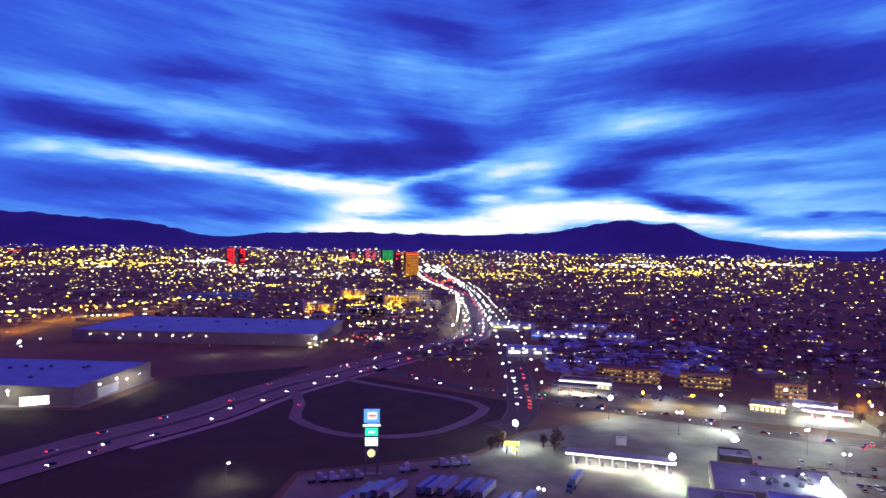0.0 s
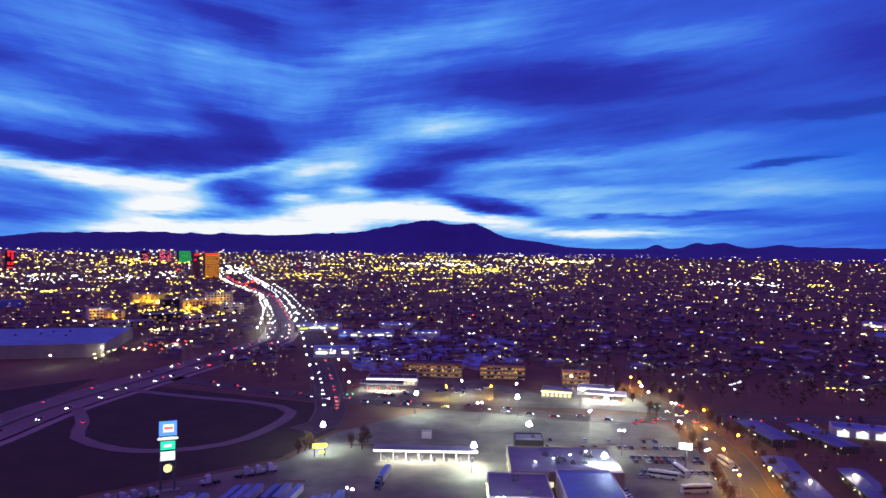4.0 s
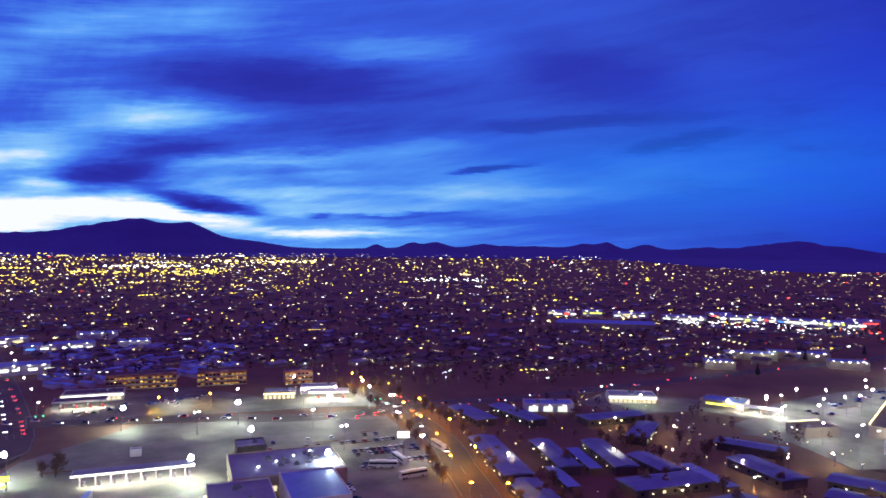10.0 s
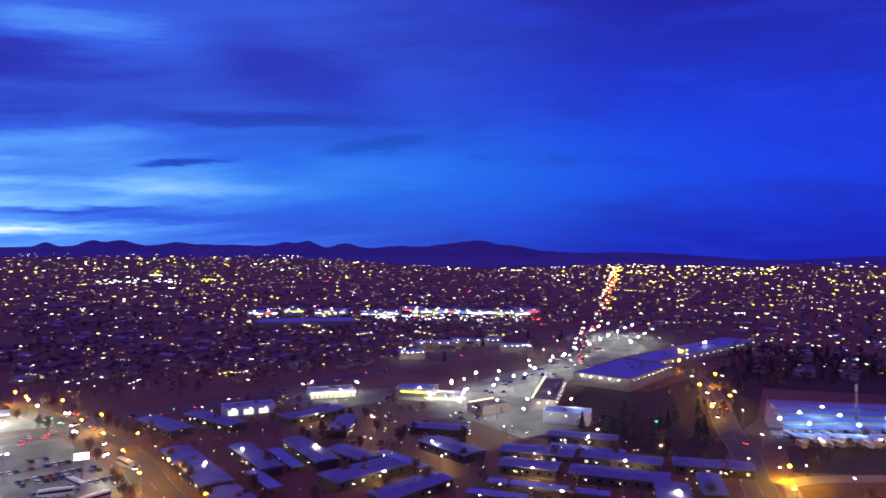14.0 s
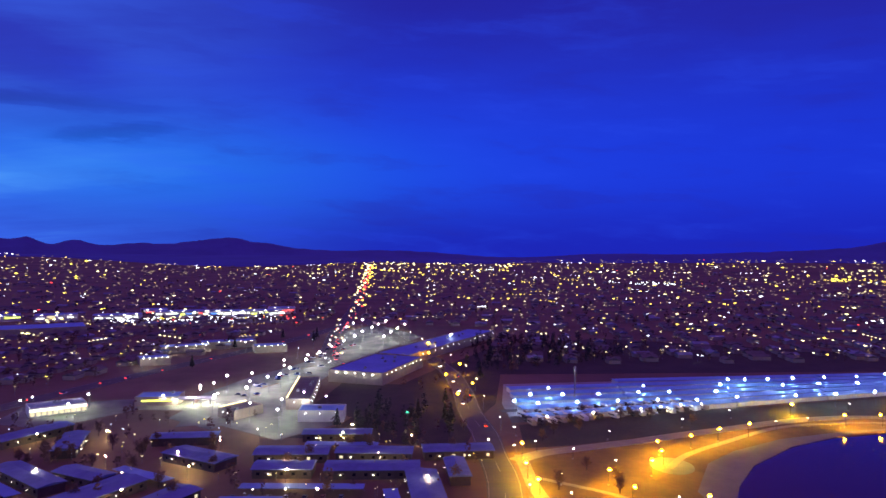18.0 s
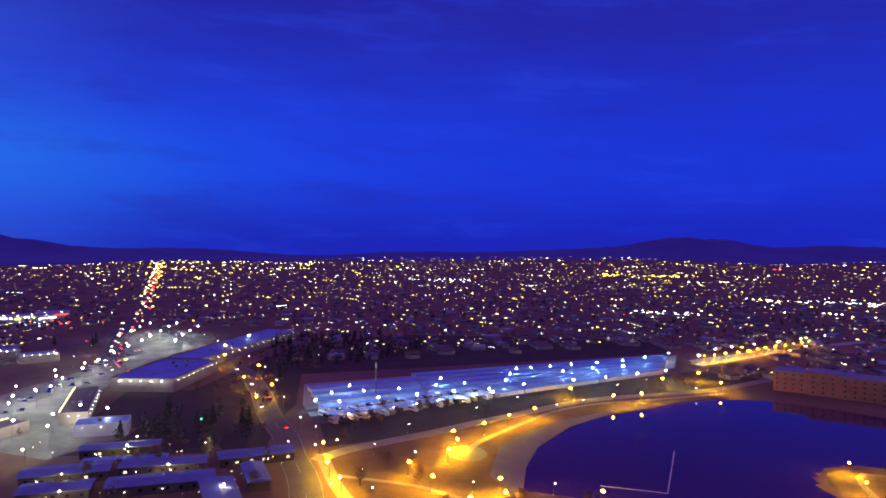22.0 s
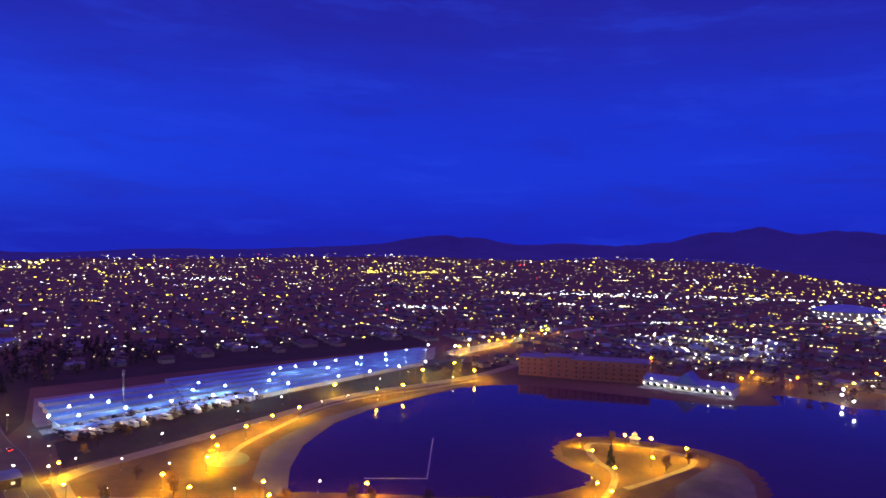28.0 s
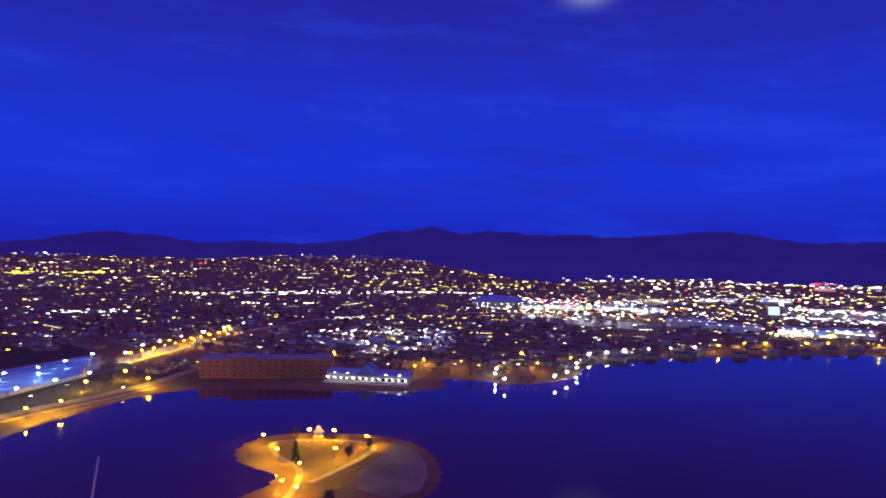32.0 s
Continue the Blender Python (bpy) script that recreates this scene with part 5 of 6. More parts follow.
names = ("white", "silver", "black", "red", "blue", "tan")
parked = [car(p_, n + " car parked on the asphalt lot") for p_, n in zip(PAINTS, names)]
spots = []
rnd = random.Random(5)
for v in (286, 297, 303, 318, 324, 340):
    for u in range(78, 122, 3):
        x, y = ts(u, v + 10)
        if rnd.random() < 0.8 and inside(x, y, [(165, 268), (166, 352), (232, 346), (200, 262)]):
            spots.append((x, y, TS + 90 + rnd.uniform(-4, 4)))
for i in range(26):
    spots.append((*ts(30 + i * 3.0, 350 + (i % 2) * 12), TS + 90) if rnd.random() < 0.4 else (*ts(66, 262 + i * 3), TS))
for i in range(40):
    spots.append((rnd.uniform(440, 700), rnd.choice((176, 184, 192, 198)) + rnd.uniform(-2, 2), 90))
for i in range(26):
    spots.append((rnd.uniform(85, 165), rnd.uniform(452, 470), rnd.choice((-18, 72))))
for a0, b0, a1, b1 in ((262, 122, 270, 72), (246, 120, 250, 98), (250, 206, 258, 220), (226, 196, 236, 216), (342, 112, 346, 78)):
    for i in range(7):
        t = (i + 0.5) / 7
        spots.append((a0 + (a1 - a0) * t, b0 + (b1 - b0) * t, math.degrees(math.atan2(b1 - b0, a1 - a0)) + 90))
place_all(parked, [f for f in spots if math.hypot(f[0], f[1]) < 430])
remote = [car(p_, n + " car parked far off", False, "parked cars", True) for p_, n in zip(PAINTS, names)]
place_all(remote, [f for f in spots if math.hypot(f[0], f[1]) >= 430])


def heading(line, i):
    (x0, y0), (x1, y1) = line[max(0, i - 1)], line[min(len(line) - 1, i + 1)]
    return math.degrees(math.atan2(y1 - y0, x1 - x0))


def traffic(line, idx, off, back=False):
    sh_ = shifted(line, off)
    return [(*sh_[i], heading(line, i) + (180 if back else 0)) for i in idx if i < len(line)]


moving = [car(p_, n + " car on the road with lit lamps", True, "cars on the roads") for p_, n in zip(PAINTS, names)]
flow = traffic(WEST, [18, 21, 27, 30, 38, 42, 47, 50, 52, 57, 60, 62, 66, 70, 73], -3, False) + traffic(EAST, [14, 19, 23, 25, 28, 31, 35, 37, 40, 44, 46, 49, 53, 55, 58, 61, 64, 67, 70, 72, 75, 78], 2, True)
flow += traffic(WEST, [24, 34, 45, 54, 59, 64, 69], 4) + traffic(EAST, [17, 26, 33, 42, 51, 56, 65, 74], -4, True)
flow += traffic(LOOP, [3, 26, 28, 30, 32, 36], 0, True) + traffic(CROSS, [5, 7, 9, 11, 12, 14, 15, 16, 17, 18, 20, 21, 22, 23, 25, 27, 30, 33, 38, 42, 47], 3) + traffic(CROSS, [4, 6, 10, 13, 16, 19, 21, 24, 28, 35, 40], -4, True)
flow += traffic(FRONTAGE, [4, 5, 6, 7, 9, 10, 12, 13, 15, 18, 22], 4) + traffic(FRONTAGE, [5, 7, 8, 9, 11, 12, 14, 17, 20, 25], -4, True) + traffic(ORANGE, [4, 9, 13], 3) + traffic(ORANGE, [6, 7], -4, True)
flow += traffic(AVENUE, [8, 16, 19, 22, 27], -3, True) + traffic(AVENUE, [12, 18, 24], 3) + traffic(REDAVE, [1, 2, 3, 5, 6, 8, 9, 10, 12, 14, 15, 17, 20, 23, 26, 30, 34], 4) + traffic(REDAVE, [2, 4, 7, 9, 11, 13, 16, 19, 22, 25, 29, 33], -4, True)
flow += [(218, 356, 62), (222.5, 357.5, 60), (227, 352, 64), (231, 356, 60), (214, 351, 66)]
place_all(moving, [f for f in flow if math.hypot(f[0], f[1]) < 430])
distant = [car(p_, n + " car far off with lit lamps", True, "cars on the roads", True) for p_, n in zip(PAINTS, names)]
place_all(distant, [f for f in flow if math.hypot(f[0], f[1]) >= 430])


def wheels(ob, xs, half):
    for x in xs:
        for y in (-half, half):
            part("wheel", Mesh().tube((x, y - 0.16, 0.5), (x, y + 0.16, 0.5), 0.5, 0.5, 10), RUBBER, ob)


def tractor(paint_, label):
    ob = thing("truck_tractor", label, "truck", "parked truck tractors")
    part("cab", Mesh().box(0.3, 0, 1.0, 2.4, 2.4, 2.5, 0, 0.93), paint_, ob)
    part("hood", Mesh().box(2.4, 0, 0.9, 1.9, 1.9, 1.2, 0, 0.9), paint_, ob)
    part("fairing", Mesh().box(0.1, 0, 3.5, 1.9, 2.1, 0.6, 0, 0.8), paint_, ob)
    part("windscreen", Mesh().box(1.48, 0, 2.3, 0.14, 2.0, 0.8), GLASS, ob)
    part("chassis", Mesh().box(-2.0, 0, 0.6, 6.2, 1.0, 0.4), DARKSTEEL, ob)
    part("exhaust", Mesh().tube((-1.1, 0.9, 1), (-1.1, 0.9, 3.9), 0.1, 0.1, 6).tube((-1.1, -0.9, 1), (-1.1, -0.9, 3.9), 0.1, 0.1, 6), STEEL, ob)
    wheels(ob, (2.4, -2.6, -4.0), 1.05)
    return ob


def trailer(paint_, label, length=15.5):
    ob = thing("box_trailer", label, "trailer", "parked trailers")
    part("box", Mesh().box(0, 0, 1.15, length, 2.55, 2.8), paint_, ob)
    part("roof", Mesh().box(0, 0, 3.954, length - 0.1, 2.45, 0.05), METALROOF, ob)
    part("rail", Mesh().box(0, 0, 0.95, length, 2.3, 0.2), DARKSTEEL, ob)
    part("rear_door", Mesh().box(-length / 2 - 0.04, -0.62, 1.25, 0.06, 1.2, 2.6).box(-length / 2 - 0.04, 0.62, 1.25, 0.06, 1.2, 2.6), STEEL, ob)
    part("landing_gear", Mesh().box(length / 2 - 3, 0.8, 0, 0.2, 0.2, 1).box(length / 2 - 3, -0.8, 0, 0.2, 0.2, 1), DARKSTEEL, ob)
    wheels(ob, (-length / 2 + 1.2, -length / 2 + 2.5), 1.05)
    return ob


place_all([tractor(PAINTS[0], "white truck tractor parked without a trailer"), tractor(TRAILER, "pale truck tractor parked without a trailer")],
          [(-50, 289, 20), (-45, 290, 20), (-41, 292, 20), (-35, 293, 30), (-14, 304, 200), (1, 311, 15), (6, 312, 15), (11, 314, 15)])
rows = [(-30, 272), (-26, 274), (-22, 277), (-17, 275), (-5, 281), (-1, 281), (3.5, 281), (10, 279), (14.5, 279), (19, 277), (23.5, 262), (28, 263), (-36, 262), (34, 266)]
place_all([trailer(TRAILER, "white box trailer parked in a row"), trailer(METALROOF, "grey box trailer parked in a row")], [(x, y, 66) for x, y in rows])
place_all([trailer(PAINTS[0], "white trailer beside the fuel lanes")], [(58, 293, 66)])
place_all([tractor(PAINTS[4], "dark blue truck tractor hitched to a trailer")], [(53.5, 282.5, 246)])


def coach(label):
    ob = thing("coach", label, "bus", "parked coaches")
    part("body", Mesh().box(0, 0, 0.4, 13, 2.5, 3.0, 0, 0.97), PAINTS[0], ob)
    part("window_band", Mesh().box(0, 0, 1.9, 12.4, 2.52, 0.9), GLASS, ob)
    part("roof_pod", Mesh().box(-1, 0, 3.4, 5, 1.8, 0.25), WHITEWALL, ob)
    part("headlight", Mesh().box(6.5, 0.8, 0.8, 0.1, 0.4, 0.25).box(6.5, -0.8, 0.8, 0.1, 0.4, 0.25), GLASS, ob)
    wheels(ob, (4.2, -3.8, -5.1), 1.1)
    return ob


place_all([coach("white coach with a dark window band on the lot")], [(187, 268, 80), (179, 246, -8), (215, 274, 76), (176, 265, -38)])


def camper(paint_, label):
    ob = thing("camper", label, "camper", "stored campers")
    part("body", Mesh().box(0, 0, 0.7, 8, 2.5, 2.5, 0, 0.96), paint_, ob)
    part("window", Mesh().box(0.5, 0, 1.9, 5, 2.53, 0.6), GLASS, ob)
    part("roof_unit", Mesh().box(0, 0, 3.2, 1.2, 0.9, 0.3), WHITEWALL, ob)
    wheels(ob, (-1, 0.2), 1.05)
    return ob


vans = []
for i in range(56):
    t = (i // 3) / 18.7
    vans.append((404 + 60 * t + (i % 3) * 9 - 6 + rnd.uniform(-1, 1), 2 - 112 * t + rnd.uniform(-2, 2) + (i % 3) * 3, 28 + rnd.uniform(-12, 12)))
lamps("camper row lamps", [(404 + 7.5 * i, -8 - 14 * i) for i in range(8)], 4, COURT, 0.3, 1, DARKSTEEL, "low warm lamp among the stored campers")
place_all([camper(STUCCO, "tan camper stored in a row beside the yard"), camper(DARKWALL, "brown camper parked beside the yard"), camper(WHITEWALL, "pale camper parked beside the yard")], vans)


# ---- trees ----
def clumps(m, x, y, z, r, h, n, rng, size):
    for _ in range(n):
        a, u = rng.uniform(0, 6.283), rng.random() ** 0.5
        k = rng.random()
        w = r * u * (1 - 0.35 * k)
        px, py, pz = x + w * math.cos(a), y + w * math.sin(a), z + h * k
        s = size * rng.uniform(0.6, 1.3)
        d = Vector((rng.uniform(-1, 1), rng.uniform(-1, 1), rng.uniform(-0.4, 1))).normalized()
        e = d.orthogonal().normalized() * s
        g = d.cross(e)
        m.add([(px + e.x, py + e.y, pz + e.z), (px + g.x, py + g.y, pz + g.z), (px - e.x, py - e.y, pz - e.z), (px - g.x, py - g.y, pz - g.z)], [(0, 1, 2, 3)])


def bare_tree(seed, h=7.0):
    rng = random.Random(seed)
    ob = thing("tree", "bare winter tree with a thin brown crown", "tree", "bare trees")
    trunk = Mesh().tube((0, 0, -0.2), (0.1, 0, h * 0.4), 0.22, 0.15, 7)
    crown = Mesh()
    for k in range(12):
        a = k * 2.4 + rng.uniform(-0.4, 0.4)
        z0 = h * (0.22 + 0.04 * k)
        w = h * rng.uniform(0.20, 0.34) * (1.15 - k * 0.05)
        end = Vector((math.cos(a) * w, math.sin(a) * w, z0 + h * rng.uniform(0.18, 0.34)))
        root = Vector((0.05, 0, z0))
        trunk.tube(root, end, 0.09, 0.03, 5)
        for q in (0.45, 0.75, 1.0):
            p = root.lerp(end, q)
            clumps(crown, p.x, p.y, p.z - h * 0.07, h * 0.11, h * 0.2, 13, rng, 0.22)
    clumps(crown, 0, 0, h * 0.5, h * 0.2, h * 0.45, 60, rng, 0.24)
    part("trunk", trunk, BARK, ob)
    part("crown", crown, TWIG, ob)
    return ob


def conifer(seed, h=11.0):
    rng = random.Random(seed)
    ob = thing("conifer", "dark evergreen tree with ragged tiers", "tree", "evergreen trees")
    part("trunk", Mesh().tube((0, 0, -0.2), (0, 0, h * 0.9), 0.26, 0.05, 7), BARK, ob)
    crown = Mesh()
    for k in range(11):
        t = k / 11
        clumps(crown, 0, 0, h * (0.12 + 0.8 * t), h * 0.21 * (1 - t) + 0.2, h * 0.12, int(44 * (1 - t)) + 8, rng, 0.42)
    part("crown", crown, LEAF, ob)
    return ob


trees = []
for i in range(44):
    x, y = rnd.uniform(225, 440), rnd.uniform(-150, 2)
    trees.append((x, y, rnd.uniform(0, 360)))
for i in range(60):
    x, y = rnd.uniform(190, 345), rnd.uniform(15, 250)
    trees.append((x, y, rnd.uniform(0, 360)))
for i in range(40):
    t = i / 40
    side = shifted(ORANGE, rnd.choice((-13, 13)))
    trees.append((*side[int(t * (len(side) - 1))], i * 50))
trees += [(rnd.uniform(20, 60), rnd.uniform(336, 352), i * 40) for i in range(9)]
trees += [(rnd.uniform(190, 285), rnd.uniform(-262, -172), i * 70) for i in range(9)]
roads_ = [ORANGE, AVENUE, PARKROAD]


def clear(x, y, gap=9.0):
    return shore_distance(x, y) > 4 and all(min(math.hypot(x - a, y - b) for a, b in line) > gap for line in roads_)


BARE = [[(277, -66), (300, -60), (341, -74), (370, -96), (400, -131), (422, -170), (440, -214), (450, -250), (420, -260), (270, -120)], [(222, -215), (236, -276), (190, -280), (160, -200), (205, -200)]]
ok = [t for t in trees if clear(t[0], t[1]) and not any(inside(t[0], t[1], b) for b in BARE)]
place_all([bare_tree(3), bare_tree(4, 8.5), bare_tree(8, 6.0)], ok)
conifers = [(245, -218, 0)] + [(rnd.uniform(330, 420), rnd.uniform(40, 110), i * 40) for i in range(4)] + [(rnd.uniform(420, 620), rnd.uniform(30, 70), i * 70) for i in range(5)] + [(rnd.uniform(500, 800), rnd.uniform(230, 330), i * 30) for i in range(6)]
place_all([conifer(1), conifer(2, 13.0)], [c for c in conifers if clear(c[0], c[1])])

# ---- the far town ----
rng = random.Random(11)
KEEP = [[(-62, 200), (-62, 420), (60, 540), (250, 540), (250, 200)], [(180, 0), (180, 270), (470, 330), (900, 260), (900, 60), (450, 20)], [(380, 30), (440, -110), (560, -420), (680, -330), (610, 30)],
        [(-480, 380), (-480, 820), (-100, 820), (-60, 540), (-180, 380)], [(-420, 0), (-420, 300), (-60, 300), (60, 0)], [(300, -300), (480, -300), (480, -420), (300, -420)]]
PARK = [(215, -300), (215, 10), (400, 10), (470, -130), (480, -300)]


def open_land(x, y):
    if inside(x, y, LAKE) or inside(x, y, PARK) or any(inside(x, y, k) for k in KEEP):
        return False
    for line in (WEST, FRONTAGE, CROSS, REDAVE, LOOP):
        if min(math.hypot(x - a, y - b) for a, b in line[::2]) < 24:
            return False
    return True


walls, roofs, pale_roofs, crowns = Mesh(), Mesh(), Mesh(), Mesh()
count = 0
while count < 2900:
    a = rng.uniform(-34, 176)
    e = rng.uniform(1.9, 9.6)
    r = 100 / math.tan(radians(e))
    x, y = polar(a, r)
    gx_, gy2 = round(x / 21) * 21, round(y / 34) * 34
    x, y = gx_ + rng.uniform(-3, 3), gy2 + rng.uniform(-3, 3)
    if not open_land(x, y) or math.hypot(x, y) < 430:
        continue
    z = rise(x, y)
    t = rng.choice((0, math.pi / 2)) + 0.12
    w, d = rng.uniform(11, 17), rng.uniform(8, 11)
    walls.box(x, y, z - 1, w, d, 4.2, t)
    (pale_roofs if rng.random() < 0.22 else roofs).gable(x, y, z + 3.2, w, d, rng.uniform(1.6, 2.6), t)
    count += 1
tagged(new("houses_walls", walls.make("houses_walls", STUCCO)), "rows of low houses across the dark town", "houses", "", "stuff")
tagged(new("houses_roofs", roofs.make("houses_roofs", ROOFD)), "gabled shingle roofs of the town's houses", "house roofs", "", "stuff")
tagged(new("houses_pale_roofs", pale_roofs.make("houses_pale_roofs", ROOF)), "lighter grey roofs among the town's houses", "house roofs", "", "stuff")
for _ in range(2600):
    a = rng.uniform(-34, 176)
    e = rng.uniform(2.0, 11.5)
    r = 100 / math.tan(radians(e))
    x, y = polar(a, r)
    if not open_land(x, y):
        continue
    z, h = rise(x, y), rng.uniform(4.5, 10)
    near_ = r < 900
    crowns.tube((x, y, z), (x, y, z + h * 0.5), 0.2, 0.12, 4)
    clumps(crowns, x, y, z + h * 0.25, h * 0.34, h * 0.75, 26 if near_ else 12, rng, h * (0.10 if near_ else 0.17))
for _ in range(420):
    x, y = rng.uniform(185, 800), rng.uniform(-80, 345)
    if inside(x, y, [(400, 40), (480, 96), (590, 84), (780, 40), (720, -80), (620, -70), (540, 40), (440, 36)]):
        h = rng.uniform(5, 10)
        crowns.tube((x, y, 0), (x, y, h * 0.5), 0.2, 0.12, 4)
        clumps(crowns, x, y, h * 0.25, h * 0.34, h * 0.75, 24, rng, h * 0.11)
    if inside(x, y, [(190, 150), (190, 250), (262, 345), (345, 325), (385, 260), (400, 100), (380, 20), (250, 20)]) and min(math.hypot(x - a, y - b) for a, b in ORANGE) > 16:
        h = rng.uniform(4, 8.5)
        crowns.tube((x, y, 0), (x, y, h * 0.5), 0.2, 0.12, 4)
        clumps(crowns, x, y, h * 0.25, h * 0.34, h * 0.75, 26, rng, h * 0.10)
belts = Mesh()
for _ in range(520):
    x, y = rng.uniform(330, 800), rng.uniform(-110, 112)
    if (inside(x, y, [(540, 30), (600, 62), (780, 60), (790, -60), (660, -100), (620, -40)]) or inside(x, y, [(340, 60), (372, 108), (440, 92), (420, 48), (372, 42)])) and min(math.hypot(x - a, y - b) for a, b in AVENUE) > 12:
        h = rng.uniform(6, 13)
        belts.tube((x, y, 0), (x, y, h * 0.5), 0.22, 0.12, 4)
        clumps(belts, x, y, h * 0.12, h * 0.24, h * 0.5, 64, rng, h * 0.045)
        clumps(belts, x, y, h * 0.5, h * 0.15, h * 0.5, 44, rng, h * 0.035)
tagged(new("tree_belt", belts.make("tree_belt", LEAF)), "dark ragged belt of evergreen trees behind the yard", "trees", "", "stuff")
tagged(new("town_trees", crowns.make("town_trees", TWIG)), "bare trees spread among the houses", "trees", "", "stuff")


# ---- stores and halls farther out ----
def store(a, r, w, d, h, wall, roof, front, n, label, turn=0.0, lit=0.0, lamp=None):
    """A hall whose lit front is turned to face the camera."""
    x, y = polar(a, r)
    ob = block("store", label, "building", x, y, w, d, h, -a + turn, wall, roof, "", 0.6, 0)
    if front:
        x = -w / 2 + 2
        while x < w / 2 - 4:
            q = 3 + 7 * noise.random()
            tall = h * (0.12 + 0.2 * noise.random())
            part("lit_sign", Mesh().box(x + q / 2, -d / 2 - 0.3, h * (0.4 + 0.2 * noise.random()), q, 0.4, tall), front if noise.random() < 0.75 else SHOPS[int(noise.random() * 4)], ob, "glowing shop front")
            x += q + 1 + 5 * noise.random()
    if lit:
        facade(ob, -w / 2, -d / 2, w / 2, -d / 2, 0.5, max(1, int(h / 4)), 4, max(4, w / 8), 2.4, 1.8, lit, True, HOTELGLOW)
    if n:
        wall_packs(ob, -w / 2, -d / 2 - 1.5, w / 2, -d / 2 - 1.5, h + 0.8, n, lamp or PACK, 0.6)
    return ob


SHOPS = [WINDOWPALE, SIGNRED, SIGNYELLOW, SIGNBLUE]
store(51.5, 900, 120, 50, 9, STUCCO, METALROOF, None, 0, "wide flat-roofed store among dark houses")
for a, r, w, f in ((48, 1060, 40, SIGNWHITE), (50.5, 1080, 30, SIGNYELLOW), (53.5, 1060, 50, SIGNWHITE), (57.5, 1030, 60, SIGNWHITE), (60, 1100, 36, SIGNRED), (62.5, 1060, 90, SIGNWHITE), (66.5, 1050, 110, SIGNWHITE), (69.5, 1090, 40, SIGNRED)):
    store(a, r, w, 26, 8, WHITEWALL, METALROOF, f, int(w / 14), "shopping centre hall with a glowing front", lamp=WALLFLOOD)
lot("centre_lot", [polar(56, 1015), polar(70, 1000), polar(70, 950), (polar(56, 960))], LOT, "lit car park before the shopping centre", 0.08)
for a, r, w in ((62.2, 705, 44), (65.4, 728, 52), (68.6, 690, 30), (60.0, 640, 24)):
    store(a, r, w, 20, 6, STUCCO, METALROOF, None, 5, "low shop hall with wall lamps by the shopping avenue", 8, 0.0, PACK)
lamps("shop row lamps", [polar(a, r) for a, r in ((61, 680), (63.6, 690), (66.8, 690), (69.6, 670), (59.2, 620), (70.8, 640), (72, 700))], 9, FLOODSOFT, 0.3, 1, None, "white lamp before the low shop halls")
for a, r, w, h, wall, lit in ((-10.5, 1020, 26, 14, WHITEWALL, 0.1), (-9.4, 1000, 22, 12, STUCCO, 0.3), (-7.2, 1240, 50, 18, STUCCO, 0.8), (-5.4, 1180, 34, 12, DARKWALL, 0.3), (-3.8, 1130, 40, 16, STUCCO, 0.5),
                              (-2.0, 1200, 40, 20, WHITEWALL, 0.2), (-1.0, 1080, 30, 12, WHITEWALL, 0.4), (-6.2, 960, 46, 10, DARKWALL, 0.5), (-3.4, 930, 40, 9, STUCCO, 0.4), (-8.6, 900, 60, 8, STUCCO, 0.2), (-13, 1400, 80, 10, STUCCO, 0.1), (-18, 1250, 120, 10, METALROOF, 0.0), (-25, 1350, 140, 10, STUCCO, 0.1)):
    store(a, r, w, 22, h, wall, ROOF, None, 3 if lit > 0.3 else 1, "mid-rise block with scattered golden windows", 10, lit, PORCH if lit > 0.4 else PACK)
lamps("hotel court lamps", [polar(a, r) for a, r in ((-7.9, 1222), (-7.5, 1222), (-7.0, 1224), (-6.5, 1226), (-10.7, 1000), (-9.5, 985), (-4.2, 1112), (-3.4, 1112), (-1.8, 1180))], 6, SODIUM, 0.8, 1, None, "golden lamp washing a hotel front")
lamps("depot sodium lamps", [polar(a, r) for a, r in ((-29.2, 960), (-28.2, 985), (-27.4, 1005), (-27.0, 960), (-26.4, 990), (-25.6, 1000), (-24.6, 1010), (-30.4, 900), (-23.2, 1040), (-31.8, 860), (-20, 1150), (-17, 1290), (-15, 1480), (-12.4, 1500))], 12, SODIUM, 1.0, 1, None, "sodium mast in a far depot")
for a, r, w, f in ((7.2, 640, 40, SIGNWHITE), (9.6, 760, 60, SIGNWHITE), (5.9, 830, 50, SIGNWHITE), (12, 840, 40, None), (14.5, 760, 30, None)):
    store(a, r, w, 24, 7, WHITEWALL, METALROOF, f, 4, "pale hall beside the frontage avenue", 0, 0.0, PACK)
# mobile homes and workshops north of the station: many flat pale roofs
sheds, shed_roofs = Mesh(), Mesh()
for i in range(150):
    a, r = rng.uniform(8.5, 22), rng.uniform(540, 760)
    x, y = polar(a, r)
    if open_land(x, y):
        t = rng.choice((0.3, 0.3 + math.pi / 2))
        sheds.box(x, y, -0.3, 15, 5, 3.3, t)
        shed_roofs.gable(x, y, 3.0, 15, 5, 0.7, t, 0.2)
tagged(new("mobile_homes", sheds.make("mobile_homes", WHITEWALL)), "rows of pale mobile homes in the dusk", "mobile homes", "", "stuff")
tagged(new("mobile_home_roofs", shed_roofs.make("mobile_home_roofs", METALROOF)), "pale metal roofs of the mobile homes", "roofs", "", "stuff")
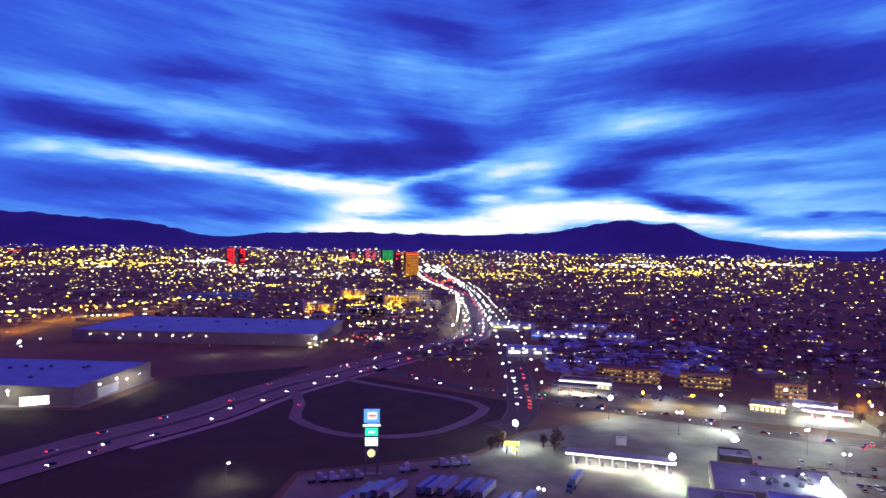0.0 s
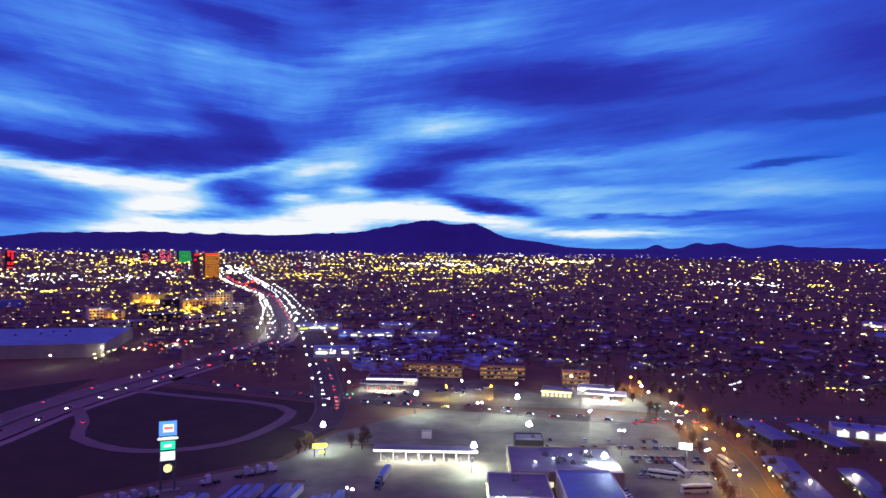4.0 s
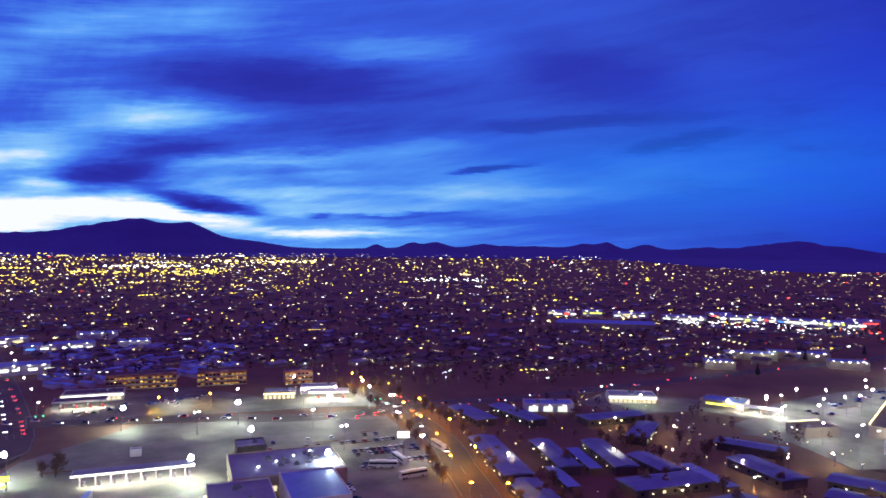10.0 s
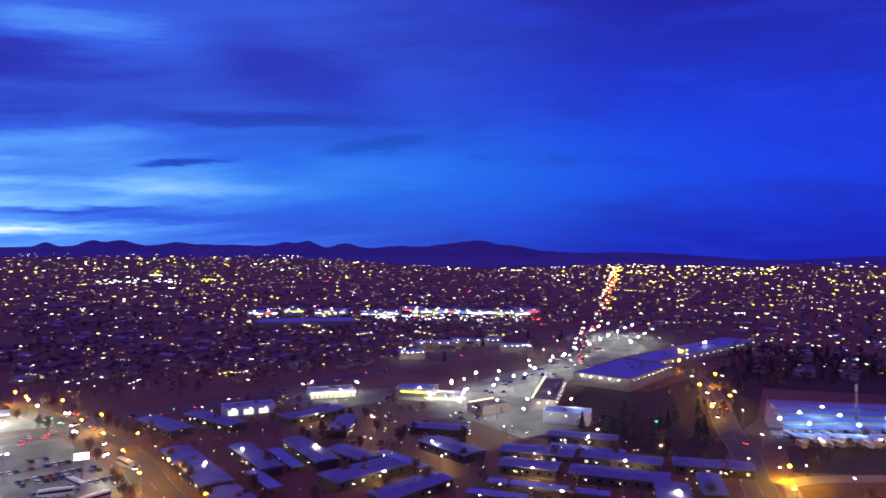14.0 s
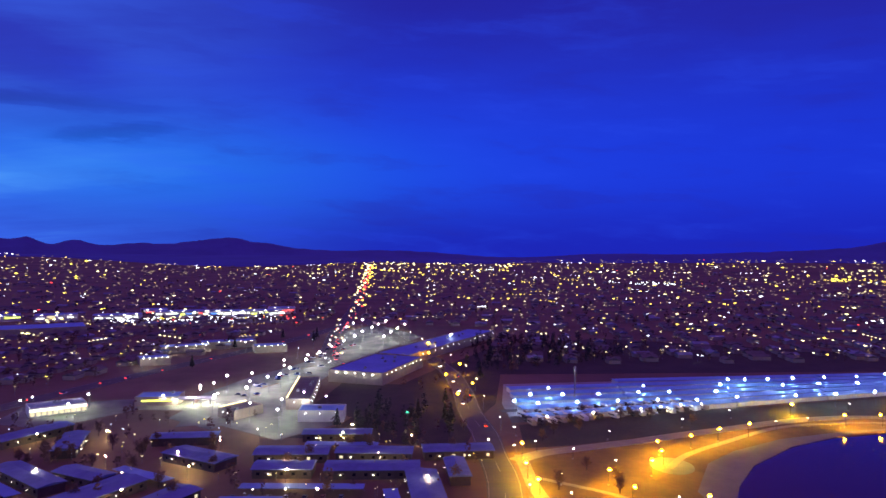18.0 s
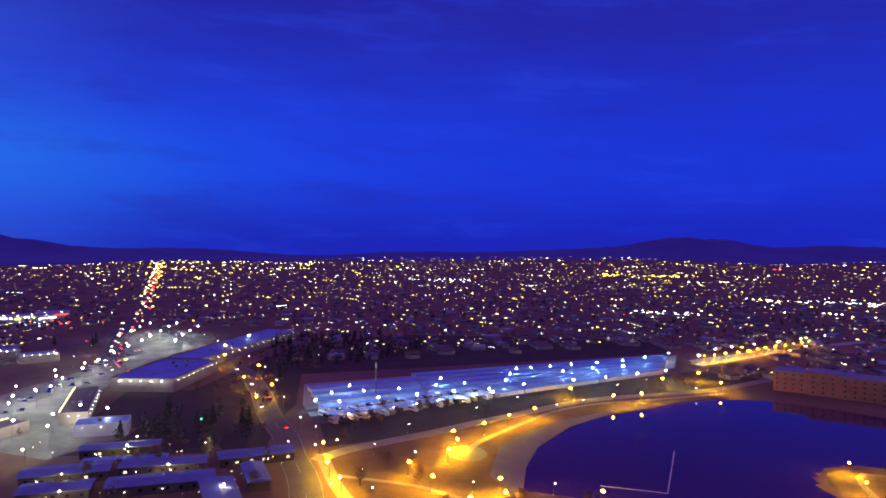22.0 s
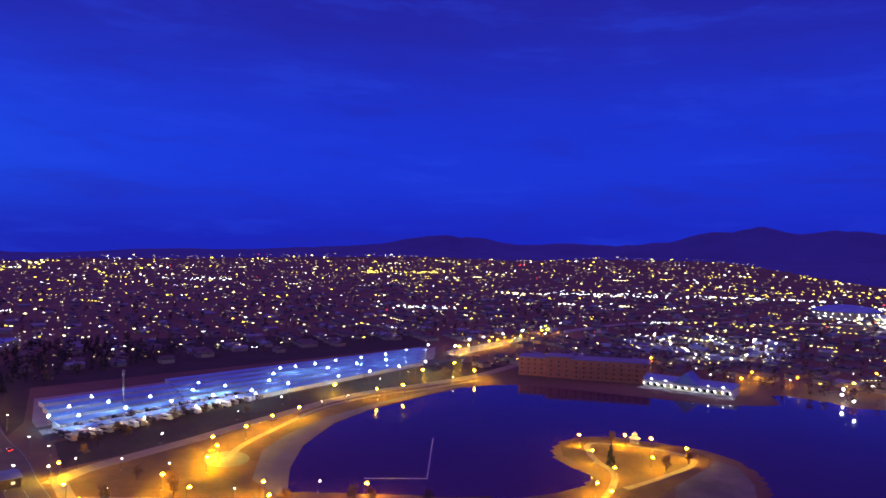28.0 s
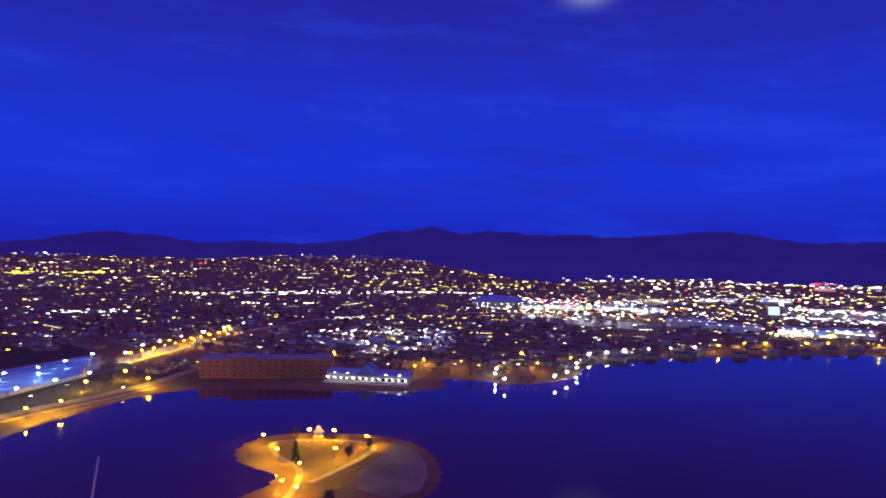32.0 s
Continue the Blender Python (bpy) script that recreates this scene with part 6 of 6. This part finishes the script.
# marina park beyond the lake
homes, home_roofs = Mesh(), Mesh()
for i in range(120):
    x, y = rng.uniform(400, 600), rng.uniform(-680, -470)
    if inside(x, y, [(440, -470), (380, -520), (440, -640), (520, -690), (610, -600), (560, -480)]):
        homes.box(x, y, 0, 10, 3.2, 3.0, 0.8)
        home_roofs.box(x, y, 3.004, 9.6, 3.0, 0.2, 0.8)
tagged(new("camper_park", homes.make("camper_park", TRAILER)), "pale campers in a lit park beyond the lake", "campers", "", "stuff")
tagged(new("camper_roofs", home_roofs.make("camper_roofs", METALROOF)), "pale roofs of the parked campers", "roofs", "", "stuff")
lamps("camper park lamps", [(450, -500), (480, -520), (520, -540), (430, -540), (470, -570), (510, -590), (460, -610), (550, -570), (500, -640), (540, -620), (420, -510), (580, -580)], 6, FLOODSOFT, 0.5, 1, None, "white lamp among the parked campers")
arena = thing("arena", "low domed hall beyond the lake, blue light put into its roof colour", "arena", "", pose(*polar(148, 1230), 0, 0, 0, -148))
part("drum", Mesh().tube((0, 0, -1), (0, 0, 12), 48, 48, 32), STUCCO, arena)
# blue light on the dome is put into its base colour
part("dome", Mesh().tube((0, 0, 12), (0, 0, 17), 48, 34, 32).tube((0, 0, 17), (0, 0, 20), 34, 12, 32), YARDROOF, arena)
for i in range(10):
    t = -2.6 + i * 0.23
    part("rim_lamp", Mesh().ball(49 * math.cos(t), 49 * math.sin(t), 9, 0.6), PACK, arena, "white rim lamp")
lot("retail_lot", [polar(150, 1010), polar(159, 930), polar(160, 1010), polar(150, 1120)], CONCRETE, "pale lit retail car park", 0.15)
for a, r, w, f in ((151, 1180, 50, SIGNWHITE), (153, 1200, 60, SIGNRED), (155.4, 1190, 40, SIGNYELLOW), (157.5, 1220, 60, SIGNWHITE), (160, 1180, 50, SIGNWHITE), (163, 1000, 60, None), (166, 960, 70, None), (171, 960, 60, CANOPYLIGHT), (174, 980, 50, SIGNWHITE), (165, 1500, 70, SIGNWHITE), (169, 1560, 60, SIGNWHITE), (172.2, 2100, 50, SIGNRED)):
    store(a, r, w, 30, 9, WHITEWALL, METALROOF, f, int(w / 12), "retail hall with glowing signs across the lake", 0, 0.0, WALLFLOOD if f else PACK)
lamps("retail lamps", [polar(a, r) for a, r in ((150.5, 1060), (152, 1040), (153.5, 1050), (155, 1010), (156.5, 1000), (158, 990), (152, 1120), (154.5, 1110), (157, 1090), (159.5, 1060), (170, 1250), (172, 1240), (174, 1250), (176, 1240), (171, 1420), (173, 1430), (175, 1420), (177, 1430))], 12, FLOODSOFT, 1.1, 1, None, "white mast over the retail lots")
lamps("retail mast", [polar(160.5, 1500)], 26, FLOODSOFT, 3.4, 1, None, "very bright white floodlight mast far across the lake")
lot("storage_lot", [polar(169.5, 1190), polar(180, 1200), polar(180, 1480), polar(169.5, 1480)], CONCRETE, "broad white-lit concrete yard", 0.15)

SPRAY = {"warm": (Mesh(), FARWARM), "pale": (Mesh(), FARPALE), "white": (Mesh(), FARWHITE), "red": (Mesh(), FARRED), "green": (Mesh(), FARGREEN), "dim": (Mesh(), DIMFILL)}
POLES = Mesh()


def reach(a, e):
    """Distance at which the ground shows e degrees under the level, towards azimuth a."""
    lo, hi = 200.0, 4700.0
    for _ in range(34):
        r = (lo + hi) / 2
        p = polar(a, r)
        if math.degrees(math.atan2(100 - rise(*p) - 6, r)) > e:
            lo = r
        else:
            hi = r
    return lo


def far_light(a, e, kind, size=1.0, wide=1.0):
    r = reach(a, e)
    x, y = polar(a, r)
    if r < 1300 and not open_land(x, y):
        return
    z = rise(x, y)
    # grows with distance, so its width holds in the camera's view
    s = size * r / 1231
    SPRAY[kind][0].dash(x, y, z + 6, s * 2.3 * wide, s * 0.85)
    if r < 1500:
        POLES.tube((x, y, z), (x, y, z + 6), 0.1, 0.08, 4)


def density(a, e):
    """Share of cells of the town that hold a light."""
    if a < 25:
        p = 0.52 if e < 2 else 0.42 if e < 4 else 0.27 if e < 7 else 0.2
    else:
        p = 0.38 if e < 2.5 else 0.33 if e < 4.5 else 0.32 if e < 7 else 0.28
    if a > 95:
        p *= 0.85
    if a > 85 and e < 1.6:
        p *= 0.5
    p *= 0.25 + 1.5 * max(0.0, min(1.0, 0.5 + noise.noise(Vector((a * 0.35, math.log(e) * 5.0, 0.0)))))
    if 28 < a < 72 and e < 3.2:
        p *= 0.5
    if 6 < a < 44 and 3.4 < e < 7:
        p *= 0.6
    return p


def edge(a):
    """How far under the level the town's last lights show, in degrees."""
    return 0.35 + 1.2 * wave(a - 66, 13) + 0.75 * wave(a - 86, 8) + 0.35 * wave(a - 118, 8) + 0.45 * wave(a - 126, 6) + 2.1 * wave(a - 152, 10) + 1.9 * wave(a - 172, 12)


# slopes in the haze-blue hill colour between the last houses and the mountains
slope, arcs, rings = Mesh(), range(-44, 190, 2), 14
pts = []
for k in range(rings + 1):
    for b in arcs:
        r0 = min(3900.0, reach(b, edge(b)) + 90)
        x, y = polar(b, r0 + (4120 - r0) * k / rings)
        pts.append((x, y, rise(x, y) + (5.0 if k else -2.0) + 5.0 * noise.noise(Vector((x / 160, y / 160, 0.0)))))
w_ = len(arcs)
slope.add(pts, [(k * w_ + i, k * w_ + i + 1, (k + 1) * w_ + i + 1, (k + 1) * w_ + i) for k in range(rings) for i in range(w_ - 1)])
setting("foothills", slope.make("foothills", HILL, True), HILL, "slopes below the mountains in the haze-blue hill colour", "hills")
a = -37.0
while a < 181:
    e = edge(a)
    while e < 10.5:
        if rng.random() < density(a, e):
            k = rng.random()
            yellow = 0.84 if e < 4.5 else 0.5
            kind = "warm" if k < yellow * 0.62 else "pale" if k < 0.80 else "white" if k < 0.985 else "red"
            b = max(edge(a), e * (1 + rng.uniform(-0.055, 0.055)))
            size = rng.choice((0.4, 0.48, 0.55, 0.65, 0.8, 1.05)) * (1.0 if e < 4 else 1.15)
            far_light(a + rng.uniform(-0.2, 0.2), b, kind, size)
            if rng.random() < 0.10:
                # short rows along a street
                da, de = rng.choice((-1, 1)) * rng.uniform(0.2, 0.4), rng.uniform(-0.004, 0.012) * e
                for k in range(1, rng.randint(2, 5)):
                    far_light(a + da * k, max(edge(a), b + de * k), kind, size * 0.9)
        # dim glows added all over to lift the dark town
        for _ in range(2):
            if rng.random() < 0.27:
                far_light(a + rng.uniform(-0.2, 0.2), max(edge(a), e * (1 + rng.uniform(-0.06, 0.06))), "dim", rng.choice((0.4, 0.6, 0.8)))
        e += max(0.15, e * 0.105)
    a += 0.36 if a < 28 else 0.46

# bright strips: azimuths, degrees under the level, count, kind, spread
STRIPS = [(-33, -21, 1.8, 120, "warm", 0.25), (-20, -17, 1.6, 36, "white", 0.1), (-23, -13, 2.4, 60, "pale", 0.3), (-10.5, -4, 1.35, 60, "warm", 0.25), (3, 8, 2.4, 50, "warm", 0.3),
          (10, 21, 1.9, 90, "warm", 0.25), (21, 28, 1.1, 60, "pale", 0.12), (12, 20, 1.45, 60, "white", 0.1), (24, 28, 3.2, 10, "warm", 0.2), (36, 42, 2.55, 34, "white", 0.15),
          (43, 46, 2.5, 14, "warm", 0.1), (47, 56, 5.7, 30, "pale", 0.25), (57, 69, 5.55, 70, "white", 0.3), (60, 73, 5.75, 16, "red", 0.35), (77.5, 88, 1.3, 30, "pale", 0.12)]
STRIPS_EAST = [(96, 101, 2.6, 22, "white", 0.12), (111, 119, 2.0, 60, "warm", 0.12), (122, 126, 3.65, 26, "pale", 0.1), (125, 139, 3.6, 70, "white", 0.15), (139, 147, 3.55, 40, "white", 0.05),
               (114, 119, 4.85, 26, "white", 0.12), (134, 137, 5.65, 18, "white", 0.1), (136, 147, 5.6, 22, "warm", 0.15), (146, 160, 4.3, 130, "white", 0.5), (150, 158, 4.0, 30, "red", 0.4),
               (147, 160, 4.8, 60, "pale", 0.4), (153, 178, 2.3, 120, "white", 0.25), (163, 178, 3.2, 70, "pale", 0.5), (170, 178, 4.1, 70, "white", 0.12), (170, 178, 4.7, 60, "white", 0.12),
               (168.5, 173, 5.9, 34, "pale", 0.15), (158, 170, 5.2, 20, "warm", 0.4), (171, 173, 2.15, 10, "red", 0.1), (137, 152, 3.0, 60, "warm", 0.5)]
for a0, a1, e, n, kind, spread in STRIPS + STRIPS_EAST:
    for _ in range(n):
        far_light(rng.uniform(a0, a1), e + rng.gauss(0, spread * 0.5), kind, rng.choice((0.5, 0.7, 1.0)))
for line, off, kind, gap in ((WEST, 2, "white", 40), (WEST, -3, "pale", 52), (EAST, 3, "red", 60), (FRONTAGE, 6, "white", 46), (FRONTAGE, -5, "white", 60), (REDAVE, 4, "red", 66), (REDAVE, -4, "pale", 62), (REDAVE, 11, "warm", 110), (CROSS, 3, "red", 60)):
    for x, y in along(line, gap, off, 420 if line is CROSS else 130 if line is REDAVE else 560, 2800):
        r = math.hypot(x, y)
        if r < 3200:
            s = rng.choice((0.6, 0.9, 1.3)) * r / 1231
            SPRAY[kind][0].dash(x + rng.uniform(-2, 2), y + rng.uniform(-9, 9), rise(x, y) + s * 0.9 + 0.6, s * 1.9, s * 0.95)
for _ in range(140):
    x, y = rng.uniform(395, 625), rng.uniform(-690, -455)
    if inside(x, y, [(430, -462), (385, -520), (440, -640), (520, -690), (615, -600), (565, -478)]):
        s = rng.choice((0.35, 0.5, 0.7, 0.9)) * math.hypot(x, y) / 1231
        SPRAY[rng.choice(("white", "white", "pale"))][0].dash(x, y, 3.6, s * 2.2, s * 1.1)
for a0, a1, e0, e1, n in ((145.5, 160, 3.9, 5.4, 120), (161, 178, 2.6, 5.6, 150), (160, 168, 3.4, 4.8, 40)):
    for _ in range(n):
        far_light(rng.uniform(a0, a1), rng.uniform(e0, e1), rng.choice(("white", "white", "white", "pale", "warm", "red")), rng.choice((0.5, 0.8, 1.2)))
for a0, e0, a1, e1, n, kind in ((-19.6, 4.84, -12.9, 3.48, 26, "warm"), (-33, 5.4, -20, 4.6, 30, "warm"), (-8, 5.1, -3.2, 5.2, 34, "warm"), (-9, 4.4, -4, 4.3, 24, "pale"), (-16, 6.4, -9, 6.0, 10, "white"), (-34, 7.4, -10, 6.9, 26, "white"), (-15, 2.6, -4, 2.5, 40, "white"), (-11, 8.3, -4, 7.6, 16, "pale"), (-9, 8.0, -4, 7.5, 12, "red"), (-7, 6.6, -2, 6.3, 20, "pale"), (-5, 5.6, -1.5, 5.4, 14, "warm"), (-2.2, 2.3, 0.5, 2.2, 40, "white"), (0, 3.0, 1.5, 2.9, 16, "red")):
    for _ in range(n):
        t = rng.random()
        r = 94 / math.tan(radians(e0 + (e1 - e0) * t + rng.gauss(0, 0.12)))
        x, y = polar(a0 + (a1 - a0) * t, r)
        s = rng.choice((0.6, 0.9, 1.3)) * r / 1231
        SPRAY[kind][0].dash(x, y, rise(x, y) + 6, s * 2.2, s * 0.9)
        if r < 1500:
            POLES.tube((x, y, 0), (x, y, 6), 0.1, 0.08, 4)
COURTS = [(190, 150), (190, 260), (262, 345), (345, 325), (385, 235), (360, 90), (330, 20), (250, 20)]
for _ in range(190):
    x, y = rng.uniform(185, 390), rng.uniform(15, 345)
    if inside(x, y, COURTS):
        s = rng.choice((0.5, 0.7, 0.9)) * math.hypot(x, y) / 1231
        SPRAY[rng.choice(("pale", "pale", "white", "warm"))][0].dash(x, y, 3.4, s * 1.4, s * 0.8)
        POLES.tube((x, y, 0), (x, y, 3.4), 0.08, 0.06, 4)
for kind, (m, mat) in SPRAY.items():
    tagged(new("town_lights_" + kind, m.make("town_lights_" + kind, mat)), kind + " street and window lights across the town", "town lights", "", "stuff")
tagged(new("town_lamp_poles", POLES.make("town_lamp_poles", STEEL)), "thin poles of the town's street lamps", "lamp poles", "", "stuff")

# downtown towers
lit_board = thing("billboard", "tall white glowing billboard across the lake", "billboard", "", pose(*polar(168.9, 1130), 0, 0, 0, -168.9))
for x in (-3, 3):
    part("post", Mesh().box(x, 0.6, 0, 0.8, 0.8, 12), STEEL, lit_board)
part("panel", Mesh().box(0, 0, 10, 15, 1.0, 13), DARKSTEEL, lit_board)
part("lit_face", Mesh().box(0, -0.56, 10.4, 14.4, 0.12, 12.2), SIGNICE, lit_board, "cool white glowing face")
def high_rise(a, r, w, d, h, label, wall, lit_mat, rows, cols, share, trim=None):
    x, y = polar(a, r)
    ob = thing("high_rise", label, "tower", "downtown towers", pose(x, y, rise(x, y), 0, 0, -a + 12))
    part("shaft", Mesh().box(0, 0, -1, w, d, h + 1), wall, ob)
    part("crown", Mesh().box(0, 0, h, w * 0.8, d * 0.8, h * 0.05), wall, ob)
    g = random.Random(int(h))
    for i in range(rows):
        for j in range(cols):
            if g.random() < share:
                # glowing panes also stand in for light washed over the front
                part("window", Mesh().box(-w / 2 + (j + 0.5) * w / cols, -d / 2 - 0.2, (i + 0.5) * h / rows, w / cols * 0.7, 0.4, h / rows * 0.6), lit_mat, ob)
    if trim:
        part("roof_sign", Mesh().box(0, -d / 2 - 0.5, h * 0.93, w * 0.8, 0.8, h * 0.06), trim, ob, "glowing roof sign")
    return ob


TOWERGOLD = glow("tower_wash_gold", (1.0, 0.36, 0.03), 0.85, False)
TOWERRED = glow("tower_red", (1.0, 0.03, 0.04), 1.6, False)
TOWERGREEN = glow("tower_green", (0.05, 0.7, 0.2), 0.9, False)
TOWERPINK = glow("tower_pink", (1.0, 0.15, 0.25), 1.4, False)
high_rise(-2.6, 2100, 40, 30, 70, "broad hotel tower glowing orange with a red sign", BRICK, TOWERGOLD, 15, 7, 0.97, TOWERRED)
high_rise(-3.75, 2080, 16, 26, 70, "dark red wing of the orange hotel", BRICK, TOWERRED, 9, 2, 0.08, TOWERRED)
high_rise(-17.0, 2600, 28, 26, 58, "red-lit hotel tower in the far town", DARKWALL, TOWERRED, 11, 3, 0.95, TOWERRED)
high_rise(-16.1, 2620, 20, 26, 58, "slim red-edged hotel tower", DARKWALL, TOWERRED, 11, 2, 0.6, TOWERRED)
high_rise(-4.6, 3000, 46, 40, 46, "green-lit casino tower far off", DARKWALL, TOWERGREEN, 9, 6, 1.0)
high_rise(-6.0, 3050, 46, 40, 36, "pink-lit casino tower far off", DARKWALL, TOWERPINK, 8, 6, 0.8)
high_rise(-7.4, 3050, 30, 30, 42, "red and white casino tower far off", DARKWALL, TOWERPINK, 8, 5, 0.5)
